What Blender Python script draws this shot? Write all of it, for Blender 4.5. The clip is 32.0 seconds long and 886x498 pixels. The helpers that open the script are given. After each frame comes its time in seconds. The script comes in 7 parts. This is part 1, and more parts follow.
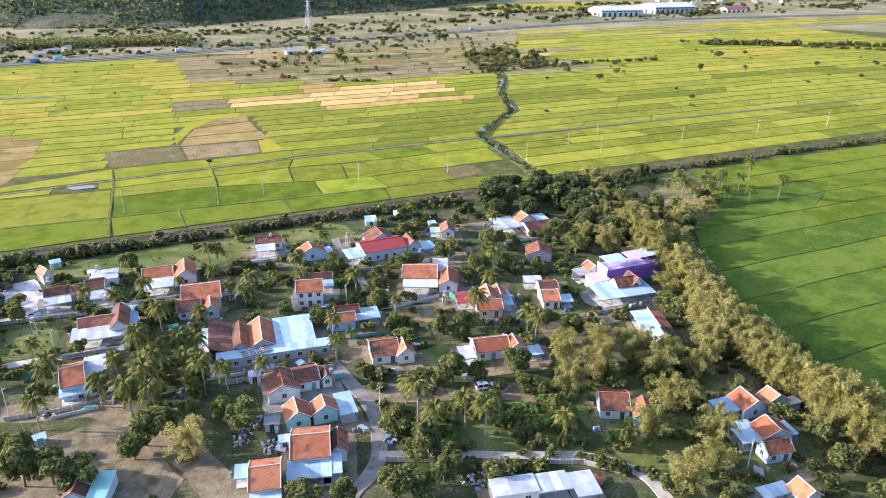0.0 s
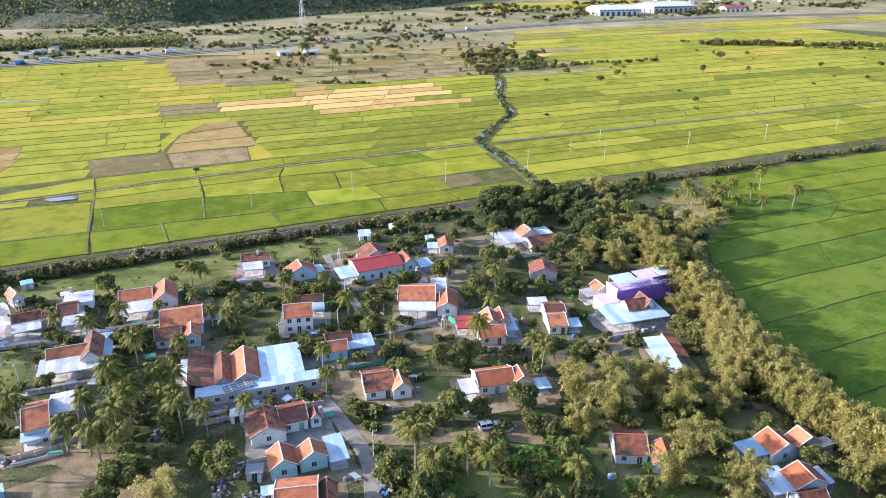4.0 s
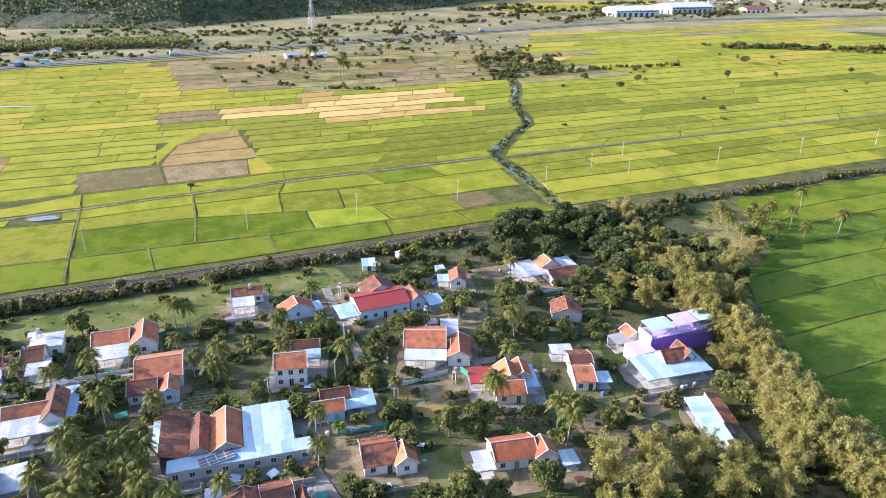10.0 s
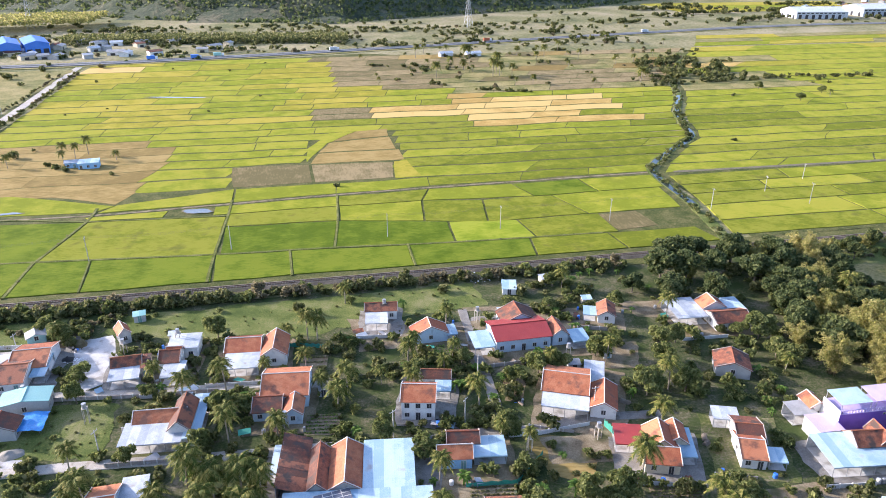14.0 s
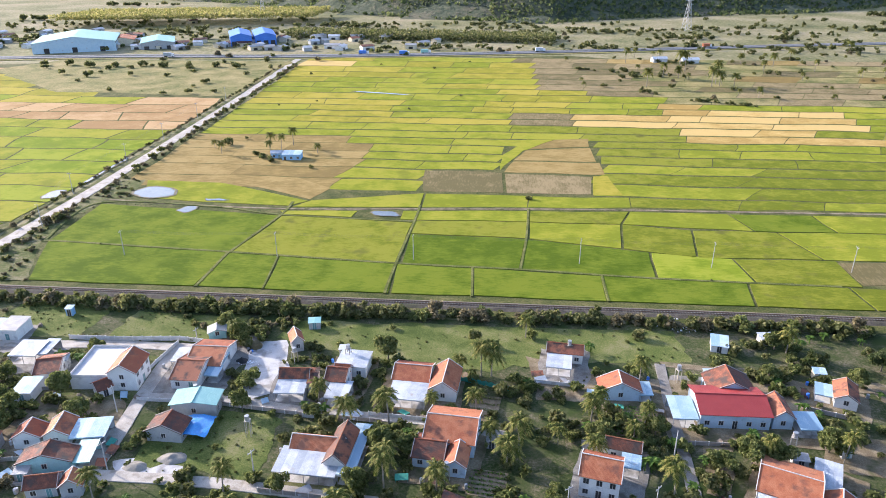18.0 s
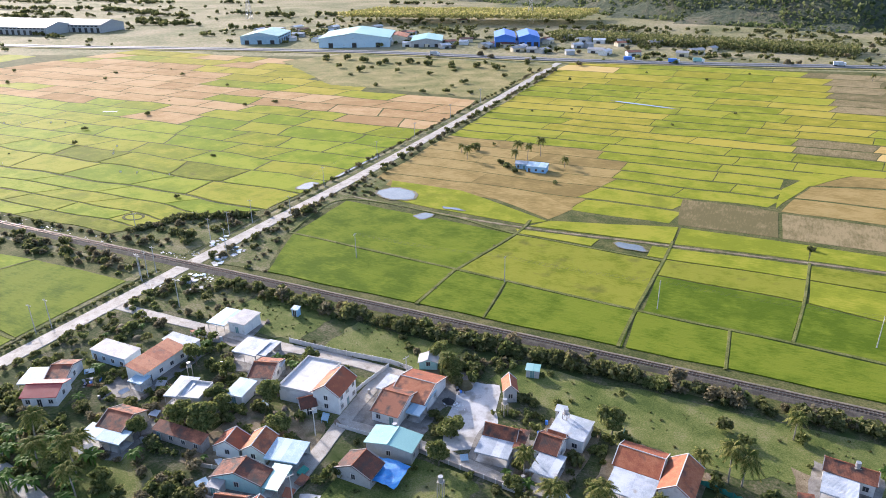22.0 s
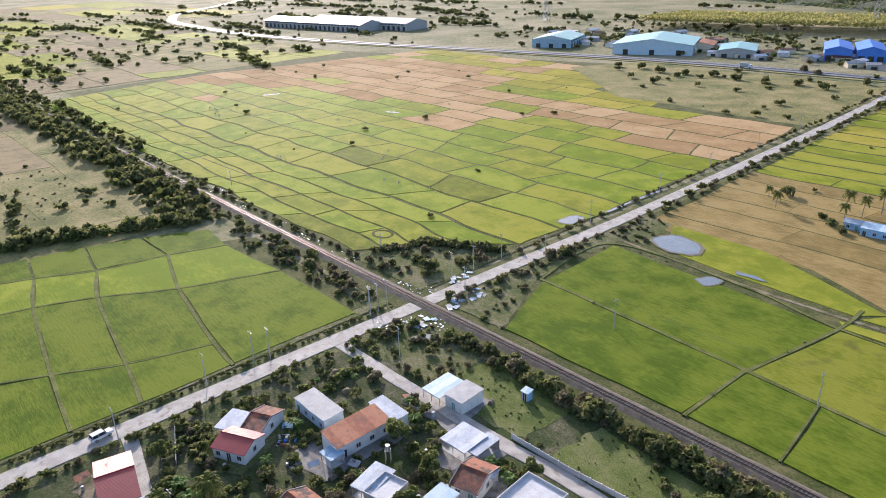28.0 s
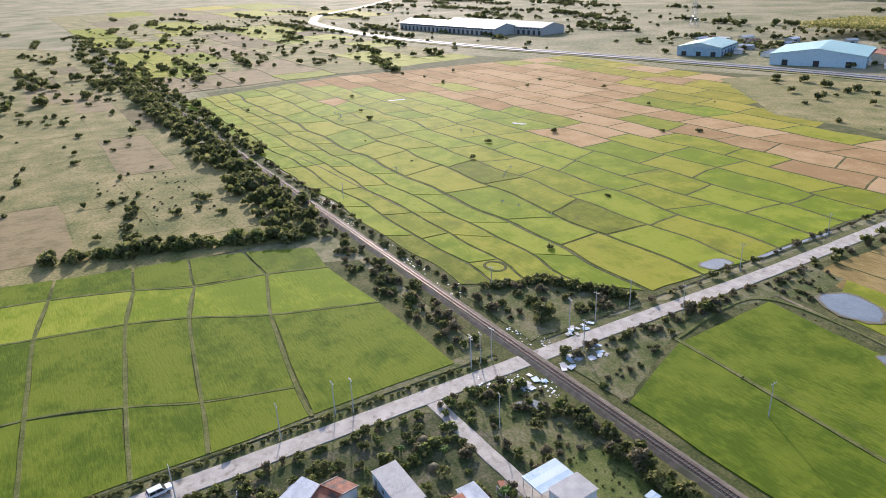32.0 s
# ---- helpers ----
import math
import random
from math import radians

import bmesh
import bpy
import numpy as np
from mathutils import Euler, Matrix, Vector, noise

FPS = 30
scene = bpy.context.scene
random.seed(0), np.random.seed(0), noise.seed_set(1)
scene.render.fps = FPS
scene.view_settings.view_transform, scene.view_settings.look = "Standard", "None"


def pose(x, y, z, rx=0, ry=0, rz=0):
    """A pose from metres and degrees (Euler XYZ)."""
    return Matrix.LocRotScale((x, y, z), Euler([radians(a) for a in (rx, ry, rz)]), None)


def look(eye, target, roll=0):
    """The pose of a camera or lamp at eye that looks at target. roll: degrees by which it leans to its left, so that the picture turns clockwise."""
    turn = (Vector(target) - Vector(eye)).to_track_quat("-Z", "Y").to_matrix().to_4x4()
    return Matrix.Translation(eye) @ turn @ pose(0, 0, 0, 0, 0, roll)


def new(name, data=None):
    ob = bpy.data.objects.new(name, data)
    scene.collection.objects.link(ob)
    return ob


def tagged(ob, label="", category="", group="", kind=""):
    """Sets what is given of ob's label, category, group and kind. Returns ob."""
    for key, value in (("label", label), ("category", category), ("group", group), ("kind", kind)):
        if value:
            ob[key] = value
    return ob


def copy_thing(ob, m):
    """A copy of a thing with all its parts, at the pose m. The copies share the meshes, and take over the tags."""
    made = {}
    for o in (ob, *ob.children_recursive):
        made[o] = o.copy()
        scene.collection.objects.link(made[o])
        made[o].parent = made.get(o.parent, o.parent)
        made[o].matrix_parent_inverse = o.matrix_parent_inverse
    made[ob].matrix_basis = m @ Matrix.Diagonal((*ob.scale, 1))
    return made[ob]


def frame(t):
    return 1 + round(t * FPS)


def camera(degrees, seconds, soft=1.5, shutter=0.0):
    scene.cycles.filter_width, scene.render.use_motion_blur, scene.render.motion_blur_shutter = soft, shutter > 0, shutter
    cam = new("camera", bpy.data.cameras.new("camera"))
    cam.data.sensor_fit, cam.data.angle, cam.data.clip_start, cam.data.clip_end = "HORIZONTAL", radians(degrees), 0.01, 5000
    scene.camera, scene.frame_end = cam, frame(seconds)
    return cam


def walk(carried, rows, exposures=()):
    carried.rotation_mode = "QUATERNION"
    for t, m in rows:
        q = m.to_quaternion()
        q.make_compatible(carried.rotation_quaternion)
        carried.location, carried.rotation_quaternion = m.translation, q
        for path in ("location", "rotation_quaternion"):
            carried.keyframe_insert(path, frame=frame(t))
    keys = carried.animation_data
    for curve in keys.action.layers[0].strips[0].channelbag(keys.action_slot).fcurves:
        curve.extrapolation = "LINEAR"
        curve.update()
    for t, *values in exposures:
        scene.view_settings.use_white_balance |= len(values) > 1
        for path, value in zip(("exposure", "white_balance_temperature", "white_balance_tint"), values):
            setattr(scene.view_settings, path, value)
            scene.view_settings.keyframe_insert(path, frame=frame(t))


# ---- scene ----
cam = camera(64.3, 32.0, soft=0.9)
PATH = [
    (0, (-1.679, 2.128, 94.255), (-0.935, 3.809, 93.469), 0.4),
    (0.5, (-0.940, 3.818, 94.260), (-0.195, 5.498, 93.472), 0.4),
    (1, (-0.224, 5.566, 94.319), (0.522, 7.246, 93.530), 0.5),
    (1.5, (0.377, 7.324, 94.319), (1.125, 9.003, 93.530), 0.5),
    (2, (1.164, 9.196, 94.204), (1.912, 10.874, 93.414), 0.4),
    (2.5, (1.822, 10.883, 94.187), (2.571, 12.561, 93.397), 0.4),
    (3, (2.638, 12.688, 94.224), (3.388, 14.365, 93.433), 0.4),
    (3.5, (3.199, 14.416, 94.337), (3.951, 16.092, 93.547), 0.4),
    (5.5, (5.984, 21.766, 94.688), (6.739, 23.440, 93.897), 0.4),
    (6, (6.857, 23.574, 94.949), (7.612, 25.248, 94.156), 0.4),
    (6.5, (7.682, 25.546, 94.944), (8.438, 27.220, 94.151), 0.4),
    (7, (8.345, 27.397, 95.046), (9.102, 29.070, 94.254), 0.5),
    (7.5, (9.230, 29.236, 95.173), (9.988, 30.908, 94.380), 0.5),
    (8, (10.147, 31.030, 95.088), (10.905, 32.703, 94.296), 0.5),
    (8.5, (10.919, 33.041, 95.095), (11.678, 34.713, 94.303), 0.5),
    (9, (11.744, 34.981, 95.192), (12.503, 36.653, 94.399), 0.5),
    (9.5, (12.382, 36.896, 95.268), (13.124, 38.575, 94.475), 0.6),
    (10, (13.422, 38.898, 95.168), (14.148, 40.584, 94.374), 0.5),
    (10.5, (14.102, 41.317, 94.969), (14.650, 43.069, 94.174), 0.3),
    (11, (14.747, 43.439, 94.766), (15.200, 45.218, 93.972), 0.3),
    (11.5, (15.181, 45.666, 94.632), (15.620, 47.448, 93.837), 0.3),
    (12, (15.470, 47.651, 94.900), (15.906, 49.433, 94.104), 0.2),
    (12.5, (15.682, 49.686, 95.424), (16.121, 51.466, 94.624), 0.2),
    (13, (15.553, 51.572, 95.716), (15.977, 53.355, 94.915), 0.2),
    (13.5, (16.502, 53.974, 95.720), (16.864, 55.769, 94.916), 0),
    (14, (16.988, 55.820, 95.766), (17.342, 57.617, 94.962), 0.1),
    (14.5, (17.478, 57.990, 95.320), (17.666, 59.813, 94.520), -0.2),
    (16.5, (16.940, 68.952, 95.689), (17.011, 70.779, 94.880), 0),
    (17, (16.854, 71.842, 95.425), (16.743, 73.667, 94.616), -0.1),
    (17.5, (16.478, 74.392, 95.177), (16.328, 76.215, 94.369), -0.1),
    (18, (16.435, 77.632, 94.764), (16.277, 79.455, 93.958), -0.2),
    (18.5, (16.055, 80.582, 95.053), (15.871, 82.402, 94.245), -0.1),
    (19, (15.856, 83.574, 95.062), (15.623, 85.389, 94.254), -0.2),
    (19.5, (15.337, 86.653, 94.796), (15.064, 88.462, 93.988), -0.3),
    (20, (14.923, 89.545, 94.696), (14.523, 91.331, 93.890), -0.5),
    (20.5, (14.053, 92.766, 94.148), (13.546, 94.527, 93.345), -0.7),
    (21, (13.019, 96.138, 93.874), (12.410, 97.867, 93.073), -0.8),
    (21.5, (12.236, 99.152, 94.226), (11.533, 100.844, 93.424), -1),
    (22, (10.717, 102.275, 94.008), (9.920, 103.926, 93.210), -1),
    (22.5, (9.094, 105.502, 93.440), (8.235, 107.124, 92.645), -1.1),
    (23, (7.375, 108.414, 92.995), (6.463, 110.008, 92.203), -1.3),
    (23.5, (6.011, 111.522, 93.463), (5.049, 113.084, 92.668), -1.3),
    (24, (4.003, 114.449, 93.486), (2.989, 115.979, 92.692), -1.4),
    (24.5, (1.859, 117.644, 93.430), (0.796, 119.141, 92.639), -1.5),
    (25, (-0.353, 121.220, 93.264), (-1.471, 122.679, 92.475), -1.5),
    (25.5, (-2.138, 124.510, 93.230), (-3.305, 125.930, 92.441), -1.7),
    (27.5, (-10.404, 136.738, 92.968), (-11.752, 137.992, 92.186), -2),
    (28, (-12.685, 139.710, 92.809), (-14.077, 140.917, 92.030), -2.1),
    (28.5, (-15.365, 142.770, 92.484), (-16.800, 143.926, 91.708), -2.2),
    (29, (-17.814, 145.073, 92.482), (-19.286, 146.185, 91.709), -2.1),
    (29.5, (-20.608, 147.469, 92.342), (-22.118, 148.530, 91.571), -2.2),
    (30, (-23.351, 149.899, 92.148), (-24.901, 150.902, 91.380), -2.3),
    (30.5, (-26.094, 152.161, 92.154), (-27.681, 153.107, 91.386), -2.3),
    (31, (-28.435, 154.334, 92.032), (-30.031, 155.266, 91.266), -2.4),
    (31.5, (-30.894, 157.068, 92.184), (-32.492, 157.994, 91.416), -2.4),
    (32, (-33.212, 159.052, 92.215), (-34.811, 159.981, 91.454), -2.5),
]
walk(cam, [(t, look(eye, target, roll)) for t, eye, target, roll in PATH],
     [(0, 1.03, 5740, 21), (13, 1.02, 5740, 21), (19, .88, 5740, 20), (24, .62, 5760, 20), (28, .38, 5740, 20), (32, .32, 5740, 20)])

# ---- world, sun, exposure ----
SUN_AZ, SUN_EL = 154.0, 19.5          # compass angle in the plan (from +x towards +y) and height
world = bpy.data.worlds.new("world")
scene.world = world
world.use_nodes = True
wn = world.node_tree
wn.nodes.clear()
sky = wn.nodes.new("ShaderNodeTexSky")
sky.sky_type = 'NISHITA'
sky.sun_disc = False
sky.sun_elevation = radians(SUN_EL)
sky.sun_rotation = radians(90 - SUN_AZ)
sky.dust_density = 2.0
bg = wn.nodes.new("ShaderNodeBackground")
bg.inputs[1].default_value = 0.21
wo = wn.nodes.new("ShaderNodeOutputWorld")
wn.links.new(sky.outputs[0], bg.inputs[0])
wn.links.new(bg.outputs[0], wo.inputs[0])
sun = new("sun", bpy.data.lights.new("sun", 'SUN'))
sun.data.energy = 5.0
sun.data.angle = radians(0.6)
sun.data.color = (1.0, 0.89, 0.73)
a, e = radians(SUN_AZ), radians(SUN_EL)
sun.matrix_world = look((math.cos(a) * math.cos(e) * 300, math.sin(a) * math.cos(e) * 300, math.sin(e) * 300), (0, 0, 0))


# ---- materials ----
def mat(name, stops, scale=1.0, fine=12.0, rough=0.8, metal=0.0, bump=0.3, dist=0.05, island=0.0, wave=None, mix=0.5, spec=0.5, stain=None, trans=0.0, stretch=None, span=(.40, .60)):
    """A mottled surface: colours stops by noise at two scales, random tint per object or island, fine relief."""
    m = bpy.data.materials.new(name)
    m.use_nodes = True
    nt = m.node_tree
    n, l = nt.nodes, nt.links
    b = n["Principled BSDF"]
    b.inputs["Roughness"].default_value = rough
    b.inputs["Metallic"].default_value = metal
    b.inputs["Specular IOR Level"].default_value = spec
    geo = n.new("ShaderNodeNewGeometry")
    info = n.new("ShaderNodeObjectInfo")
    co = n.new("ShaderNodeTexCoord").outputs["Object"] if wave else geo.outputs["Position"]
    n1 = n.new("ShaderNodeTexNoise")
    n1.inputs["Scale"].default_value = scale
    n1.inputs["Detail"].default_value = 5
    n1.inputs["Roughness"].default_value = 0.6
    n2 = n.new("ShaderNodeTexNoise")
    n2.inputs["Scale"].default_value = fine
    n2.inputs["Detail"].default_value = 4
    n2.inputs["Roughness"].default_value = 0.7
    l.new(geo.outputs["Position"], n1.inputs["Vector"])
    if stretch:
        mp = n.new("ShaderNodeMapping")
        mp.inputs["Scale"].default_value = stretch
        l.new(geo.outputs["Position"], mp.inputs["Vector"])
        l.new(mp.outputs[0], n2.inputs["Vector"])
    else:
        l.new(geo.outputs["Position"], n2.inputs["Vector"])
    add = n.new("ShaderNodeMix")
    add.data_type = 'FLOAT'
    add.inputs[0].default_value = mix
    l.new(n1.outputs[0], add.inputs[2])
    l.new(n2.outputs[0], add.inputs[3])
    val = add.outputs[0]
    if island:
        ma = n.new("ShaderNodeMath")
        ma.operation = 'MULTIPLY_ADD'
        l.new(geo.outputs["Random Per Island"] if island > 0 else info.outputs["Random"], ma.inputs[0])
        ma.inputs[1].default_value = abs(island)
        off = n.new("ShaderNodeMath")
        off.operation = 'SUBTRACT'
        l.new(val, off.inputs[0])
        off.inputs[1].default_value = abs(island) / 2
        l.new(off.outputs[0], ma.inputs[2])
        val = ma.outputs[0]
    ramp = n.new("ShaderNodeValToRGB")
    l.new(val, ramp.inputs[0])
    el = ramp.color_ramp.elements
    while len(el) < len(stops):
        el.new(0.5)
    for k, c in enumerate(stops):
        el[k].position = span[0] + (span[1] - span[0]) * k / max(1, len(stops) - 1)
        el[k].color = (*c, 1)
    col = ramp.outputs[0]
    height = n2.outputs[0]
    if stain:
        n3 = n.new("ShaderNodeTexNoise")
        n3.inputs["Scale"].default_value = stain[1]
        n3.inputs["Detail"].default_value = 6
        l.new(geo.outputs["Position"], n3.inputs["Vector"])
        r3 = n.new("ShaderNodeValToRGB")
        r3.color_ramp.elements[0].position = stain[2]
        r3.color_ramp.elements[1].position = stain[2] + 0.14
        l.new(n3.outputs[0], r3.inputs[0])
        mx = n.new("ShaderNodeMix")
        mx.data_type = 'RGBA'
        l.new(r3.outputs[0], mx.inputs[0])
        l.new(col, mx.inputs[6])
        mx.inputs[7].default_value = (*stain[0], 1)
        col = mx.outputs[2]
    if wave:
        w = n.new("ShaderNodeTexWave")
        w.wave_type, w.bands_direction = 'BANDS', wave[0]
        w.inputs["Scale"].default_value = wave[1]
        w.inputs["Distortion"].default_value = wave[2]
        l.new(co, w.inputs["Vector"])
        height = w.outputs[1]
        mx = n.new("ShaderNodeMix")
        mx.data_type = 'RGBA'
        mx.blend_type = 'MULTIPLY'
        mx.inputs[0].default_value = wave[3]
        l.new(col, mx.inputs[6])
        l.new(w.outputs[0], mx.inputs[7])
        col = mx.outputs[2]
    l.new(col, b.inputs["Base Color"])
    if bump:
        bp = n.new("ShaderNodeBump")
        bp.inputs["Strength"].default_value = bump
        bp.inputs["Distance"].default_value = dist
        l.new(height, bp.inputs["Height"])
        l.new(bp.outputs[0], b.inputs["Normal"])
    if trans:
        t = n.new("ShaderNodeBsdfTranslucent")
        l.new(col, t.inputs[0])
        ms = n.new("ShaderNodeMixShader")
        ms.inputs[0].default_value = trans
        out = n["Material Output"]
        l.new(b.outputs[0], ms.inputs[1])
        l.new(t.outputs[0], ms.inputs[2])
        l.new(ms.outputs[0], out.inputs[0])
    return m


M = {}
M["ground"] = mat("village_soil", [(.032, .048, .014), (.06, .075, .027), (.105, .10, .052), (.18, .155, .105)], .18, 1.6, .95, bump=.6, dist=.15, spec=.1, span=(.40, .62), stain=((.045, .066, .018), .10, .53))
M["waste"] = mat("waste_ground", [(.07, .09, .025), (.115, .125, .04), (.17, .155, .075), (.24, .21, .13)], .12, 1.6, .95, bump=.8, dist=.2, spec=.1, span=(.40, .62), stain=((.085, .105, .03), .3, .54))
# Dry grass colours, lightened to take in the haze over far land.
M["plain"] = mat("hazy_dry_plain", [(.10, .115, .045), (.18, .175, .08), (.26, .23, .125), (.33, .285, .18)], .012, .3, .95, bump=.6, dist=.3, spec=.1)
M["grass"] = mat("rough_grass", [(.065, .092, .022), (.105, .13, .032), (.155, .168, .052), (.22, .20, .095)], .10, 3.0, .95, bump=.8, dist=.2, spec=.1, mix=.45)
M["scrub"] = mat("dry_grass", [(.10, .115, .034), (.18, .172, .058), (.25, .21, .085), (.325, .27, .12)], .05, .9, .95, bump=.6, dist=.2, spec=.1)
M["yard"] = mat("trodden_earth", [(.14, .107, .064), (.21, .168, .105), (.29, .24, .16)], .3, 4, .95, bump=.3, dist=.05, spec=.1, stain=((.09, .092, .04), .25, .54))
M["concrete"] = mat("old_concrete", [(.29, .26, .215), (.385, .35, .295), (.47, .43, .37)], .3, 5, .85, bump=.2, dist=.02, stain=((.24, .21, .165), .5, .56))
M["lane"] = mat("grey_lane_concrete", [(.15, .138, .118), (.21, .195, .17), (.28, .262, .235)], .3, 5, .85, bump=.2, dist=.02, stain=((.12, .105, .08), .4, .54))
M["whitefloor"] = mat("pale_concrete", [(.40, .39, .37), (.53, .52, .50)], .4, 5, .8, bump=.2, dist=.02, stain=((.26, .245, .22), .35, .50))
M["asphalt"] = mat("asphalt", [(.10, .10, .10), (.15, .15, .15)], .2, 5, .7, bump=.2, dist=.02)
RICE = dict(rough=.8, bump=.6, dist=.3, mix=.42, trans=.06, spec=.03, span=(.425, .575))
M["rice_green"] = mat("green_rice", [(.082, .124, .010), (.12, .163, .014), (.163, .198, .02)], .10, 1.3, island=-.12, stretch=(.35, 1.3, 1), stain=((.165, .205, .02), .045, .56), **RICE)
# Green darkened to carry the dimmer, shaded look of the eastern field.
M["rice_deep"] = mat("shade_deep_rice", [(.065, .112, .014), (.092, .145, .018), (.13, .18, .026)], .10, 1.3, island=-.12, stretch=(.35, 1.3, 1), stain=((.14, .19, .022), .04, .55), **RICE)
M["rice_lime"] = mat("ripening_rice", [(.19, .218, .02), (.25, .268, .026), (.31, .30, .038)], .09, 1.3, island=-.14, stretch=(.3, 1.3, 1), stain=((.17, .185, .024), .05, .60), **RICE)
# Lime green brightened to hold the glow of rice seen against the sun.
M["rice_bright"] = mat("backlit_lime_rice", [(.165, .222, .016), (.22, .27, .022), (.28, .31, .034)], .09, 1.3, island=-.16, stretch=(.3, 1.3, 1), stain=((.16, .205, .02), .05, .58), **RICE)
M["rice_yellow"] = mat("yellow_rice", [(.25, .235, .027), (.315, .28, .036), (.385, .32, .052)], .08, 1.3, island=-.16, stretch=(.3, 1.2, 1), **RICE)
M["rice_dull"] = mat("olive_rice", [(.135, .158, .015), (.18, .20, .02), (.23, .236, .03)], .13, 1.2, island=-.16, stretch=(.4, 1.2, 1), stain=((.13, .13, .028), .12, .59), **RICE)
M["stubble"] = mat("orange_stubble", [(.33, .22, .062), (.43, .295, .09), (.51, .365, .13)], .07, 1.5, .95, bump=.6, dist=.15, island=-.3, stretch=(.3, 1.2, 1), spec=.1)
M["stubble_pink"] = mat("pinkish_stubble", [(.31, .195, .085), (.385, .25, .115), (.46, .315, .16)], .07, 1.5, .95, bump=.6, dist=.15, island=-.2, stretch=(.3, 1.2, 1), spec=.05)
M["tan"] = mat("tan_soil", [(.185, .132, .042), (.25, .178, .058), (.32, .232, .085)], .08, 1.2, .95, bump=.6, dist=.15, island=-.2, stretch=(.25, 1.2, 1), spec=.1)
M["greysoil"] = mat("grey_soil", [(.13, .11, .045), (.19, .15, .07), (.27, .21, .105)], .1, 1.2, .95, bump=.6, dist=.15, island=-.2, stretch=(1.2, .25, 1), spec=.1)
# Weeds and earth, darkened so the bunds' shading lies in the colour.
M["bund"] = mat("shaded_weedy_bund", [(.045, .06, .016), (.085, .092, .028), (.15, .135, .055)], .15, 1.6, .95, bump=.6, dist=.2, spec=.1)
M["bank"] = mat("grassy_bank", [(.075, .088, .022), (.125, .135, .036), (.185, .175, .07)], .2, 1.8, .95, bump=.6, dist=.2, spec=.1)
# Base colour lightened to carry the sky's glare on the ponds.
M["water"] = mat("glare_pale_water", [(.12, .145, .15), (.17, .195, .20)], .1, 1.5, .06, bump=.04, dist=.02)
M["sand"] = mat("building_sand", [(.24, .22, .18), (.33, .305, .26)], .6, 6, .95, bump=.4, dist=.04, spec=.1)
M["creek"] = mat("dark_creek_water", [(.02, .032, .03), (.04, .055, .045)], .2, 1.5, .08, bump=.04, dist=.02)
M["mud"] = mat("wet_bank", [(.09, .085, .045), (.17, .14, .08)], .4, 3, .9, bump=.5, dist=.1)
TILE = dict(rough=.8, bump=.6, dist=.06)
M["o"] = mat("orange_clay_tile", [(.34, .095, .04), (.45, .14, .055), (.53, .20, .09)], .6, 7, island=-.3, stain=((.21, .085, .05), .45, .54), wave=('Y', 2.2, 1.0, .25), **TILE)
M["b"] = mat("weathered_clay_tile", [(.13, .048, .028), (.24, .078, .038), (.38, .135, .065)], .8, 7, island=-.35, stain=((.075, .048, .038), .5, .49), wave=('Y', 2.2, 1.0, .3), **TILE)
M["r"] = mat("red_metal_sheet", [(.30, .035, .03), (.36, .05, .04)], .4, 6, .45, bump=.5, dist=.04, wave=('X', 2.4, 0, .12))
# White sheet; the bluish tint of the stops stands for reflected sky.
M["w"] = mat("sky_tinted_white_sheet", [(.34, .38, .42), (.46, .50, .54), (.58, .61, .63)], .5, 6, .65, bump=.5, dist=.04, island=-.2, spec=.3, wave=('X', 2.4, 0, .10), stain=((.36, .33, .29), .4, .60))
M["l"] = mat("pale_blue_metal_sheet", [(.28, .42, .53), (.38, .52, .60), (.48, .60, .66)], .4, 6, .6, bump=.5, dist=.04, island=-.3, spec=.3, wave=('X', 2.4, 0, .10), stain=((.38, .38, .38), .4, .62))
M["t"] = mat("teal_metal_sheet", [(.18, .42, .40), (.28, .52, .48)], .4, 6, .45, bump=.5, dist=.04, island=-.4, wave=('X', 2.4, 0, .12))
M["g"] = mat("grey_fibre_sheet", [(.30, .30, .29), (.42, .41, .40)], .5, 6, .7, bump=.5, dist=.04, wave=('X', 2.4, 0, .15))
M["p"] = mat("lilac_sheet", [(.48, .38, .66), (.58, .48, .74)], .4, 6, .5, bump=.4, dist=.03, wave=('X', 2.4, 0, .08))
M["c"] = mat("white_roof_slab", [(.46, .45, .43), (.62, .61, .59)], .5, 4, .8, bump=.2, dist=.02, stain=((.40, .38, .34), .45, .58))
WALLS = []
for nm, c in (("pale_blue", (.48, .58, .66)), ("white", (.72, .71, .68)), ("cream", (.66, .58, .42)), ("grey", (.42, .42, .41)), ("pink", (.66, .48, .44)), ("turquoise", (.36, .60, .60)), ("sky_blue", (.30, .50, .70))):
    WALLS.append(mat(nm + "_plaster", [tuple(v * .82 for v in c), c], .5, 5, .9, bump=.2, dist=.02, stain=(tuple(v * .6 for v in c), .6, .6)))
M["purple"] = mat("purple_plaster", [(.20, .09, .42), (.26, .13, .50)], .4, 5, .8, bump=.2, dist=.02)
M["trim"] = mat("white_mortar", [(.48, .45, .41), (.66, .64, .60)], .8, 6, .9, bump=.2, dist=.02)
M["dark"] = mat("dark_opening", [(.02, .022, .025), (.035, .035, .04)], .5, 5, .3, bump=0)
M["shutter"] = mat("painted_shutter", [(.10, .22, .22), (.16, .30, .30)], .8, 6, .6, bump=.1, dist=.01)
M["steel"] = mat("galvanised_steel", [(.32, .33, .34), (.45, .46, .47)], 1, 8, .5, metal=.6, bump=.1, dist=.01)
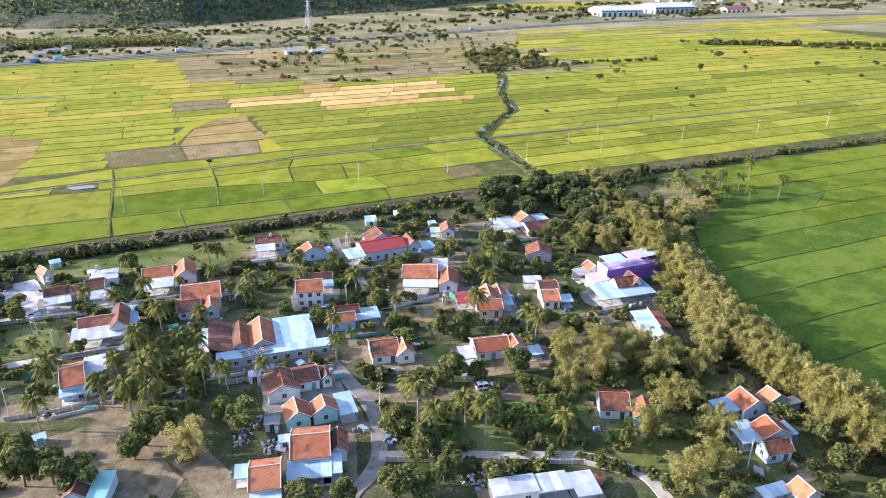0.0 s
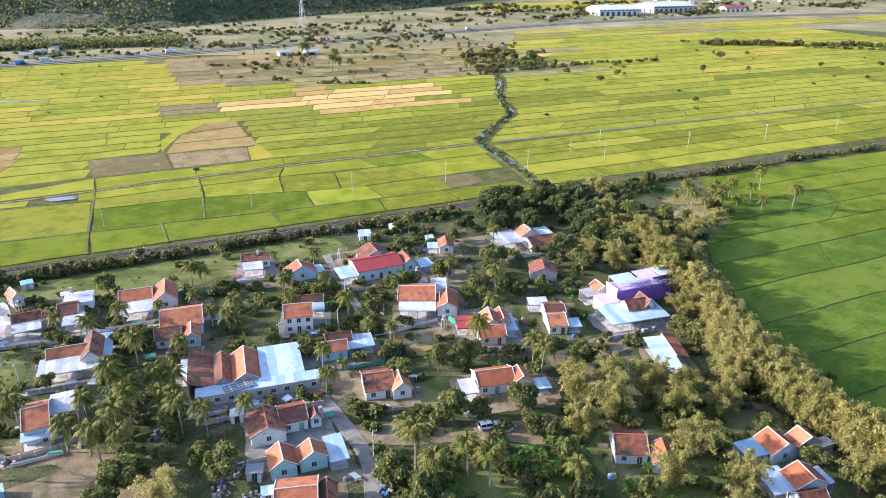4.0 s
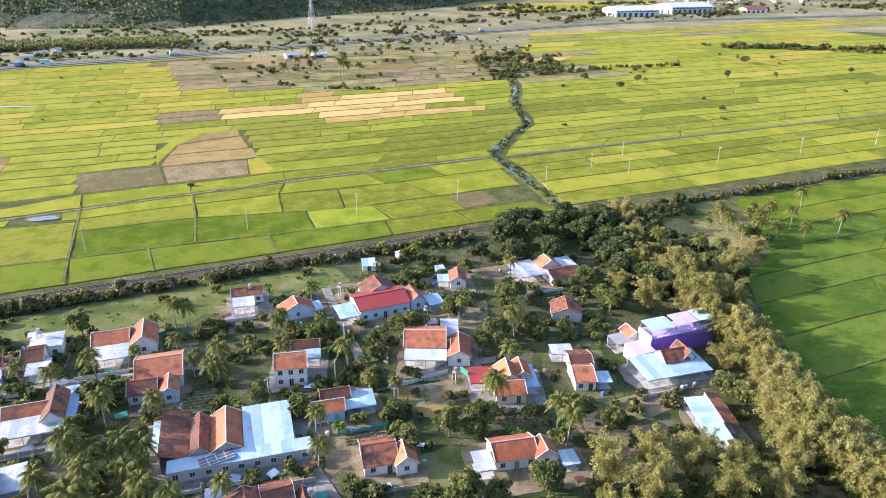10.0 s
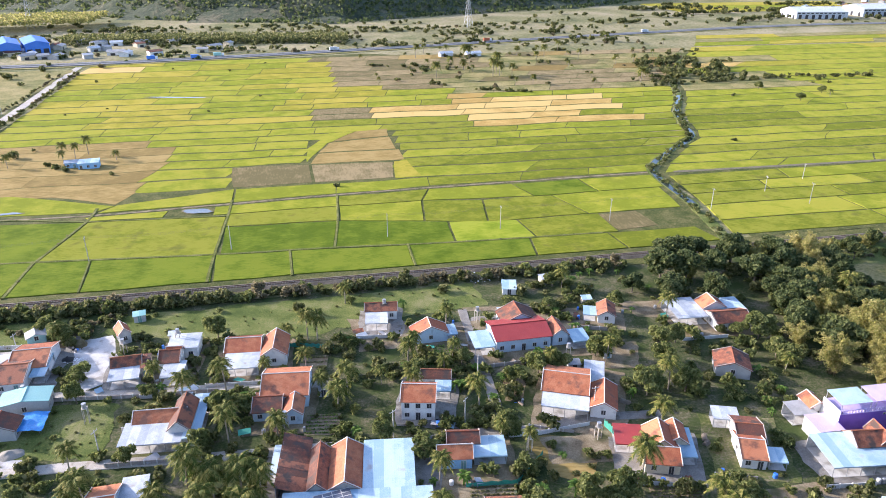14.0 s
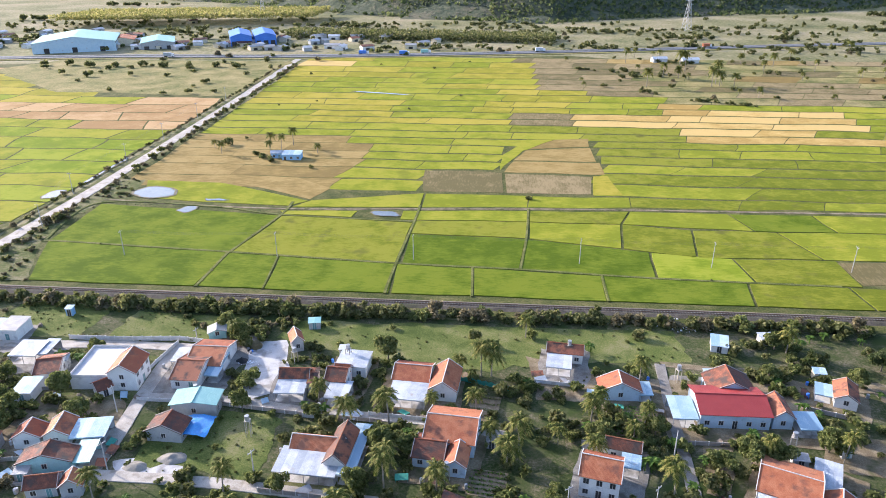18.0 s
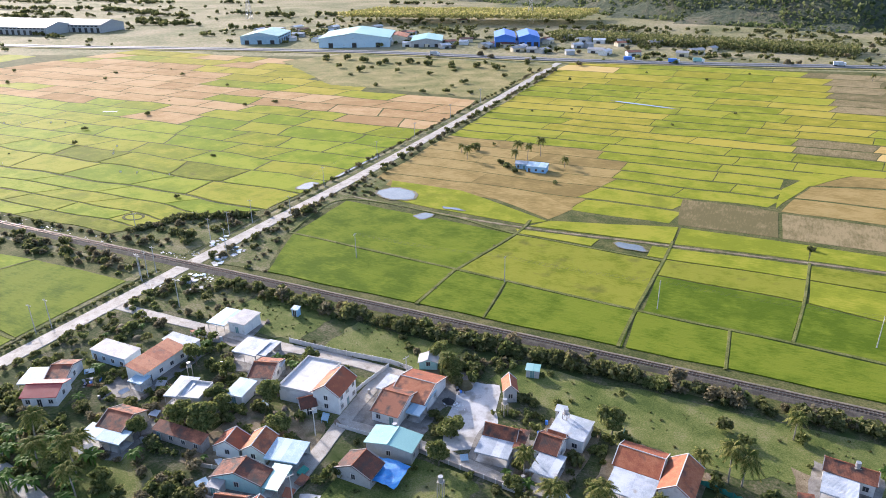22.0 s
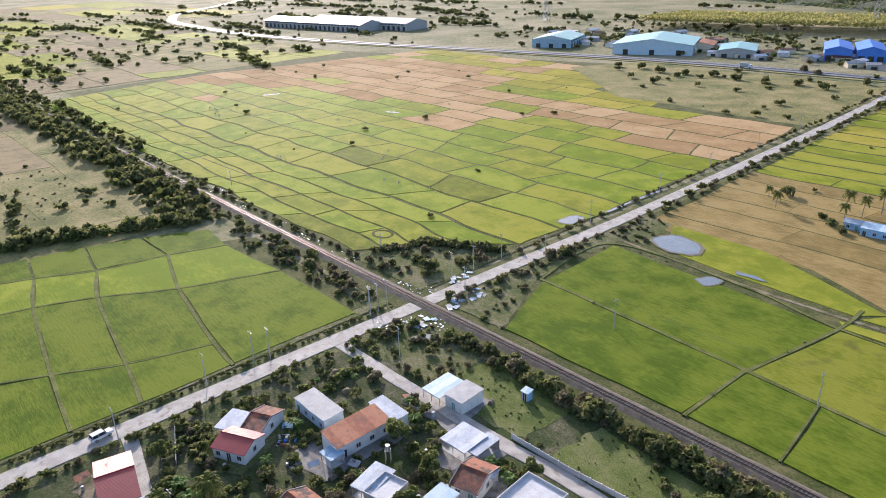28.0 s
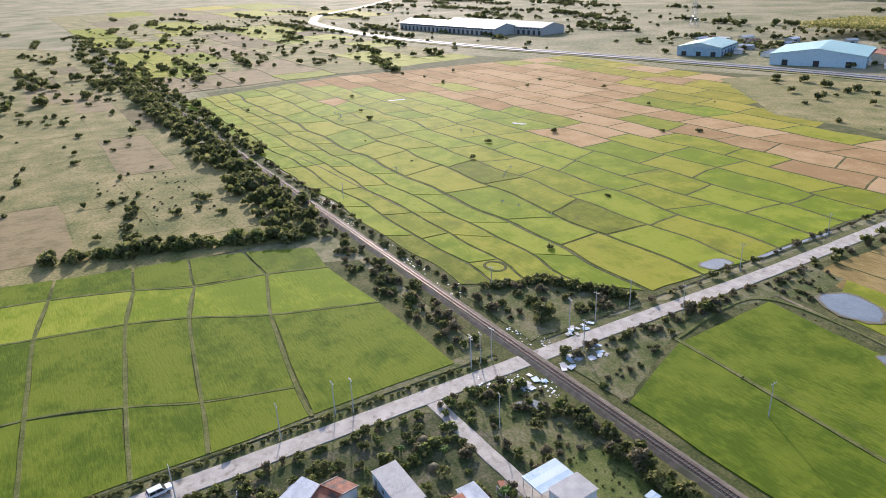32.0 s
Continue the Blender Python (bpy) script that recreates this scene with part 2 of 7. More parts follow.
M["pole"] = mat("cast_concrete", [(.36, .35, .33), (.48, .47, .44)], 1, 8, .85, bump=.2, dist=.01)
M["bark"] = mat("bark", [(.10, .08, .06), (.18, .15, .11)], 2, 12, .95, bump=.6, dist=.05)
M["palmbark"] = mat("palm_trunk", [(.20, .17, .13), (.32, .28, .22)], 2, 12, .95, bump=.6, dist=.05)
LEAF = dict(rough=.65, bump=0, trans=.5, island=.7, span=(.35, .65), spec=.2)
M["leaf"] = mat("broad_leaves", [(.09, .115, .033), (.16, .185, .054), (.245, .255, .088)], .12, 3, **{**LEAF, "island": .42})
M["leafdark"] = mat("dark_leaves", [(.06, .085, .03), (.10, .13, .044), (.16, .18, .068)], .12, 3, **{**LEAF, "island": .5})
M["bamboo"] = mat("bamboo_leaves", [(.21, .22, .06), (.32, .305, .09), (.45, .39, .16)], .08, 1.2, **{**LEAF, "island": .3})
M["palmleaf"] = mat("palm_fronds", [(.075, .105, .02), (.145, .165, .034), (.27, .25, .075)], .3, 3, **{**LEAF, "spec": .12})
M["bananaleaf"] = mat("banana_leaves", [(.08, .15, .025), (.13, .22, .04), (.20, .29, .065)], .3, 3, **LEAF)
M["bushleaf"] = mat("bush_leaves", [(.085, .10, .03), (.14, .15, .05), (.215, .21, .085)], .10, 2, **{**LEAF, "island": .45})
M["dryleaf"] = mat("dry_twigs", [(.125, .11, .06), (.19, .165, .09), (.26, .225, .13)], .3, 3, **{**LEAF, "island": .4})
M["ballast"] = mat("stone_ballast", [(.07, .058, .042), (.115, .095, .07), (.17, .145, .105)], .6, 9, .95, bump=.8, dist=.05, stain=((.075, .08, .03), .15, .56))
M["rail"] = mat("rusty_rail", [(.10, .06, .04), (.16, .10, .07)], 1, 9, .45, metal=.7, bump=.1, dist=.01)
M["sleeper"] = mat("concrete_sleeper", [(.11, .095, .08), (.17, .15, .13)], 1, 9, .9, bump=.2, dist=.01)
M["wood"] = mat("grey_timber", [(.18, .14, .10), (.28, .23, .17)], 2, 12, .9, bump=.3, dist=.02)
M["brick"] = mat("bare_block_wall", [(.30, .26, .23), (.42, .37, .33)], .8, 6, .95, bump=.4, dist=.03, stain=((.2, .17, .15), .8, .58))
M["tarp"] = mat("blue_tarpaulin", [(.03, .20, .55), (.06, .32, .68)], 1, 5, .4, bump=.8, dist=.15)
M["greennet"] = mat("green_net", [(.03, .22, .16), (.06, .30, .22)], 1, 6, .8, bump=.4, dist=.03)
M["carpaint"] = mat("white_car_paint", [(.74, .75, .76), (.78, .78, .79)], 1, 5, .25, bump=0)
M["glass"] = mat("dark_car_glass", [(.02, .025, .03), (.03, .035, .04)], 1, 5, .08, bump=0)
M["tyre"] = mat("tyre_rubber", [(.02, .02, .02), (.03, .03, .03)], 1, 8, .9, bump=0)
M["litter"] = mat("pale_litter", [(.5, .5, .5), (.75, .75, .75)], 2, 8, .6, bump=.3, dist=.05, island=.6)
M["hill"] = mat("wooded_hillside", [(.035, .05, .025), (.06, .075, .035), (.11, .10, .055)], .012, .12, 1, bump=1, dist=4)
M["bluepaint"] = mat("blue_metal_cladding", [(.04, .16, .55), (.07, .22, .66)], .1, 3, .45, bump=.4, dist=.05)
M["solar"] = mat("solar_cells", [(.09, .10, .13), (.14, .15, .18)], 1, 6, .2, bump=0)


K = 1.2   # metres in one unit of the plan below


# ---- mesh helpers ----
import itertools

def mesh_of(name, bm, m, smooth=False):
    me = bpy.data.meshes.new(name)
    bm.to_mesh(me)
    bm.free()
    if m:
        me.materials.append(m)
    if smooth:
        for p in me.polygons:
            p.use_smooth = True
    return me


def part(name, bm, m, parent, label="", smooth=False):
    ob = new(name, mesh_of(name, bm, m, smooth))
    ob.parent = parent
    if label:
        tagged(ob, label)
    return ob


def raw(name, verts, faces, m, parent=None, smooth=False):
    me = bpy.data.meshes.new(name)
    me.from_pydata(verts, [], faces)
    me.materials.append(m)
    if smooth:
        for p in me.polygons:
            p.use_smooth = True
    ob = new(name, me)
    ob.parent = parent
    return ob


def empty(name, x, y, z=0, rz=0, s=1.0):
    ob = new(name)
    ob.matrix_basis = pose(x, y, z, 0, 0, rz) @ Matrix.Scale(s, 4)
    return ob


def box(bm, x0, x1, y0, y1, z0, z1, bev=0.0):
    vs = [bm.verts.new((x, y, z)) for z in (z0, z1) for x, y in ((x0, y0), (x1, y0), (x1, y1), (x0, y1))]
    for f in ((3, 2, 1, 0), (4, 5, 6, 7), (0, 1, 5, 4), (1, 2, 6, 5), (2, 3, 7, 6), (3, 0, 4, 7)):
        bm.faces.new([vs[i] for i in f])
    return bm


def boxm(x0, x1, y0, y1, z0, z1, bev=0.0):
    bm = box(bmesh.new(), x0, x1, y0, y1, z0, z1)
    if bev:
        bmesh.ops.bevel(bm, geom=bm.edges[:], offset=bev, segments=1, affect='EDGES')
    return bm


def hull_slab(poly, thick):
    """A slab under a planar polygon (list of 3D points, anticlockwise from above)."""
    bm = bmesh.new()
    top = [bm.verts.new(p) for p in poly]
    low = [bm.verts.new((p[0], p[1], p[2] - thick)) for p in poly]
    bm.faces.new(top)
    bm.faces.new(low[::-1])
    k = len(poly)
    for i in range(k):
        bm.faces.new((top[i], low[i], low[(i + 1) % k], top[(i + 1) % k]))
    return bm


def tube(bm, p, q, r0, r1, k=6):
    d = (Vector(q) - Vector(p)).normalized()
    s = d.orthogonal().normalized()
    t = d.cross(s)
    a = [bm.verts.new(Vector(p) + (s * math.cos(2 * math.pi * i / k) + t * math.sin(2 * math.pi * i / k)) * r0) for i in range(k)]
    b = [bm.verts.new(Vector(q) + (s * math.cos(2 * math.pi * i / k) + t * math.sin(2 * math.pi * i / k)) * r1) for i in range(k)]
    for i in range(k):
        bm.faces.new((a[i], a[(i + 1) % k], b[(i + 1) % k], b[i]))
    bm.faces.new(b)
    bm.faces.new(a[::-1])
    return bm


def ribbon(name, pts, width, z, m, label, category, kind="structure", thick=0.3, wob=0.15, step=3.0):
    """A road or path along a smoothed line, with uneven edges and a real thickness."""
    P = [Vector((x * K, y * K)) for x, y in pts]
    fine = []
    for i in range(len(P) - 1):
        a0, a1, a2, a3 = P[max(i - 1, 0)], P[i], P[i + 1], P[min(i + 2, len(P) - 1)]
        k = max(1, int((a2 - a1).length / step))
        for j in range(k):
            t = j / k
            fine.append(0.5 * (2 * a1 + (a2 - a0) * t + (2 * a0 - 5 * a1 + 4 * a2 - a3) * t * t + (3 * a1 - a0 - 3 * a2 + a3) * t ** 3))
    fine.append(P[-1])
    vs, fs = [], []
    z += .0011 * (next(LAYER) % 40)
    for i, p in enumerate(fine):
        d = (fine[min(i + 1, len(fine) - 1)] - fine[max(i - 1, 0)]).normalized()
        nrm = Vector((-d.y, d.x))
        for s in (-1, 1):
            w = width / 2 * (1 + wob * noise.noise((p.x * .15 + s * 7, p.y * .15, 3)))
            q = p + nrm * s * w
            vs += [(q.x, q.y, z), (q.x + nrm.x * s * .15, q.y + nrm.y * s * .15, z - thick)]
        if i:
            o = 4 * i
            fs += [(o - 4, o - 2, o + 2, o)[::-1], (o - 3, o - 4, o, o + 1)[::-1], (o - 2, o - 1, o + 3, o + 2)[::-1]]
    ob = raw(name, vs, fs, m)
    return tagged(ob, label, category, kind=kind)


LAYER = itertools.count()


def patch(name, poly, z, m, label, category, rough_edge=1.0, n=6):
    """A patch of ground with an uneven rim, lying just above the sheet."""
    vs = []
    k = len(poly)
    z += .0008 * (next(LAYER) % 40)
    for i in range(k):
        p, q = Vector(poly[i]) * K, Vector(poly[(i + 1) % k]) * K
        for j in range(n):
            c = p.lerp(q, j / n)
            vs.append((c.x + rough_edge * noise.noise((c.x * .3, c.y * .3, 1)), c.y + rough_edge * noise.noise((c.x * .3, c.y * .3, 9)), z))
    ob = raw(name, vs, [tuple(range(len(vs)))], m)
    return tagged(ob, label, category, kind="structure")


# ---- ground, roads, railway ----
R = 4600
N = 48
ob = raw("ground", [(0, 200, 0)] + [(R * math.cos(2 * math.pi * i / N), 200 + R * math.sin(2 * math.pi * i / N), 0) for i in range(N)],
         [(0, i + 1, (i + 1) % N + 1) for i in range(N)], M["plain"])
tagged(ob, "flat dry plain of grass and bare earth reaching the hills", "ground", kind="structure")
patch("village_ground", [(-125, -60), (-125, 203), (140, 206), (156, 184), (138, 152), (122, 112), (118, -60)], .02, M["ground"],
      "village ground of earth, weeds and grass between the houses", "ground", 1.5, 24)
ROAD = [(-129, -60), (-128.6, 40), (-128.2, 120), (-127.6, 190), (-127.0, 240), (-126.2, 290), (-127.3, 360), (-129.5, 450), (-133.5, 545), (-134, 575)]
ribbon("road_verge", ROAD, 11, .06, M["waste"], "weedy verge of dry grass along the concrete road", "verge", wob=.5)
ribbon("road", ROAD, 5.2, .22, M["concrete"], "pale concrete village road with worn edges", "road", wob=.06)
HW = [(-1500, 900), (-1301, 729), (-1153, 581), (-1060, 530), (-985, 505), (-774, 487), (-601, 506), (-417, 547), (-280, 573), (-145, 582), (-30, 600), (118, 632), (300, 675), (549, 715), (866, 690), (1300, 640), (2200, 560)]
ribbon("highway_embankment", HW, 26, .5, M["scrub"], "dry grass embankment under the highway", "embankment", thick=.6, step=20)
ribbon("highway", HW, 15, 1.0, M["asphalt"], "grey two-way highway on a low embankment", "road", thick=.8, wob=0, step=20)
ribbon("highway_median", HW, .8, 1.5, M["concrete"], "concrete divider along the middle of the highway", "divider", thick=.6, wob=0, step=20)
for pts, w, nm in (
        ([(20.2, 80), (20.2, 85.4), (24.7, 89.2), (27.9, 93.9), (30.3, 103), (30.1, 110.8), (28.6, 121), (27.5, 130.6), (26.5, 144)], 3.2, "lane"),
        ([(27.5, 93), (38.9, 88.4), (47.4, 84.3), (58.8, 79.4), (64.1, 74.1), (65.6, 70.2), (64.6, 60), (63, 45)], 2.6, "lane"),
        ([(15, 145.5), (26.4, 144), (38.9, 144.4), (49.4, 143.6), (60.8, 144.5), (74.1, 143.3)], 2.6, "lane"),
        ([(44.3, 144.8), (45.4, 156.7), (45.8, 172.2), (46.8, 189)], 2.4, "lane"),
        ([(-51, 140), (-51.4, 157.3), (-52.7, 171.5), (-53.2, 185), (-52.5, 188.3)], 3.4, "lane"),
        ([(-52, 170), (-34.6, 170.2), (-22.3, 168.4), (-5.8, 167.3), (2.2, 166.7), (16, 164)], 2.6, "lane"),
        ([(-127, 186), (-121.8, 185.8), (-98.8, 186.1), (-79.7, 186.6), (-66, 187.6), (-49.8, 187.5)], 3.4, "lane"),
        ([(-127.5, 141), (-121.5, 140.2), (-109.3, 137.6), (-95.6, 136.4), (-80, 133)], 3.0, "lane"),
        ([(-52, 148.8), (-36.5, 148.8), (-20.8, 148), (-.7, 146.3), (15, 145.5)], 2.8, "lane")):
    ribbon("village_lane", pts, w, .16, M["concrete" if pts[0][0] < -45 or pts[0] == (27.5, 93) else "lane"], "narrow concrete lane between village houses", "lane", wob=.12, step=2)
for pts, w in (([(29.8, 109.9), (40.7, 105.3), (51.9, 101.5), (60.4, 96.8)], 3.0), ([(-40, 131), (-26, 129), (-13.2, 124), (-2.2, 106), (1.3, 96.5), (2, 85)], 7.0)):
    ribbon("dirt_track", pts, w, .08, M["yard"], "bare earth track through the yards", "track", wob=.5, step=2)
for poly, mk, nm in (
        ([(-38, 191), (-31, 192), (-27, 180), (-27.5, 173), (-33, 170.5), (-36, 178)], "whitefloor", "pale concrete drying yard in front of a house"),
        ([(-72, 150), (-58, 150), (-58, 172), (-72, 170)], "yard", "swept earth yard between houses"),
        ([(84, 186), (97, 184), (98, 176), (86, 178)], "yard", "pale sandy yard before a house"),
        ([(-32, 119), (-12, 122), (-3, 100), (-10, 88), (-34, 92)], "yard", "open bare earth yard under trees"),
        ([(20, 190), (34, 186), (44, 176), (44, 168), (34, 172), (22, 180)], "yard", "bare earth yard beside small houses"),
        ([(74, 118), (90, 112), (92, 104), (74, 108)], "yard", "sandy clearing beside bamboo"),
        ([(30, 122), (30, 136), (42, 135), (42, 126)], "yard", "bare earth house yard"),
        ([(50, 134), (66, 132), (66, 140), (50, 141)], "yard", "brown earth kitchen plot"),
        ([(83, 60), (84, 78), (92, 74), (92, 60)], "yard", "shaded concrete-coloured house yard")):
    patch("yard", poly, .05, M[mk], nm, "yard", .8, 8)
for poly in ([(-70, 190), (-70, 202), (-42, 202), (-46, 190)], [(-34, 193), (-30, 201), (52, 202), (54, 190), (30, 188), (10, 184), (-14, 187)],
             [(-46, 152), (-44, 168), (-24, 166), (-24, 150)], [(-98, 141), (-92, 152), (-70, 145), (-72, 134)], [(44, 112), (46, 122), (56, 121), (56, 110)],
             [(-100, 190), (-98, 204), (-76, 204), (-76, 190)], [(66, 62), (64, 92), (80, 100), (98, 96), (98, 62)], [(34, 86), (34, 100), (62, 92), (60, 80)]):
    patch("grass_patch", poly, .045, M["grass"], "rough green pasture with tufts of weeds", "grass", 2.0, 10)
OPEN = [[(-72, 189), (-72, 202), (-40, 203), (-46, 189)], [(-34, 192), (-30, 201), (52, 202.5), (56, 190), (46, 178), (24, 181), (10, 183), (-14, 187)], [(-46, 150), (-44, 168), (-24, 166), (-24, 150)], [(44, 112), (46, 122), (56, 121), (56, 110)],
        [(-34, 138), (-14, 130), (-2, 114), (4, 94), (-13, 100), (-15, 111), (-34, 123)], [(-100, 190), (-98, 203), (-76, 203), (-76, 190)], [(-66.7, 171.8), (-54.3, 168), (-52.7, 162.6), (-63, 164.5)], [(-38, 191), (-31, 192), (-27, 180), (-27.5, 173), (-33, 170.5), (-36, 178)],
        [(84, 186), (97, 184), (98, 176), (86, 178)], [(20, 190), (34, 186), (44, 176), (44, 168), (34, 172), (22, 180)]]

for poly, z in (([(-123, 188), (-123, 206), (-100, 206), (-98, 190)], .05), ([(-123.5, 214.6), (-123.5, 262), (-119, 262), (-117, 240), (-105, 215)], .24), ([(-133, 214.6), (-133, 249), (-150, 241), (-157, 232), (-165, 215)], .24),
                ([(-122, 277), (-122, 296), (-113, 296), (-110, 277)], .24), ([(-122, 262), (-122, 279), (-117, 279), (-117, 262)], .24), ([(-133, 30), (-133, 205), (-136, 205), (-136, 30)], .23)):
    patch("waste_ground", poly, z, M["waste"], "uneven waste ground of weeds, earth and rubble", "ground", 1.2, 10)
for poly, mk, lb in (([(-66.7, 171.8), (-54.3, 167.9), (-52.7, 162.6), (-62.9, 164.5)], "yard", "swept earth yard before a white house"), ([(-49, 152.4), (-37.3, 155.7), (-33.9, 150), (-45.4, 147.8)], "whitefloor", "pale sandy yard beside the lane"),
                     ([(-44, 192.5), (-37.8, 193.5), (-34.3, 182.9), (-39.5, 181)], "lane", "grey trodden yard with rubble"), ([(-52, 192), (-41.6, 195), (-39.6, 187.2), (-46, 188)], "yard", "bare earth corner beside a hut"),
                     ([(21.5, 182.8), (34, 183), (33, 175), (21.5, 175)], "yard", "pale earth yard before a small house"), ([(49.5, 165.5), (54.6, 165.6), (51, 152.6), (47, 152.6)], "yard", "raked earth plot under palms"),
                     ([(70, 167.4), (81, 168), (77, 158.4), (68, 159.4)], "yard", "brown earth yard under trees"), ([(37.5, 205), (51, 205.4), (51, 198), (38, 197.4)], "waste", "rubbish-strewn bare ground by the railway"),
                     ([(47.6, 185), (54.4, 185), (52.6, 177.6), (47, 177.4)], "lane", "grey concrete yard beside a red-roofed house"), ([(47, 142), (60, 139.6), (55, 126.6), (48.6, 133)], "tan", "dug brown soil beside net fences"),
                     ([(-20.5, 147), (2.3, 134.2), (4, 121.6), (-19, 131)], "ground", "dark earth under coconut palms"), ([(30.6, 114.2), (46, 108.6), (44.2, 103.8), (31.2, 109.2)], "yard", "sandy track mouth beside the lane"),
                     ([(29.6, 135.4), (46, 129.8), (42.4, 126.8), (30.2, 130.6)], "lane", "grey yard before a blue house"), ([(9.6, 127), (26.7, 124), (25.9, 120.4), (10, 123)], "yard", "earth strip behind the metal-roofed compound"),
                     ([(75, 122), (97, 122), (95, 115.6), (74, 114.6)], "yard", "pale sandy clearing beside bamboo"), ([(50.6, 106.4), (65.6, 101), (63, 95.4), (48.6, 101.4)], "yard", "bare earth parking place"), ([(98.6, 93.6), (107, 86), (103, 82.4), (93, 86.6)], "yard", "shaded bare earth under bamboo")):
    patch("yard", poly, .055, M[mk], lb, "yard", .9, 8)
ribbon("dirt_track", [(47, 189.2), (54.8, 188.2), (63.8, 187.6), (69.5, 185.2), (75.1, 183.2), (86.9, 182.9)], 2.2, .08, M["yard"], "bare earth track through the yards", "track", wob=.4, step=2)
patch("straw_plot", [(150, 194), (172, 192), (182, 184), (172, 165), (150, 170)], .26, M["scrub"], "dry straw-coloured plot among palms", "field", 1.5, 8)
patch("grass_patch", [(140, 203), (184, 205), (182, 190), (150, 192)], .25, M["grass"], "rough green pasture with tufts of weeds", "grass", 2.0, 10)

# railway along y = 210.5
tagged(ribbon("railway_verge", [(-900, 210.5), (900, 210.5)], 13.5, .10, M["bund"], "weedy dry strip along the railway", "verge", wob=.3, step=6), kind="structure")
railway = empty("railway", 0, 210.5 * K)
tagged(railway, "single railway track on stone ballast with weathered sleepers", "railway", kind="structure")
X0, X1 = -670, 400
vs, fs = [], []
for i, x in enumerate(range(X0 - 340, X1 + 500, 4)):
    w = noise.noise((x * .2, 0, 5)) * .25
    vs += [(x, -2.6 - w, .08), (x, -1.3, .62), (x, 1.3, .62), (x, 2.6 + w, .08)]
    if i:
        o = 4 * i
        fs += [(o - 4 + j, o + j, o + j + 1, o - 3 + j) for j in range(3)]
raw("ballast", vs, fs, M["ballast"], railway)
for s in (-.53, .53):
    part("rail", boxm(X0 - 340, X1 + 490, s - .05, s + .05, .72, .87), M["rail"], railway)
sl = mesh_of("sleeper", boxm(-.11, .11, -.95, .95, .55, .73), M["sleeper"])
for i in range(300):
    s = new("sleeper", sl)
    s.parent = railway
    s.location = (-180 + i * .8, 0, 0)
bm = bmesh.new()
for x in [X0 + .8 * i for i in range(int((-180 - X0) / .8))] + [60 + .8 * i for i in range(420)]:
    box(bm, x - .11, x + .11, -.95, .95, .55, .73)
tagged(part("far_sleepers", bm, M["sleeper"], railway), kind="stuff")

# ---- rice fields ----
TAKEN = []


def inside(x, y, poly):
    c = False
    k = len(poly)
    for i in range(k):
        (x1, y1), (x2, y2) = poly[i], poly[(i + 1) % k]
        if (y1 > y) != (y2 > y) and x < (x2 - x1) * (y - y1) / (y2 - y1) + x1:
            c = not c
    return c


def plot(c, crop, gap=.42, h=None):
    """One field between its bunds: a standing crop with uneven rim, or bare stubble."""
    c = [(x * K, y * K) for x, y in c]
    if h is None:
        h = (.38 if crop.startswith("rice") else .31) if sum(p[1] for p in c) / len(c) < 336 else .262
    m = len(c)
    cx, cy = sum(p[0] for p in c) / m, sum(p[1] for p in c) / m
    far = 3.6 if cx < -150 and cy > 260 else .9 if cy < 340 else 2.3
    hw, hh = max(abs(p[0] - cx) for p in c), max(abs(p[1] - cy) for p in c)
    gx, gy = (gap * 1.2, gap * 1.2) if cy < 340 or cx < -150 else (gap * .55, gap * 1.9)
    out = []
    for i in range(m):
        p, q = c[i], c[(i + 1) % m]
        L = math.hypot(q[0] - p[0], q[1] - p[1])
        for j in range(max(2, int(L / 6))):
            t = j / max(2, int(L / 6))
            x, y = p[0] + (q[0] - p[0]) * t, p[1] + (q[1] - p[1]) * t
            bx = far * noise.noise((x * .035, y * .035, 2)) + .25 * noise.noise((x * .4, y * .4, 4))
            by = far * noise.noise((x * .035, y * .035, 12)) + .25 * noise.noise((x * .4, y * .4, 14))
            out.append((cx + (x - cx) * (1 - gx / hw) + bx, cy + (y - cy) * (1 - gy / hh) + by))
    n = len(out)
    vs = [(x, y, h) for x, y in out] + [(x, y, -.02) for x, y in out]
    fs = [tuple(range(n))] + [(i, n + i, n + (i + 1) % n, (i + 1) % n) for i in range(n)]
    nm, lb = CROPS[crop]
    ob = raw(nm, vs, fs, M[crop])
    tagged(ob, lb, "field", "field plots", "structure")
    return ob


CROPS = {"rice_deep": ("rice_field", "rice plot in shade-deepened green between bunds"), "rice_green": ("rice_field", "bright green rice plot between narrow bunds"), "rice_lime": ("rice_field", "yellow-green ripening rice plot between bunds"),
         "rice_bright": ("rice_field", "lime-green rice plot, brightened as if backlit, between bunds"), "rice_yellow": ("rice_field", "golden yellow ripe rice plot between bunds"), "rice_dull": ("rice_field", "patchy olive-green rice plot with lodged stalks"),
         "stubble": ("stubble_field", "harvested plot of pale orange stubble"), "stubble_pink": ("stubble_field", "harvested plot of pinkish orange stubble"), "tan": ("bare_field", "ploughed plot of tan dry soil"),
         "greysoil": ("bare_field", "bare grey-brown plot with plough lines"), "scrub": ("dry_pasture", "dry grass plot with weeds")}


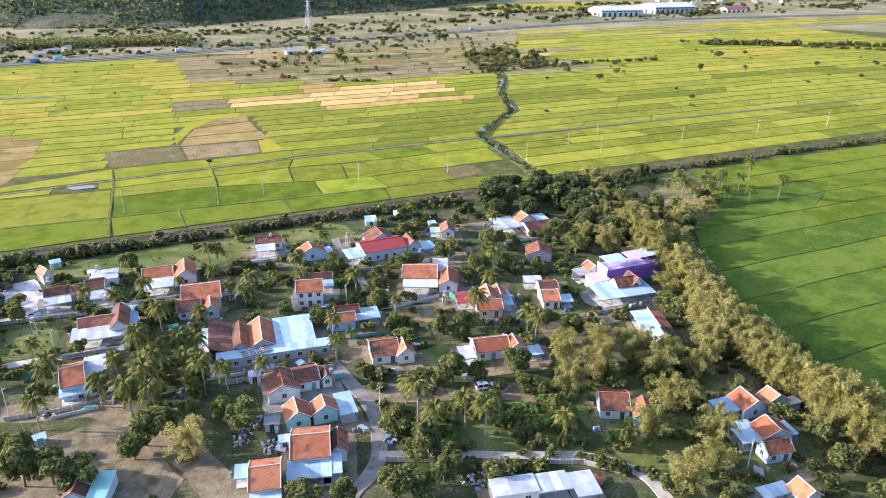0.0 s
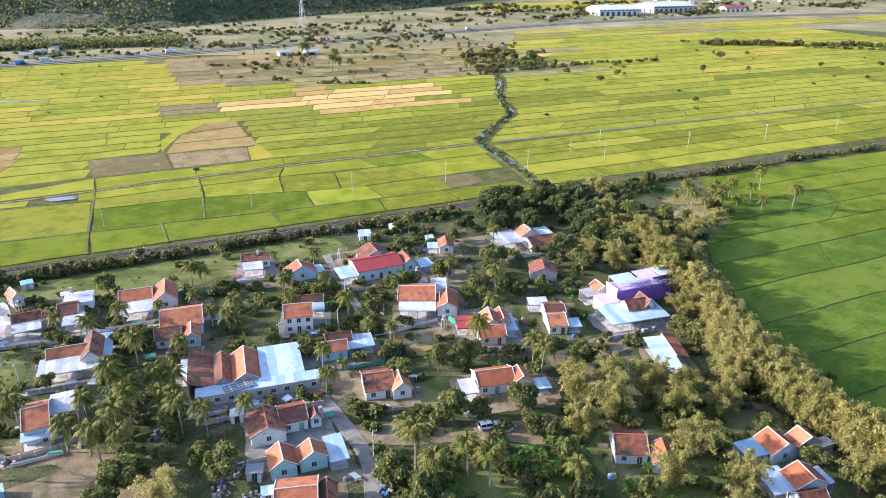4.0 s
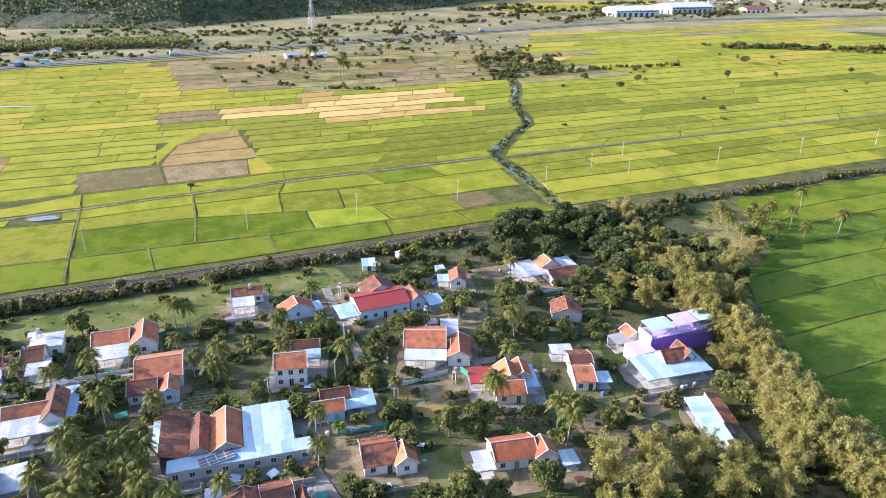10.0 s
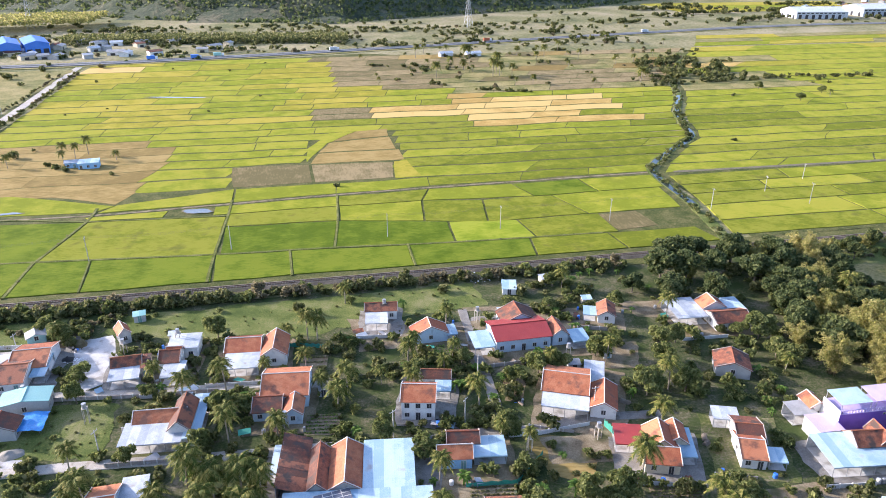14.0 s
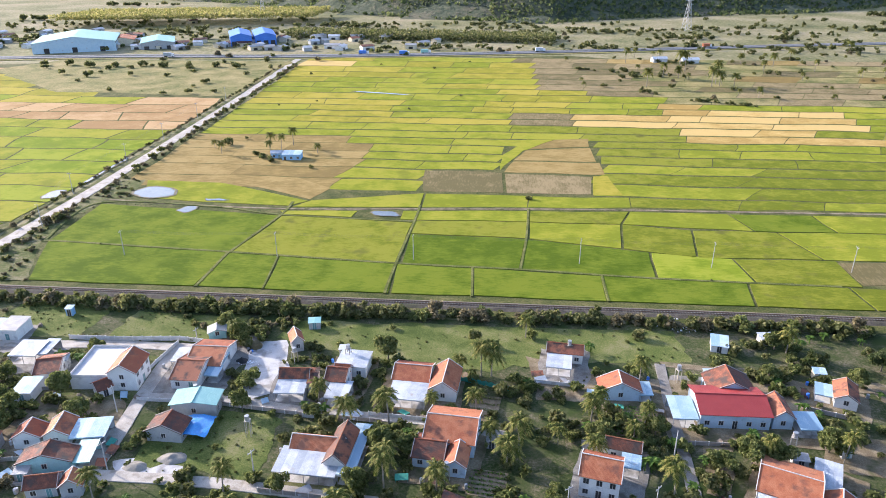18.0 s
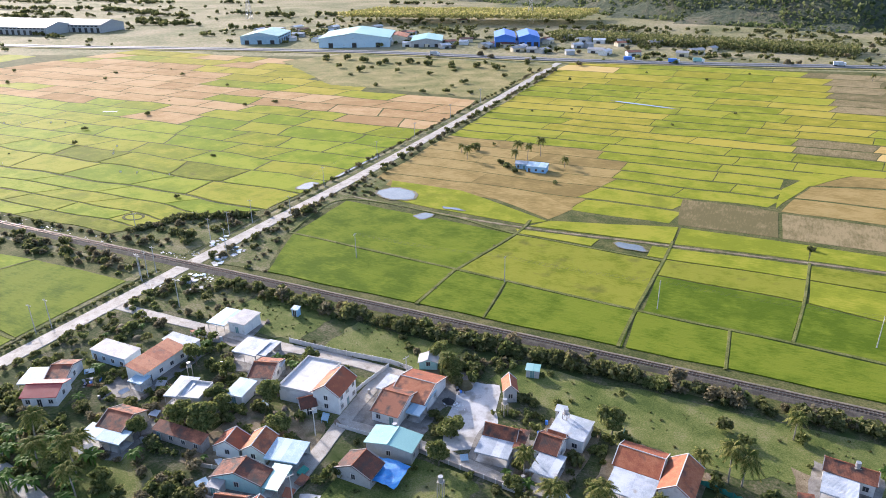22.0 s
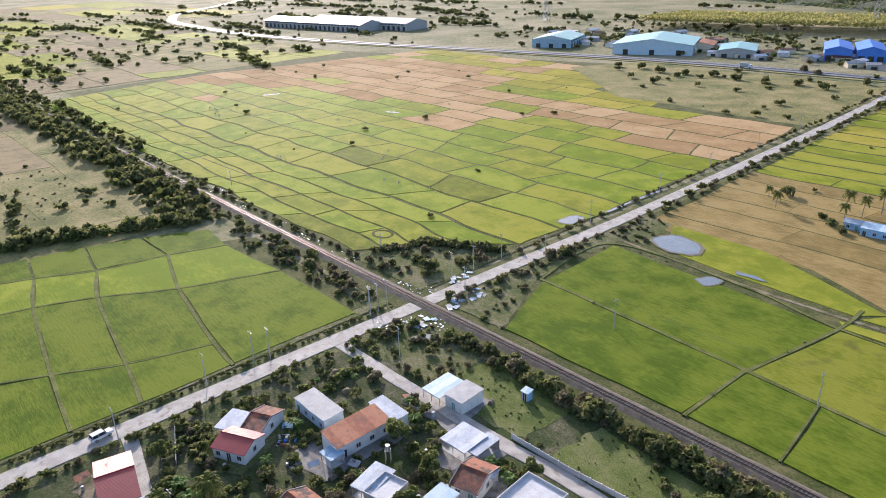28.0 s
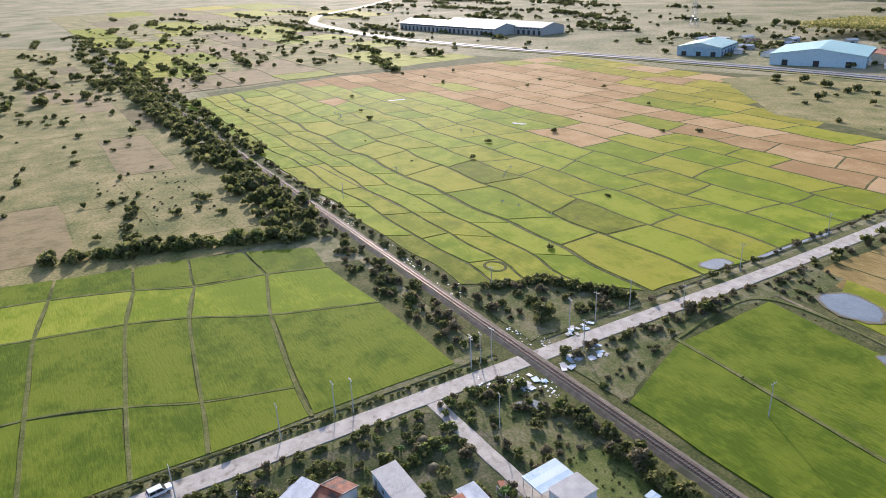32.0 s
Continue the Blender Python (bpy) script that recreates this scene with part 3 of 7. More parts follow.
def rows_block(x_left, x_right, ys, widths, crop_of, tilt=0.0, seed=1, gap=.42, jag=.12, stops=None):
    """Bands of plots between lines y, each cut crossways at uneven places. x_left, x_right: functions of y."""
    rnd = random.Random(seed)
    for y0, y1 in zip(ys, ys[1:]):
        a, b = x_left((y0 + y1) / 2), x_right((y0 + y1) / 2)
        cuts = [0.0]
        while cuts[-1] < b - a - widths[0] * .7:
            cuts.append(cuts[-1] + rnd.uniform(*widths))
        cuts[-1] = b - a
        for sx in (stops((y0 + y1) / 2) if stops else ()):
            if len(cuts) > 2 and a + 5 < sx < b - 5:
                k = min(range(1, len(cuts) - 1), key=lambda i: abs(cuts[i] + a - sx))
                if abs(cuts[k] + a - sx) < 16:
                    cuts[k] = sx - a
                else:
                    cuts.append(sx - a)
        cuts = sorted(set(cuts))
        cuts = [c for i, c in enumerate(cuts) if i in (0, len(cuts) - 1) or c - cuts[i - 1] > 5]
        prev = (x_left(y0), x_left(y1))
        for k in range(1, len(cuts)):
            f = cuts[k] / (b - a)
            s = rnd.uniform(-jag, jag) * (y1 - y0) if k < len(cuts) - 1 else 0
            x0 = x_left(y0) + (x_right(y0) - x_left(y0)) * f + s
            x1 = x_left(y1) + (x_right(y1) - x_left(y1)) * f - s
            q = [(prev[0], y0 + tilt * prev[0]), (x0, y0 + tilt * x0), (x1, y1 + tilt * x1), (prev[1], y1 + tilt * prev[1])]
            prev = (x0, x1)
            mx, my = sum(p[0] for p in q) / 4, sum(p[1] for p in q) / 4
            crop = crop_of(mx, my, rnd)
            if crop:
                plot(q, crop, gap * (.35 if crop == "tan" else 1))


def bund_sheet(name, poly, m, label):
    patch(name, poly, .2, m, label, "bund", .5, 20)


def pick(x, y, choices, f=.018, seed=0):
    """A crop that changes slowly across the land."""
    v = .5 + .75 * noise.noise((x * f, y * f * 1.6, seed)) + .18 * noise.noise((x * .2, y * .2, seed + 5))
    return choices[min(len(choices) - 1, max(0, int(v * len(choices))))]


CREEK = [(131, 212), (137, 245), (141, 282), (158, 303), (181, 325), (190, 350), (199, 372), (220, 410), (240, 455), (266, 498)]


def creek_x(y):
    for (x0, y0), (x1, y1) in zip(CREEK, CREEK[1:]):
        if y <= y1:
            return x0 + (x1 - x0) * (y - y0) / (y1 - y0)
    return 266 + (y - 498) * .6


def road_x(y):
    for (x0, y0), (x1, y1) in zip(ROAD, ROAD[1:]):
        if y <= y1:
            return x0 + (x1 - x0) * (y - y0) / (y1 - y0)
    return -134


bund_sheet("field_bunds", [(-122, 216), (-122, 560), (60, 600), (230, 520), (140, 280), (132, 216)], M["bund"], "grassy bunds between the rice plots")
bund_sheet("field_bunds", [(140, 216), (142, 280), (200, 360), (290, 560), (700, 560), (900, 216)], M["bund"], "grassy bunds between the rice plots")
bund_sheet("field_bunds", [(112, 30), (113, 90), (120, 110), (140, 148), (156, 165), (190, 204), (700, 204), (700, 30)], M["bund"], "grassy bunds between the rice plots")
bund_sheet("field_bunds", [(-132, 216), (-220, 216), (-520, 240), (-540, 470), (-300, 545), (-138, 560)], M["bund"], "grassy bunds between the rice plots")
bund_sheet("field_bunds", [(-133, 30), (-133, 200), (-196, 203), (-236, 130), (-260, 30)], M["bund"], "grassy bunds between the rice plots")
bund_sheet("scrub_pasture", [(-235, 30), (-222, 204), (-900, 204), (-1200, 30)], M["scrub"], "dry grass pasture west of the railway bend")

# near plots north of the railway
L1 = [(-118, 240), (-61, 236), (-13.5, 232.2), (20, 230.8), (54, 228.2), (98, 227), (135, 227)]


def on(line, x):
    for (x0, y0), (x1, y1) in zip(line, line[1:]):
        if x <= x1:
            return y0 + (y1 - y0) * (x - x0) / (x1 - x0)
    return line[-1][1]


def strip(lo, hi, cuts, crops):
    for k in range(len(cuts) - 1):
        (a0, a1), (b0, b1) = cuts[k], cuts[k + 1]
        plot([(a0, on(lo, a0)), (b0, on(lo, b0)), (b1, on(hi, b1)), (a1, on(hi, a1))], crops[k % len(crops)])


L0 = [(-120, 215), (140, 215)]
L2 = [(-118, 273), (-85, 270), (-53, 269.3), (-13, 272), (22, 274.8), (55, 276.2), (140, 277.5)]
MIDA = [(-13, 253), (21, 251.5), (48, 246.4), (67, 242), (100, 243), (140, 243)]
MIDB = [(-13, 264), (22, 265), (50, 265), (70, 262), (90, 262), (140, 264)]
strip(L0, L1, [(-105, -115), (-61, -60), (-44, -46), (-13, -13.7), (8, 7), (40, 40), (74, 76), (101, 100), (130, 128)],
      ["rice_green", "rice_green", "rice_green", "rice_green", "rice_green", "rice_green", "rice_dull", "rice_dull"])
LA = [(-118, 271), (-77, 270.5), (-54, 265), (-12, 262)]
strip(L1, LA, [(-115, -116), (-60, -54), (-13.5, -12)], ["rice_green", "rice_dull"])
strip([(-54, 266), (-12, 263)], L2, [(-54, -56), (-32, -31)], ["rice_lime"])
strip(L1, MIDA, [(-12.5, -12), (19.2, 21.5), (54, 55), (78, 76), (104, 103)], ["rice_green", "rice_green", "rice_bright", "rice_dull"])
plot([(104, 228), (118, 230), (116, 243), (102, 242)], "greysoil")
strip(MIDA, MIDB, [(-12, -12), (22, 22.5), (48, 50), (67, 70), (100, 94), (132, 134)], ["rice_dull", "rice_lime", "rice_dull", "rice_dull", "rice_lime"])
strip(MIDB, L2, [(-17, -17), (22.5, 23), (50, 54), (88, 84), (112, 110), (136, 138)], ["rice_lime", "rice_dull", "rice_lime", "rice_green", "rice_lime"])
ribbon("field_path", [(-117, 275), (-85, 271.8), (-53, 270.8), (-13, 273.6), (22, 276.2), (55, 277.8), (88, 278.6), (138, 280)], 1.3, .30, M["yard"], "narrow earth path between rice plots", "path", wob=.3)
L3a, L3b = [(-118, 277), (-85, 273.6), (-53, 272.6), (-13, 275.2), (22, 277.8), (55, 279.4), (140, 281.5)], [(-49, 279), (-13, 289), (140, 290)]
plot([(-104, 278), (-85, 275), (-54, 273.6), (-49, 278.5), (-67, 287), (-85, 294.6), (-112, 296)], "rice_lime", .3, .33)
strip(L3a, L3b, [(-53, -48.5), (-12, -12), (23, 23), (55, 56), (88, 92), (116, 118), (139, 142)],
      ["rice_lime", "rice_lime", "rice_lime", "rice_dull", "rice_dull", "rice_lime"])
DIRT = [(-122, 296), (-85, 295), (-67, 290), (-46, 284), (-40, 316), (-40, 352), (-46, 367), (-101, 365), (-122, 350)]
BROWN = [(-16, 289), (48, 289), (53, 314), (53, 363), (24, 361), (14, 338), (13, 316), (-16, 316)]
ORANGE = [(47, 392), (80, 376), (105, 363), (156, 364), (180, 421), (128, 431), (124, 440), (100, 434), (95, 408), (86, 402), (56, 412)]
GREYP = [(18, 389), (46, 379), (49, 410), (24, 413)]
YTOP = [(-130, 440), (-130, 570), (17, 590), (33, 485), (100, 440), (60, 400), (-40, 380)]


def a_stops(y):
    if y < 316:
        return (-44, -14, 15, 47)
    if y < 350:
        return (-40, 14, 52)
    if y < 361:
        return (24, 52)
    return (18, 47, 92, 178) if y < 440 else (33, 60)


def crop_a(x, y, r):
    if inside(x, y, DIRT):
        return "tan"
    if inside(x, y, BROWN):
        return None
    if inside(x, y, ORANGE):
        return "stubble"
    if inside(x, y, GREYP):
        return "greysoil"
    if inside(x, y, YTOP):
        return pick(x, y, ["rice_lime", "rice_lime", "rice_yellow", "rice_yellow"]) if y < 545 or x > -90 else "stubble"
    if y > 435 and x > 40 - (y - 435) * .2:
        return pick(x, y, ["scrub", "greysoil", "greysoil", "scrub", "tan"], .03)
    if y > 290 and x < 20:
        return pick(x, y, ["rice_lime", "rice_lime", "rice_yellow"])
    return pick(x, y, ["rice_dull", "rice_lime", "rice_dull", "rice_lime"], .03)


rows_block(lambda y: road_x(y) + 7, lambda y: creek_x(y) - 3, [290, 303, 316, 327, 338, 350, 361, 373, 386, 398, 411, 424, 438, 455, 470, 486, 503, 522, 543, 566, 586], (22, 50), crop_a, -.004, 5, gap=.5, jag=.05, stops=a_stops)


for q, crop in (([(-13, 290.5), (15, 291), (15, 314), (-15, 315.5)], "greysoil"), ([(15.8, 291), (44, 291.5), (46, 311.5), (15.8, 313)], "greysoil"), ([(44.4, 291), (54.5, 290.5), (52.3, 313), (46.6, 312.5)], "rice_yellow"), ([(15.5, 314), (51.5, 313.4), (51, 329), (18.5, 329)], "tan"),
                ([(18.5, 329.6), (50, 329.6), (49.6, 350), (23, 345)], "tan"), ([(24, 346), (49.4, 351), (50, 365), (37, 362)], "tan")):
    plot(q, crop, .3, .285)
plot([(-85, 296), (-66, 288.6), (-49, 280), (-44, 292), (-60, 303), (-85, 303)], "tan", .3, .285)
plot([(14, 316.5), (17.6, 329.5), (22, 344.6), (24, 346.5), (36, 361.5), (24, 361), (14, 338)], "rice_lime", .2, .29)


def crop_b(x, y, r):
    if y > 420 and x < 330:
        return r.choice(["scrub", "rice_lime", "stubble"])
    if y > 380:
        return pick(x, y, ["rice_yellow", "rice_lime", "rice_lime"])
    return pick(x, y, ["rice_dull", "rice_lime", "rice_lime", "rice_dull"], .02, 2)


rows_block(lambda y: creek_x(y) + 3.6, lambda y: 640, [218, 230, 243, 254, 264, 275], (30, 60), lambda x, y, r: pick(x, y, ["rice_dull", "rice_lime", "rice_dull"], .02, 3), 0, 6)
ribbon("field_ditch", [(148, 279), (243, 277.5), (500, 276), (700, 278)], 2.4, .30, M["mud"], "weedy ditch between rice plots", "ditch", wob=.4)
rows_block(lambda y: creek_x(y) + 3.6, lambda y: 680, [280, 290, 302, 313, 325, 338, 350, 364, 378, 392, 408, 424, 440, 458, 476, 495, 515, 540, 565, 590], (34, 80), crop_b, -.01, 7, gap=.5, jag=.3)


rows_block(lambda y: 330 + (y - 590) * .6, lambda y: 1150, [592, 612, 634, 656], (60, 120), lambda x, y, r: pick(x, y, ["rice_lime", "scrub", "rice_yellow", "rice_lime"], .012, 21), 0, 21)
rows_block(lambda y: 470, lambda y: 760, [860, 900, 945, 990], (60, 120), lambda x, y, r: pick(x, y, ["rice_lime", "rice_yellow", "rice_lime"], .012, 22), 0, 22)


def c_x(y):
    return on([(20, 114), (88, 116), (111, 125), (142, 142), (155, 151), (165, 172), (185, 185), (206, 193)], y) - 1


rows_block(c_x, lambda y: 520, [30, 48, 66, 84, 98, 112, 127, 141, 153, 164, 176, 188, 202], (34, 70), lambda x, y, r: pick(x, y, ["rice_green", "rice_deep", "rice_green"] if x < 240 else ["rice_green", "rice_green", "rice_deep"], .012, 4), 0, 8, gap=.3)

PINK = [(-118, 362), (-158, 366), (-183, 373), (-210, 378), (-232, 389), (-259, 338), (-298, 344), (-330, 363), (-418, 347), (-500, 306), (-528, 362), (-528, 421), (-480, 478), (-358, 468), (-292, 421), (-222, 408), (-205, 424), (-118, 436)]
RIPE = [(-247, 428), (-216, 416), (-212, 433), (-240, 458), (-288, 497), (-318, 480), (-360, 482), (-366, 462), (-317, 448), (-274, 448)]
DRY = [(-325, 512), (-240, 446), (-205, 446), (-134, 440), (-134, 560), (-300, 560)]


def crop_d(x, y, r):
    if inside(x, y, RIPE):
        return "rice_yellow"
    if inside(x, y, DRY):
        return None
    if inside(x, y, PINK):
        return r.choice(["stubble_pink"] * 9 + ["rice_lime"])
    if y > 440:
        return pick(x, y, ["rice_yellow", "stubble_pink", "rice_yellow", "rice_lime"], .03, 6)
    if x < -420:
        return pick(x, y, ["rice_lime", "rice_bright", "rice_lime", "stubble_pink"], .03, 7)
    return pick(x, y, ["rice_lime", "rice_bright", "rice_lime", "rice_bright", "rice_lime"], .05, 8) if y > 330 or x < -260 else pick(x, y, ["rice_dull", "rice_bright", "rice_bright", "rice_lime", "rice_bright"], .05, 9)


patch("dry_pasture", DRY, .25, M["scrub"], "open dry grass pasture beside the road", "pasture", 3.0, 14)
rows_block(lambda y: -520 + abs(y - 330) * .2, lambda y: on([(216, -166), (222, -160), (234, -156), (242, -149), (247, -138), (253, -136)], y), [217, 225, 234, 243, 252.5], (24, 40), crop_d, 0, 10)
rows_block(lambda y: -520 + abs(y - 330) * .2, lambda y: road_x(y) - 8, [253, 270, 286, 301, 317, 333, 350, 366, 382, 399, 417, 436, 456, 477, 500, 522], (20, 40), crop_d, 0, 11, gap=.55, jag=.2)
rows_block(lambda y: -1700, lambda y: -1055, [216, 262, 320, 390, 470, 560, 660], (90, 190), lambda x, y, r: pick(x, y, ["scrub", "rice_yellow", "scrub", "greysoil", "rice_lime", "scrub"], .02, 17), 0, 24)
rows_block(lambda y: -1050, lambda y: -530, [216, 240, 268, 300, 340, 384, 430, 466], (45, 100), lambda x, y, r: pick(x, y, ["scrub", "greysoil", "rice_lime", "scrub", "scrub"], .02, 11), 0, 14)
rows_block(lambda y: -760, lambda y: -240 - (200 - y) * .12, [30, 56, 84, 110, 136, 160, 182, 202], (45, 90), lambda x, y, r: pick(x, y, ["scrub", "scrub", "greysoil", "scrub", "scrub"], .015, 12), 0, 15, .3)
# plots beside the road, south of the railway
NODES = [[(-134, 40), (-168, 42), (-215, 46), (-240, 50), (-256, 52)], [(-134, 80), (-167, 82), (-207, 86), (-228, 90), (-244, 92)], [(-134, 117), (-163.5, 119.4), (-198, 122.6), (-219.5, 127), (-233, 129)], [(-134, 133.6), (-157, 136.3), (-193.5, 141.6), (-212.5, 146.4), (-229, 149)],
         [(-134, 146.2), (-150.3, 149), (-188, 155), (-205.4, 160.4), (-226, 163)], [(-134, 165), (-145, 166), (-178, 171.8), (-201.8, 178.6), (-222, 178)], [(-134, 196.6), (-146, 197.4), (-169, 196), (-196.4, 194), (-212.5, 196)]]
for k, (lo, hi) in enumerate(zip(NODES, NODES[1:])):
    for j, crop in enumerate(("rice_green", "rice_green", "rice_bright", "rice_green")):
        if k == 5 and j < 2:
            continue
        plot([lo[j + 1], lo[j], hi[j], hi[j + 1]], crop)
plot([NODES[5][2], NODES[5][0], NODES[6][0], NODES[6][2]], "rice_green")

# broad grassy banks between the nearest plots
BANKS = [([(-116, 240), (-100, 239), (-61, 236.2), (-13.5, 232.4), (20, 231), (54, 228.4), (98, 227.2)], 1.7), ([(-61, 215), (-60.4, 236)], 1.5), ([(-60, 236.4), (-54.4, 265), (-54, 277)], 1.6), ([(-13.6, 215), (-13.4, 232), (-12.2, 262), (-12, 277)], 1.4),
         ([(-116, 240), (-117, 271), (-78, 270.6), (-54.4, 265.2), (-12.4, 262.4)], 1.4), ([(-44, 215), (-46, 235)], .9), ([(7.6, 215), (7, 231.4)], 1.0), ([(40, 215), (40, 229.4)], 1.0), ([(19.4, 231), (21.4, 251.6), (22.6, 276)], 1.1)]
BANKS = [(pts, w * .62) for pts, w in BANKS]
BANKS += [(row[:4], .9) for row in NODES[2:6]] + [([row[1] for row in NODES[:6]], .7), ([row[2] for row in NODES], .9), ([row[3] for row in NODES], 1.0)]
for pts, w in BANKS:
    ribbon("grass_bank", pts, w, .46, M["bank"], "raised weedy earth bank between rice plots", "bank", wob=.28, step=2)
# ponds and creek
def rounded(poly):
    """The outline with its corners cut once."""
    out = []
    for (ax, ay), (bx, by) in zip(poly, poly[1:] + poly[:1]):
        out += [(ax * .8 + bx * .2, ay * .8 + by * .2), (ax * .2 + bx * .8, ay * .2 + by * .8)]
    return out


for poly, m, lb in (([(-111.5, 281.7), (-107.6, 289), (-97.6, 286.4), (-96, 279), (-104.5, 276.8)], "water", "small pond reflecting the pale sky"), ([(-89, 266.2), (-86.6, 270.6), (-82.6, 269.6), (-84.2, 264.4)], "water", "small square pond at a plot's corner"),
                    ([(-27, 270), (-19.5, 270.6), (-17, 266.6), (-24.4, 266.2)], "water", "shallow pond with a sandy rim"), ([(-139.4, 274), (-134.6, 274.4), (-134.4, 282.4), (-139, 282)], "water", "square roadside fish pond"),
                    ([(-84, 278), (-76, 277.6), (-76, 276.2), (-83, 276)], "water", "narrow water-filled ditch end"), ([(-133.7, 289), (-132.5, 289), (-132.3, 322), (-133.3, 322)], "water", "narrow ditch of water along the road"),
                    ([(-70, 457), (-38, 449.6), (-38.6, 451.6), (-69, 459.4)], "water", "long shallow water strip"), ([(-116, 197.4), (-116, 200.8), (-112.4, 203.2), (-111.6, 200)], "water", "small pond beside the railway crossing")):
    bank = [(x + (x - sum(p[0] for p in poly) / len(poly)) * .15, y + (y - sum(p[1] for p in poly) / len(poly)) * .15) for x, y in poly]
    poly, bank = rounded(poly), rounded(bank)
    patch("pond_bank", bank, .44, M["mud"], "muddy bank round a small pond", "bank", .9, 3)
    patch("pond", poly, .46, M[m], lb, "pond", .9, 3)
ribbon("creek_bank", CREEK + [(300, 560)], 4.4, .28, M["grass"], "overgrown bank of a small creek", "bank", wob=.5)
ribbon("creek", CREEK[1:8], 2.6, .33, M["creek"], "narrow creek winding between the fields", "creek", wob=.6)

# Water furrow whose glint is given by a pale earth colour.
ribbon("bare_furrow", [(-312, 229.6), (-300, 230.8), (-269, 231.8), (-229, 233.8)], .4, .46, M["yard"], "narrow water furrow between the crops, glint as pale colour", "ditch", wob=.2)
ribbon("field_ring", [(-169.8 + 3.4 * math.cos(i * .42), 231 + 2.6 * math.sin(i * .42)) for i in range(16)], 1.0, .43, M["bund"], "round weedy bund about a pole in the rice", "bund", wob=.1, step=1)

# ---- plants ----
def leaf_quads(pts, size, rnd, slim=1.0, up=0.3):
    """Leaf clumps: one bent quad pair at each point."""
    vs, fs = [], []
    for p, out in pts:
        d = Vector((rnd.gauss(0, 1), rnd.gauss(0, 1), rnd.gauss(0, .7))) * .8 + out
        d.normalize()
        s = d.cross(Vector((rnd.gauss(0, 1), rnd.gauss(0, 1), rnd.gauss(0, 1)))).normalized()
        t = d.cross(s)
        w = size * rnd.uniform(.6, 1.3)
        a, b = s * w * slim, t * w
        o = len(vs)
        droop = d * w * .35
        vs += [p - a - droop, p - b * .8, p + a - droop, p + b]
        fs.append((o, o + 1, o + 2, o + 3))
    return vs, fs


def lumps_crown(rnd, lumps, count, size, slim=1.0):
    pts = []
    tot = sum(l[3] ** 2 for l in lumps)
    for x, y, z, r, sq in lumps:
        for _ in range(int(count * r * r / tot)):
            d = Vector((rnd.gauss(0, 1), rnd.gauss(0, 1), rnd.gauss(0, 1))).normalized()
            if d.z < -.5 and rnd.random() < .6:
                d.z = -d.z
            k = r * (1 - rnd.random() ** 2.2 * .55)
            pts.append((Vector((x + d.x * k, y + d.y * k, z + d.z * k * sq)), d * .9 + Vector((0, 0, .3))))
    return leaf_quads(pts, size, rnd, slim)


def tree_proto(name, seed, h, spread, leaf, count, size, label, category, lumps_n=9, trunk_r=.2, base=.35):
    rnd = random.Random(seed)
    top = empty(name, 0, 0, -500)
    tagged(top, label, category)
    bm = bmesh.new()
    tube(bm, (0, 0, -.1), (rnd.uniform(-.2, .2), rnd.uniform(-.2, .2), h * base), trunk_r, trunk_r * .7)
    lumps = []
    for i in range(lumps_n):
        a = 2 * math.pi * i / lumps_n + rnd.uniform(-.4, .4)
        rr = spread * rnd.uniform(.25, .72)
        z = h * rnd.uniform(base + .08, .82)
        r = spread * rnd.uniform(.28, .46)
        lumps.append((rr * math.cos(a), rr * math.sin(a), z, r, rnd.uniform(.7, .95)))
        tube(bm, (0, 0, h * base * .9), (rr * math.cos(a) * .8, rr * math.sin(a) * .8, z - r * .2), trunk_r * .5, trunk_r * .15, 5)
    lumps.append((0, 0, h * .78, spread * .42, .9))
    part("trunk", bm, M["bark"], top)
    vs, fs = lumps_crown(rnd, lumps, count, size)
    raw("crown", vs, fs, M[leaf], top)
    return top


def bamboo_proto(seed, h, spread, count):
    rnd = random.Random(seed)
    top = empty("bamboo_clump", 0, 0, -500)
    tagged(top, "tall clump of yellow-green feathery bamboo", "bamboo")
    bm = bmesh.new()
    pts = []
    culms = 34
    for i in range(culms):
        a = rnd.uniform(0, 2 * math.pi)
        r0 = rnd.uniform(0, 1.1)
        lean = rnd.uniform(.12, 1.0) * spread
        hh = h * rnd.uniform(.62, 1.08) * (1.08 - .25 * lean / spread)
        out = Vector((math.cos(a), math.sin(a), 0))

        def at(t):
            return out * (r0 + lean * t ** 2.4) + Vector((0, 0, hh * (t - .26 * t ** 5)))
        for k in range(6):
            tube(bm, at(k / 6), at((k + 1) / 6), .05 * (1 - k * .1), .05 * (1 - (k + 1) * .12), 3)
        for _ in range(count // culms):
            t = .16 + .9 * rnd.random() ** .75
            fat = .95 * math.sin(math.pi * min(1, .12 + t * .72)) ** .8 + .08
            d = Vector((rnd.gauss(0, 1), rnd.gauss(0, 1), rnd.gauss(0, .8))).normalized() * rnd.random() ** .6 * fat
            p = at(t) + d - Vector((0, 0, .25 * d.length))
            pts.append((p, d * .7 + out * .25 + Vector((0, 0, .45))))
    part("stalk", bm, M["dryleaf"], top)
    vs, fs = leaf_quads(pts, .27, rnd, .36)
    raw("foliage", vs, fs, M["bamboo"], top)
    return top


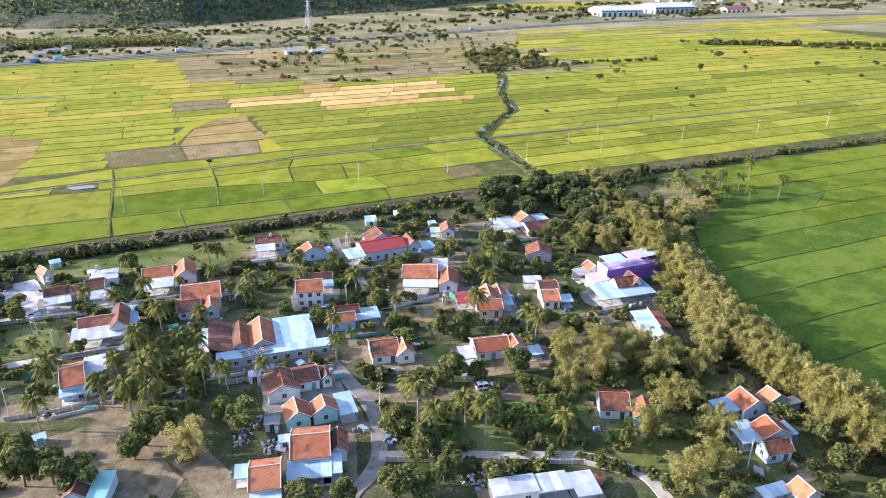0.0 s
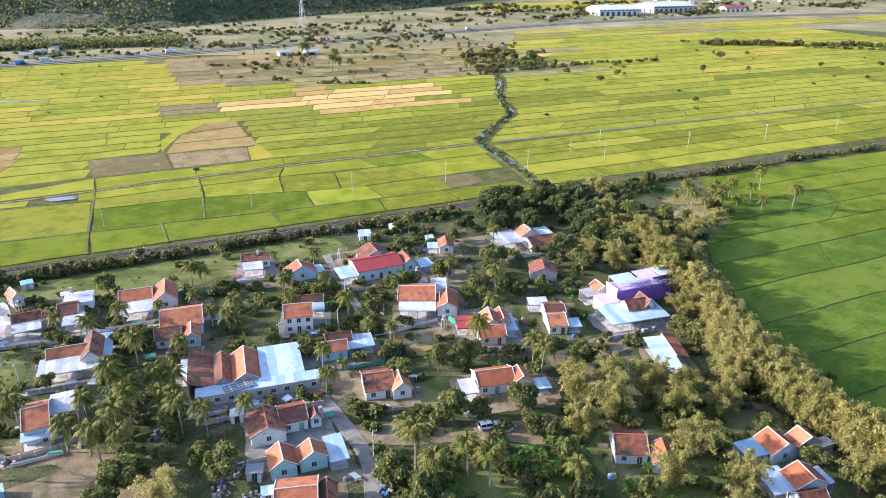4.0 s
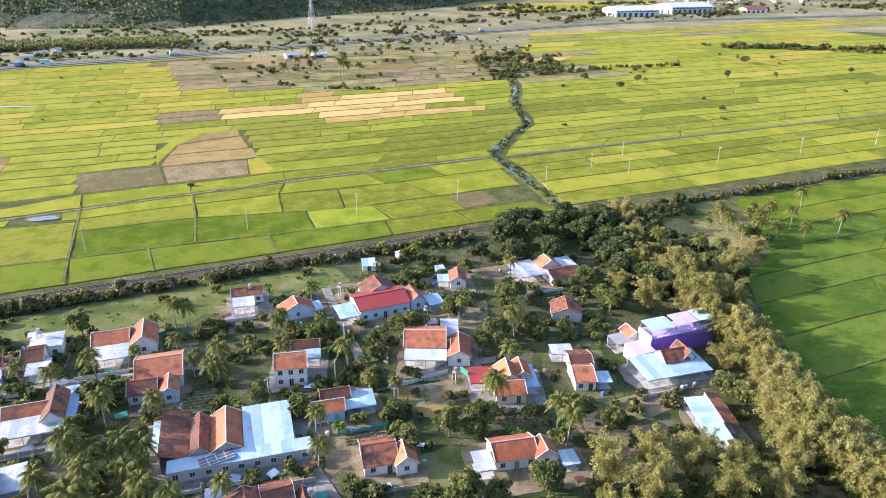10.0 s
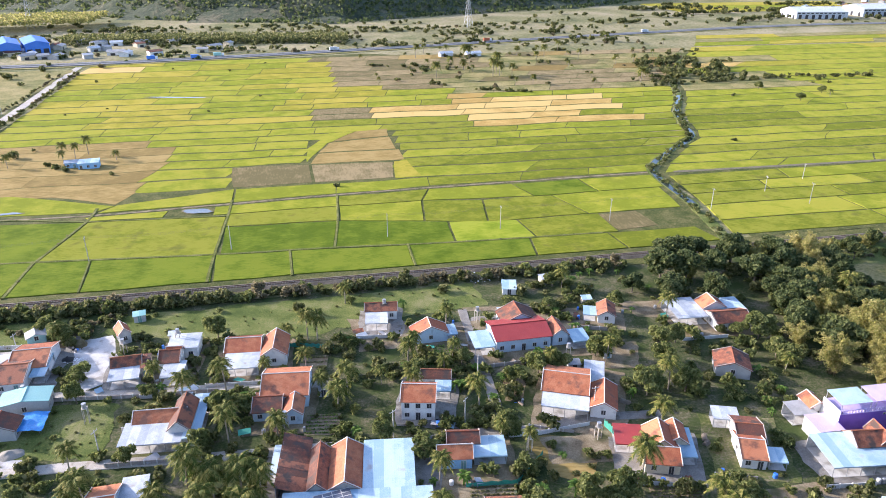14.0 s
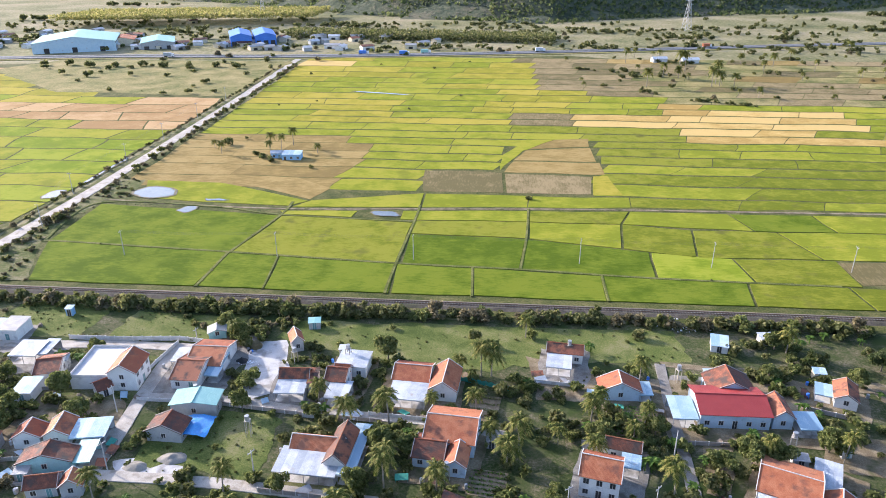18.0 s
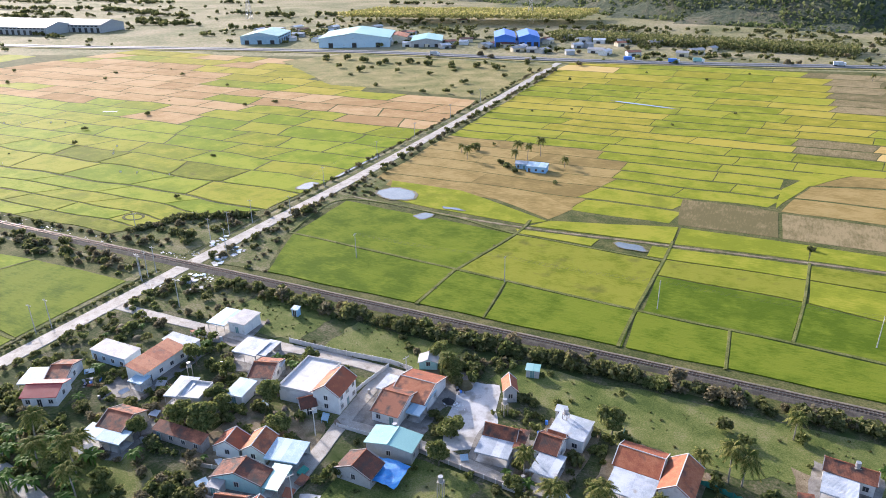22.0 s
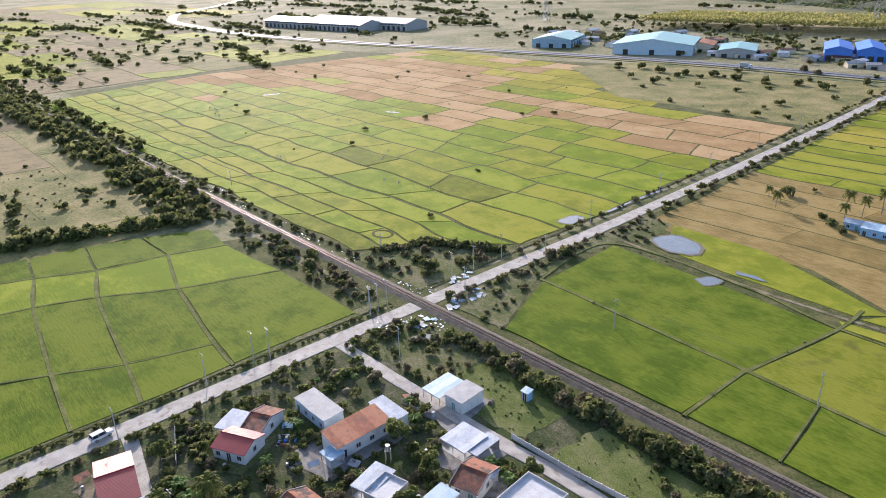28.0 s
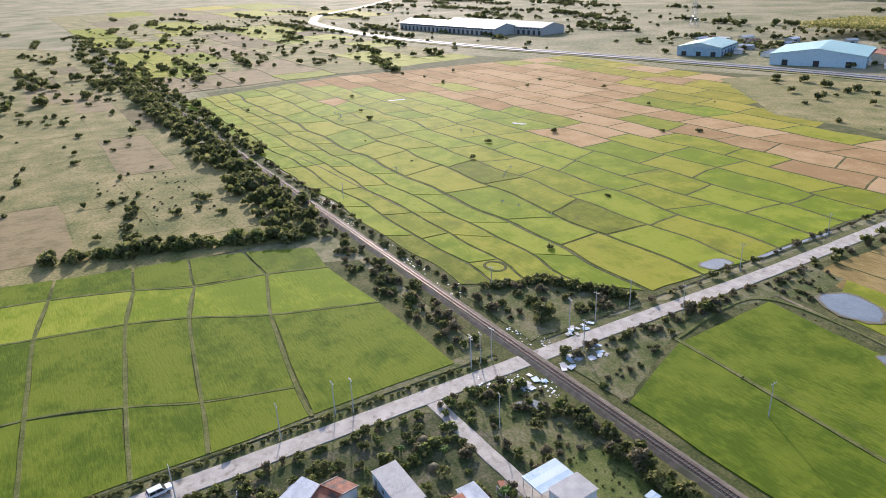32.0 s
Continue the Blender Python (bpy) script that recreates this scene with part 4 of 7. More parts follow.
def palm_proto(seed, h, fronds=18, length=3.2):
    rnd = random.Random(seed)
    top = empty("coconut_palm", 0, 0, -500)
    tagged(top, "coconut palm with a slender trunk and drooping fronds", "palm tree")
    bm = bmesh.new()
    bend = Vector((rnd.uniform(-.8, .8), rnd.uniform(-.8, .8), 0))
    prev = Vector((0, 0, -.1))
    for k in range(1, 7):
        t = k / 6
        p = Vector((bend.x * t * t, bend.y * t * t, h * t))
        tube(bm, prev, p, .19 - .07 * (t - .16), .19 - .07 * t, 7)
        prev = p
    part("trunk", bm, M["palmbark"], top)
    vs, fs = [], []
    for i in range(fronds):
        a = 2.4 * i + rnd.uniform(-.3, .3)
        el = 1.25 - 1.75 * i / fronds
        L = length * rnd.uniform(.8, 1.1)
        side = Vector((-math.sin(a), math.cos(a), 0))
        for k in range(17):
            t = (k + 1) / 17
            q = prev + Vector((math.cos(a) * L * t * math.cos(el * .6), math.sin(a) * L * t * math.cos(el * .6), L * (t * math.sin(el) - .75 * t * t)))
            q0 = prev + Vector((math.cos(a) * L * (t - .075) * math.cos(el * .6), math.sin(a) * L * (t - .075) * math.cos(el * .6), L * ((t - .075) * math.sin(el) - .75 * (t - .075) ** 2)))
            w = .75 * math.sin(math.pi * min(1, .15 + t * .8)) + .1
            for s in (-1, 1):
                o = len(vs)
                tip = q + side * s * w + Vector((math.cos(a) * .25, math.sin(a) * .25, -.45 * w - rnd.uniform(0, .15)))
                vs += [q0, q, tip]
                fs.append((o, o + 1, o + 2))
    raw("crown", vs, fs, M["palmleaf"], top)
    return top


def banana_proto(seed):
    rnd = random.Random(seed)
    top = empty("banana_plant", 0, 0, -500)
    tagged(top, "banana plant with broad arching green leaves", "banana plant")
    bm = bmesh.new()
    vs, fs = [], []
    for s in range(3):
        cx, cy = rnd.uniform(-.7, .7), rnd.uniform(-.7, .7)
        hh = rnd.uniform(1.3, 2.2)
        tube(bm, (cx, cy, -.05), (cx, cy, hh), .13, .09)
        for i in range(7):
            a = 2.4 * i + rnd.uniform(-.3, .3)
            el = rnd.uniform(.5, 1.2)
            L = rnd.uniform(1.5, 2.2)
            side = Vector((-math.sin(a), math.cos(a), 0))
            base = len(vs)
            for k in range(6):
                t = k / 5
                q = Vector((cx + math.cos(a) * L * t * .8, cy + math.sin(a) * L * t * .8, hh + L * (t * math.sin(el) - .8 * t * t)))
                w = .32 * math.sin(math.pi * (.08 + .88 * t))
                vs += [q + side * w + Vector((0, 0, .08)), q, q - side * w + Vector((0, 0, .08))]
                if k:
                    o = base + 3 * k
                    fs += [(o - 3, o - 2, o + 1, o), (o - 2, o - 1, o + 2, o + 1)]
    part("stem", bm, M["bananaleaf"], top)
    raw("foliage", vs, fs, M["bananaleaf"], top)
    return top


def bush_proto(name, seed, h, spread, leaf, count, size, label):
    rnd = random.Random(seed)
    lumps = [(rnd.uniform(-.6, .6) * spread, rnd.uniform(-.6, .6) * spread, h * rnd.uniform(.3, .65), spread * rnd.uniform(.2, .5), rnd.uniform(.6, 1.1)) for _ in range(9)]
    vs, fs = lumps_crown(rnd, lumps, count, size)
    for v in vs:
        v.z = max(v.z, -.05)
    me = bpy.data.meshes.new(name)
    me.from_pydata(vs, [], fs)
    me.materials.append(M[leaf])
    ob = new(name, me)
    ob.location.z = -500
    return tagged(ob, label, "bush", "bushes")


PROTO = {
    "broad": [tree_proto("broadleaf_tree", 20 + k, 5.8 + k * .4, 3.3 + .15 * k, "leaf", 1300, .35, "leafy green fruit tree with a rounded crown", "tree") for k in range(4)],
    "dark": [tree_proto("dark_tree", 40 + k, 8.5, 4.2, "leafdark", 1750, .44, "dense dark-green tree at the village edge", "tree", 12, .3) for k in range(3)],
    "bamboo": [bamboo_proto(60 + k, 11.6, 4.2, 7200) for k in range(4)],
    "palm": [palm_proto(80 + k, 6.2 + k * .8, 26, 3.1) for k in range(4)],
    "banana": [banana_proto(100 + k) for k in range(3)],
    "bush": [bush_proto("bush", 120 + k, 2.2, 1.7, "bushleaf", 180, .36, "dusty green roadside bush") for k in range(4)],
    "far": [bush_proto("far_bush", 180 + k, 2.2, 1.7, "bushleaf", 80, .52, "distant dusty green bush") for k in range(3)],
    "green": [bush_proto("shrub", 140 + k, 2.0, 1.5, "leaf", 140, .37, "dense green garden shrub") for k in range(3)],
    "dry": [bush_proto("dry_bush", 160 + k, 2.2, 1.6, "dryleaf", 220, .28, "dry brown thicket of bare twigs") for k in range(2)],
}
prnd = random.Random(11)
GROUPS = {"broad": "village trees", "dark": "dark trees", "bamboo": "bamboo belt", "palm": "coconut palms", "banana": "banana plants", "bush": "bushes", "green": "shrubs", "dry": "dry bushes"}


def plant(kind, x, y, s=1.0, z=0.0):
    p = prnd.choice(PROTO[kind])
    s *= 1.15
    if kind == "bamboo" and y < 150:
        edge = on([(40, 107), (79, 108), (102, 112), (114, 119), (142, 133), (150, 138)], y)
        if x > edge:
            x = edge - prnd.uniform(0, 5)
    ob = copy_thing(p, pose(x * K, y * K, z, 0, 0, prnd.uniform(0, 360)) @ Matrix.Diagonal((s * prnd.uniform(.9, 1.1), s * prnd.uniform(.9, 1.1), s * prnd.uniform(.88, 1.12), 1)))
    tagged(ob, group=GROUPS[kind])
    return ob


def plant_all(kind, pts):
    for x, y, s in pts:
        for _ in range(8):
            if free(x, y, .2 if kind == "palm" else .9):
                break
            x, y = x + prnd.uniform(-1.6, 1.6), y + prnd.uniform(-1.6, 1.6)
        else:
            continue
        plant(kind, x, y, s)



# ---- houses ----
hrnd = random.Random(7)
FOOT = []
YARDS = []
COLOUR = {"o": "orange clay-tile", "b": "weathered brown clay-tile", "r": "dark red metal", "w": "white metal", "l": "pale blue metal", "t": "teal metal", "g": "grey sheet", "c": "white flat concrete", "p": "lilac"}
WALLNAME = ["pale blue", "white", "cream", "bare grey", "pink", "turquoise", "sky-blue"]


def opening(parent, kind, x, y, z, w, h, ax):
    """A door or window set into a wall whose outward side is ax ('-y', '+y', '-x' or '+x')."""
    bm = bmesh.new()
    for q in ((-w / 2 - .08, -w / 2, -.07, .05, -.02, h + .08), (w / 2, w / 2 + .08, -.07, .05, -.02, h + .08), (-w / 2, w / 2, -.07, .05, h, h + .08), (-.03, .03, -.06, .0, 0, h)):
        box(bm, *q)
    win = part(kind, bm, M["trim"], parent)
    ang = {"-y": 0, "+x": 90, "+y": 180, "-x": 270}[ax]
    win.matrix_basis = pose(x, y, z, 0, 0, ang)
    part("panel", boxm(-w / 2, w / 2, -.03, .05, 0, h), M["dark"] if kind == "window" or hrnd.random() < .5 else M["shutter"], win)


def gable(top, cx, cy, w, d, he, hr, m, wm, axis):
    """A walled gable-roofed block. The ridge runs along axis."""
    g = new("wing")
    g.parent = top
    g.matrix_basis = pose(cx, cy, 0, 0, 0, 0 if axis == "x" else 90)
    L, D = (w, d) if axis == "x" else (d, w)
    iw, idp = L / 2 - .35, D / 2 - .35
    bm = bmesh.new()
    k = (hr - he) / (D / 2)
    zt = he + k * .35 - .12
    v = [bm.verts.new(p) for p in ((-iw, -idp, 0), (iw, -idp, 0), (iw, idp, 0), (-iw, idp, 0), (-iw, -idp, zt), (iw, -idp, zt), (iw, idp, zt), (-iw, idp, zt), (-iw, 0, hr - .14), (iw, 0, hr - .14))]
    for f in ((0, 1, 5, 4), (2, 3, 7, 6), (1, 2, 6, 9, 5), (3, 0, 4, 8, 7), (3, 2, 1, 0)):
        bm.faces.new([v[i] for i in f])
    part("wall", bm, wm, g)
    for s in (-1, 1):
        poly = [(-L / 2, s * D / 2, he), (L / 2, s * D / 2, he), (L / 2, 0, hr), (-L / 2, 0, hr)]
        part("roof_slope", hull_slab(poly if s < 0 else poly[::-1], .13), M[m], g)
        for e in (-1, 1):
            if m in "ob":
                a, b = Vector((e * (L / 2 - .08), s * D / 2, he + .06)), Vector((e * (L / 2 - .08), 0, hr + .06))
                part("verge_trim", tube(bmesh.new(), a, b, .10, .10, 4), M["trim"] if m == "o" else M["brick"], g)
    part("ridge_cap", tube(bmesh.new(), (-L / 2, 0, hr + .04), (L / 2, 0, hr + .04), .11, .11, 6), M["trim"] if m == "o" else M["o"] if m == "b" else M[m], g)
    n = max(1, int(L / 2.6))
    for s, ax in ((-1, "-y"), (1, "+y")):
        for i in range(n):
            x = -iw + (i + .5) * 2 * iw / n
            if i == n // 2:
                opening(g, "door", x, s * idp, .1, .95, 1.95, ax)
            else:
                opening(g, "window", x, s * idp, .9, .95, 1.05, ax)
            if he > 4.6:
                opening(g, "window", x, s * idp, 3.2, 1.0, 1.2, ax)
    for s, ax in ((-1, "-x"), (1, "+x")):
        opening(g, "window", s * iw, 0, 1.1, .9, 1.1, ax)
        if he > 4.6:
            opening(g, "window", s * iw, 0, 3.2, .9, 1.1, ax)
    return g


def shed(top, cx, cy, w, d, he, hr, m, wm, q, walled):
    """A single-pitch sheet roof, on posts or on walls. q: quarter turn of the low edge."""
    g = new("porch" if not walled else "annex")
    g.parent = top
    g.matrix_basis = pose(cx, cy, 0, 0, 0, 90 * q)
    L, D = (w, d) if q % 2 == 0 else (d, w)
    if m == "c":
        part("wall", boxm(-L / 2 + .1, L / 2 - .1, -D / 2 + .1, D / 2 - .1, 0, he - .1), wm, g)
        part("roof_slab", boxm(-L / 2, L / 2, -D / 2, D / 2, he - .1, he + .05), M["c"], g)
        for a in ((-L / 2, L / 2, -D / 2, -D / 2 + .15), (-L / 2, L / 2, D / 2 - .15, D / 2), (-L / 2, -L / 2 + .15, -D / 2 + .15, D / 2 - .15), (L / 2 - .15, L / 2, -D / 2 + .15, D / 2 - .15)):
            part("parapet", boxm(*a, he + .05, he + .6), M["c"], g)
    else:
        poly = [(-L / 2, -D / 2, he), (L / 2, -D / 2, he), (L / 2, D / 2, hr), (-L / 2, D / 2, hr)]
        n = max(2, round(L / 1.9))
        for i in range(n):
            a, b = -L / 2 + L * i / n, -L / 2 + L * (i + 1) / n
            z = .012 * (i % 2)
            part("roof_sheet", hull_slab([(a, -D / 2 + hrnd.uniform(-.06, .06), he + z), (b, -D / 2 + hrnd.uniform(-.06, .06), he + z), (b, D / 2, hr + z), (a, D / 2, hr + z)], .05), M[m], g)
        if walled:
            bm = bmesh.new()
            k = (hr - he) / D
            v = [bm.verts.new(p) for p in ((-L / 2 + .2, -D / 2 + .2, 0), (L / 2 - .2, -D / 2 + .2, 0), (L / 2 - .2, D / 2 - .2, 0), (-L / 2 + .2, D / 2 - .2, 0),
                                           (-L / 2 + .2, -D / 2 + .2, he + .2 * k - .06), (L / 2 - .2, -D / 2 + .2, he + .2 * k - .06), (L / 2 - .2, D / 2 - .2, hr - .2 * k - .06), (-L / 2 + .2, D / 2 - .2, hr - .2 * k - .06))]
            for f in ((0, 1, 5, 4), (1, 2, 6, 5), (2, 3, 7, 6), (3, 0, 4, 7), (4, 5, 6, 7), (3, 2, 1, 0)):
                bm.faces.new([v[i] for i in f])
            part("wall", bm, wm, g)
            for i in range(max(1, int(L / 3))):
                opening(g, "window" if i else "door", -L / 2 + (i + .5) * L / max(1, int(L / 3)), -D / 2 + .2, .1 if not i else .9, 1, 1.9 if not i else 1.0, "-y")
        else:
            part("floor_slab", boxm(-L / 2 + .2, L / 2 - .2, -D / 2 + .2, D / 2 - .2, 0, .14), M["whitefloor"], g)
            np_ = max(2, round(L / 2.8) + 1)
            for i in range(np_):
                x = -L / 2 + .2 + i * (L - .4) / (np_ - 1)
                for y, z in ((-D / 2 + .25, he), (D / 2 - .25, hr)):
                    part("post", boxm(x - .05, x + .05, y - .05, y + .05, 0, z - .05), M["steel"], g)
            part("fascia", boxm(-L / 2, L / 2, -D / 2, -D / 2 + .05, he - .28, he - .055), M[m], g)
            part("back_wall", boxm(-L / 2 + .2, L / 2 - .2, D / 2 - .2, D / 2 - .08, 0, hr - .06), wm, g)
    return g


def meet(blocks):
    """Widens the wings of one house so that near neighbours touch."""
    out = [list(b) for b in blocks]
    for i, a in enumerate(out):
        for b in out[i + 1:]:
            for c, e in ((2, 4), (3, 5)):
                o, oe = (3, 5) if c == 2 else (2, 4)
                gap = abs(a[c] - b[c]) - (a[e] + b[e]) / 2
                lap = (a[oe] + b[oe]) / 2 - abs(a[o] - b[o])
                axis = "x" if c == 2 else "y"
                along = [q for q in (a, b) if q[0] == "G" + axis]
                if -.05 < gap < (5.2 if along else 3.4) and lap > .35 * min(a[oe], b[oe]):
                    side = 1 if b[c] > a[c] else -1
                    q = along[0] if along else a if a[0][0] == "F" else b
                    sg = side if q is a else -side
                    q[e] += gap - .04
                    q[c] += sg * (gap - .04) / 2
    return [tuple(b) for b in out]


def house(x, y, rz, blocks, wall=None, label=""):
    blocks = meet(blocks)
    top = empty("house", x, y, 0, rz)
    # Pale blue weighted up: it puts the bluish tint of shaded walls into plaster.
    wi = hrnd.choice([0, 0, 0, 1, 1, 1, 1, 3, 3, 3, 5, 2]) if wall is None else wall
    roofs = []
    for kind, m, bx, by, w, d, he, hr in blocks:
        if COLOUR[m] not in roofs:
            roofs.append(COLOUR[m])
        if kind[0] == "G":
            hr = he + (hr - he) * (1.4 if m in "ob" else 1.1)
            gable(top, bx, by, max(w, 2.2), max(d, 2.2), he, hr, m, WALLS[wi], kind[1])
        else:
            shed(top, bx, by, max(w, 1.8), max(d, 1.8), he, hr, m, WALLS[wi] if m != "b" else M["brick"], int(kind[1]), he >= 2.75 or len(blocks) == 1)
        c, s = math.cos(radians(rz)), math.sin(radians(rz))
        n = max(1, round(max(w, d) / max(min(w, d), 2)))
        for i in range(n):
            t = ((i + .5) / n - .5)
            ox, oy = (bx + w * t, by) if w > d else (bx, by + d * t)
            FOOT.append((x + ox * c - oy * s, y + ox * s + oy * c, min(w, d) / 2 + .9))
    if len(blocks) > 1:
        x0, x1 = min(b[2] - b[4] / 2 for b in blocks) - hrnd.uniform(.8, 2.4), max(b[2] + b[4] / 2 for b in blocks) + hrnd.uniform(.8, 2.4)
        y0, y1 = min(b[3] - b[5] / 2 for b in blocks) - hrnd.uniform(2.0, 4.5), max(b[3] + b[5] / 2 for b in blocks) + hrnd.uniform(.6, 1.6)
        YARDS.append((x0, y0, x1, y1, x, y, rz))
        mk = hrnd.choice(["lane", "yard", "yard", "waste"])
        patch("yard", [((x + px * c - py * s) / K, (y + px * s + py * c) / K) for px, py in ((x0, y0), (x1, y0), (x1, y1), (x0, y1))], .088, M[mk],
              {"lane": "grey cement apron round a house", "yard": "trodden earth round a house", "waste": "weedy earth round a house"}[mk], "yard", 1.2, 8)
    tagged(top, label or "%s-walled house with %s roof%s" % (WALLNAME[wi], roofs[0] if len(roofs) < 2 else roofs[0] + " and " + roofs[1].split()[0], "s" if len(blocks) > 1 else ""), "house", "village houses")
    return top


house(-29.3, 207.4, 3.6, [('Gx','b',0.1,4,7.3,3.8,2.89,4.15), ('F0','w',0,0,6.9,5.9,2.55,2.82), ('F0','b',4.4,3.3,2.2,5.8,2.89,3.34)])
house(-17.1, 220.1, -3.6, [('Gx','b',-1.9,-8.1,5.3,6.4,3.06,4.32), ('Gx','o',-1.6,-5.2,4.2,1.6,2.72,3.62), ('F0','w',-0.3,-13.5,5.2,6.5,2.55,2.91), ('F0','w',0,0,7.6,4.6,3.06,3.24)])
house(5.3, 212.2, -4.4, [('Gx','o',-9,2.1,6.8,8.2,2.89,4.15), ('Gy','o',0,0,6.6,9.9,3.06,4.68), ('F0','w',-8.1,-5.2,7.3,6.5,2.46,2.82)], 1)
house(-20.5, 183, -3.8, [('Gx','o',-0.1,5.2,6.5,5,2.89,4.15), ('Gy','b',6.9,4.5,4.8,10.9,3.23,4.85), ('F0','w',0,0,9.2,7,2.46,2.92), ('F0','l',9.6,4.8,3.5,15.2,2.72,2.99)], 1)
house(8.2, 195.3, -5.4, [('Gx','o',0,0,10.9,11.7,3.4,5.02), ('Gx','b',-3.7,-6.4,6.1,7.8,2.55,3.63), ('Gy','o',2.3,-8.6,4.6,6.6,2.63,3.81)], 0)
house(33.4, 227.5, -6.6, [('Gx','b',0,0,9.2,4.7,2.89,3.97), ('F0','w',-1.2,-4.6,6,7,2.46,2.74)], 1)
house(44.4, 213.4, 1.1, [('Gy','o',0,0,9.7,5.5,2.55,4.26), ('F0','l',5.6,-0.2,3.1,5,2.12,2.31)], 0)
house(67.8, 208.1, 0.8, [('Gx','r',0,0,9.8,11,3.57,5.01), ('Gy','b',1.1,7.4,10.3,7.6,3.06,4.86), ('Gy','b',9,-1.3,4.8,7.4,3.06,4.32), ('F0','l',-11.2,-1.8,5.4,7.8,2.55,2.91), ('F0','l',14,-4.6,4.3,5.8,2.38,2.74)], 0)
house(36.8, 183.4, -12.9, [('Gx','o',0,0,7.9,7.8,4.9,6.4), ('Gx','b',3.3,9.9,7.4,3.9,2.98,3.96), ('F0','l',5.1,5.9,3.8,4,2.55,2.82)], 1)
house(70.4, 184.5, -23, [('Gx','o',0,0,9.1,11.1,3.23,4.58), ('F0','w',0.9,-7.3,9.8,6.2,2.72,3.08), ('Gy','o',9.4,-5.8,6.1,6.7,2.72,3.89), ('F0','w',7.1,5.3,4.8,8.8,2.89,3.07)], 1)
house(48.2, 165.9, -8, [('Gx','o',-7.1,-1.7,7.4,4.7,2.72,3.98), ('Gx','b',-5.1,2.8,7,4.8,2.72,3.71), ('F0','l',0,0,6.7,6,2.38,2.65)], 6)
house(21.1, 156.3, -6.6, [('F1','b',-12.2,10.9,3,13.6,2.55,4.35), ('Gy','b',-7.7,9,3.9,10,2.89,4.15), ('Gy','o',-2.3,10.6,6,7.8,2.89,4.33), ('F0','l',-16.2,11.8,1.7,8.3,2.46,2.65), ('F0','l',7.2,8.5,6.9,13.8,3.06,3.24), ('F0','l',0,0,27.5,3.5,2.8,3.08)], 3)
house(46.5, 147.4, -9.6, [('Gx','b',0,0,7.3,8.9,2.55,3.9), ('Gy','o',4.8,-2.7,4.8,5.8,2.55,3.9)], 1)
house(72.5, 137.8, -10.8, [('Gx','o',0,0,7.3,7.5,2.72,3.98), ('Gy','o',5,-1.8,5.1,5.2,2.72,3.98), ('F0','w',-7.6,-2.4,3.9,5.7,2.38,2.65), ('F0','l',9.4,-4.4,3.5,4.3,2.04,2.22)], 1)
house(80.8, 157.4, -16.9, [('F0','r',-5.8,5.3,4.8,6.4,2.38,2.65), ('Gy','o',0.8,4.2,6.4,7.5,2.89,4.51), ('Gx','o',0,0,6.8,7.3,2.55,3.63), ('Gy','o',4.3,6.2,4.5,6.8,2.72,3.8), ('F0','l',6.2,4.2,2.8,9,2.21,2.48)])
house(102.1, 160.4, -19.1, [('F0','w',-3.3,5.3,5.6,4.4,2.55,2.82), ('Gx','b',0,0,5.9,9.2,2.72,3.8), ('Gx','o',-0.6,-4.9,5.5,9.1,2.55,3.63), ('F0','l',3.9,-6.9,3.6,4.3,2.21,2.48)])
house(114.7, 130.6, -20, [('F3','l',0,0,4.3,15.2,2.55,2.91), ('F1','b',4.4,3.1,3.5,11.1,2.55,3.45)])
house(85.6, 106.2, -27.2, [('Gx','b',0,0,6.6,8.3,2.55,3.9), ('Gy','b',6.3,-3.5,5.4,6,2.55,3.81)])
house(112.6, 93.7, -5.2, [('F0','l',-4.7,0.5,7.3,4.7,2.46,2.82), ('Gy','o',0,0,6.5,6,2.8,4.15), ('Gy','o',6.1,-0.7,6.3,4.1,2.8,4.15), ('F3','w',10.2,-2.1,3.7,2.7,2.04,2.22)], 0)
house(109.3, 84, -11, [('F0','l',-5.4,1.5,5.3,5.6,2.46,2.82), ('Gy','o',0,0,7.1,5.4,2.89,4.24), ('Gx','b',-2.5,-4.6,6.2,4.4,2.55,3.72), ('F3','l',3.7,0.2,2.5,4.7,2.38,2.65)], 0)
house(52.2, 90.7, -12, [('F0','w',0,0,8.8,4.6,2.89,3.07), ('F0','w',6.4,-0.3,4.9,4.9,2.72,2.9), ('F0','w',13.1,-1.9,4.8,6.4,2.72,2.9)])
house(100.6, 68.2, -5, [('F0','l',-4.8,2.3,6.4,2.8,2.46,2.74), ('Gy','o',0,0,4.8,4.4,2.89,4.15)])
house(19.8, 141.2, -3.6, [('Gy','b',0,0,7.7,8.4,2.72,4.07), ('Gx','b',5.5,1.9,5.8,7.2,2.72,3.8), ('Gy','b',10.2,0.1,2.8,3.7,2.38,3.28)])
house(20.4, 128.8, -3.6, [('Gy','o',0,0,5.6,6,2.8,4.15), ('Gy','o',5.9,-0.3,5.8,4.7,2.8,4.15), ('F0','l',10.6,-0,3.9,8,2.55,2.82)])
house(20.5, 116.6, -14.8, [('Gx','o',0,0,7.9,9.9,3.74,5.18), ('F0','l',-0.2,-6.5,8.5,5.2,2.55,3), ('F0','l',4.1,-5.6,3.9,5.7,2.55,2.91), ('Gy','b',5.4,1.9,3.9,4.1,2.55,3.63)], 1)
house(10.9, 111, -12.2, [('Gx','o',0,0,5.2,8.9,3.57,4.92), ('F0','l',-4.9,2.8,2.8,3.9,2.55,2.82), ('F0','l',-0.3,-4.9,5.7,2.5,2.55,2.91)], 0)
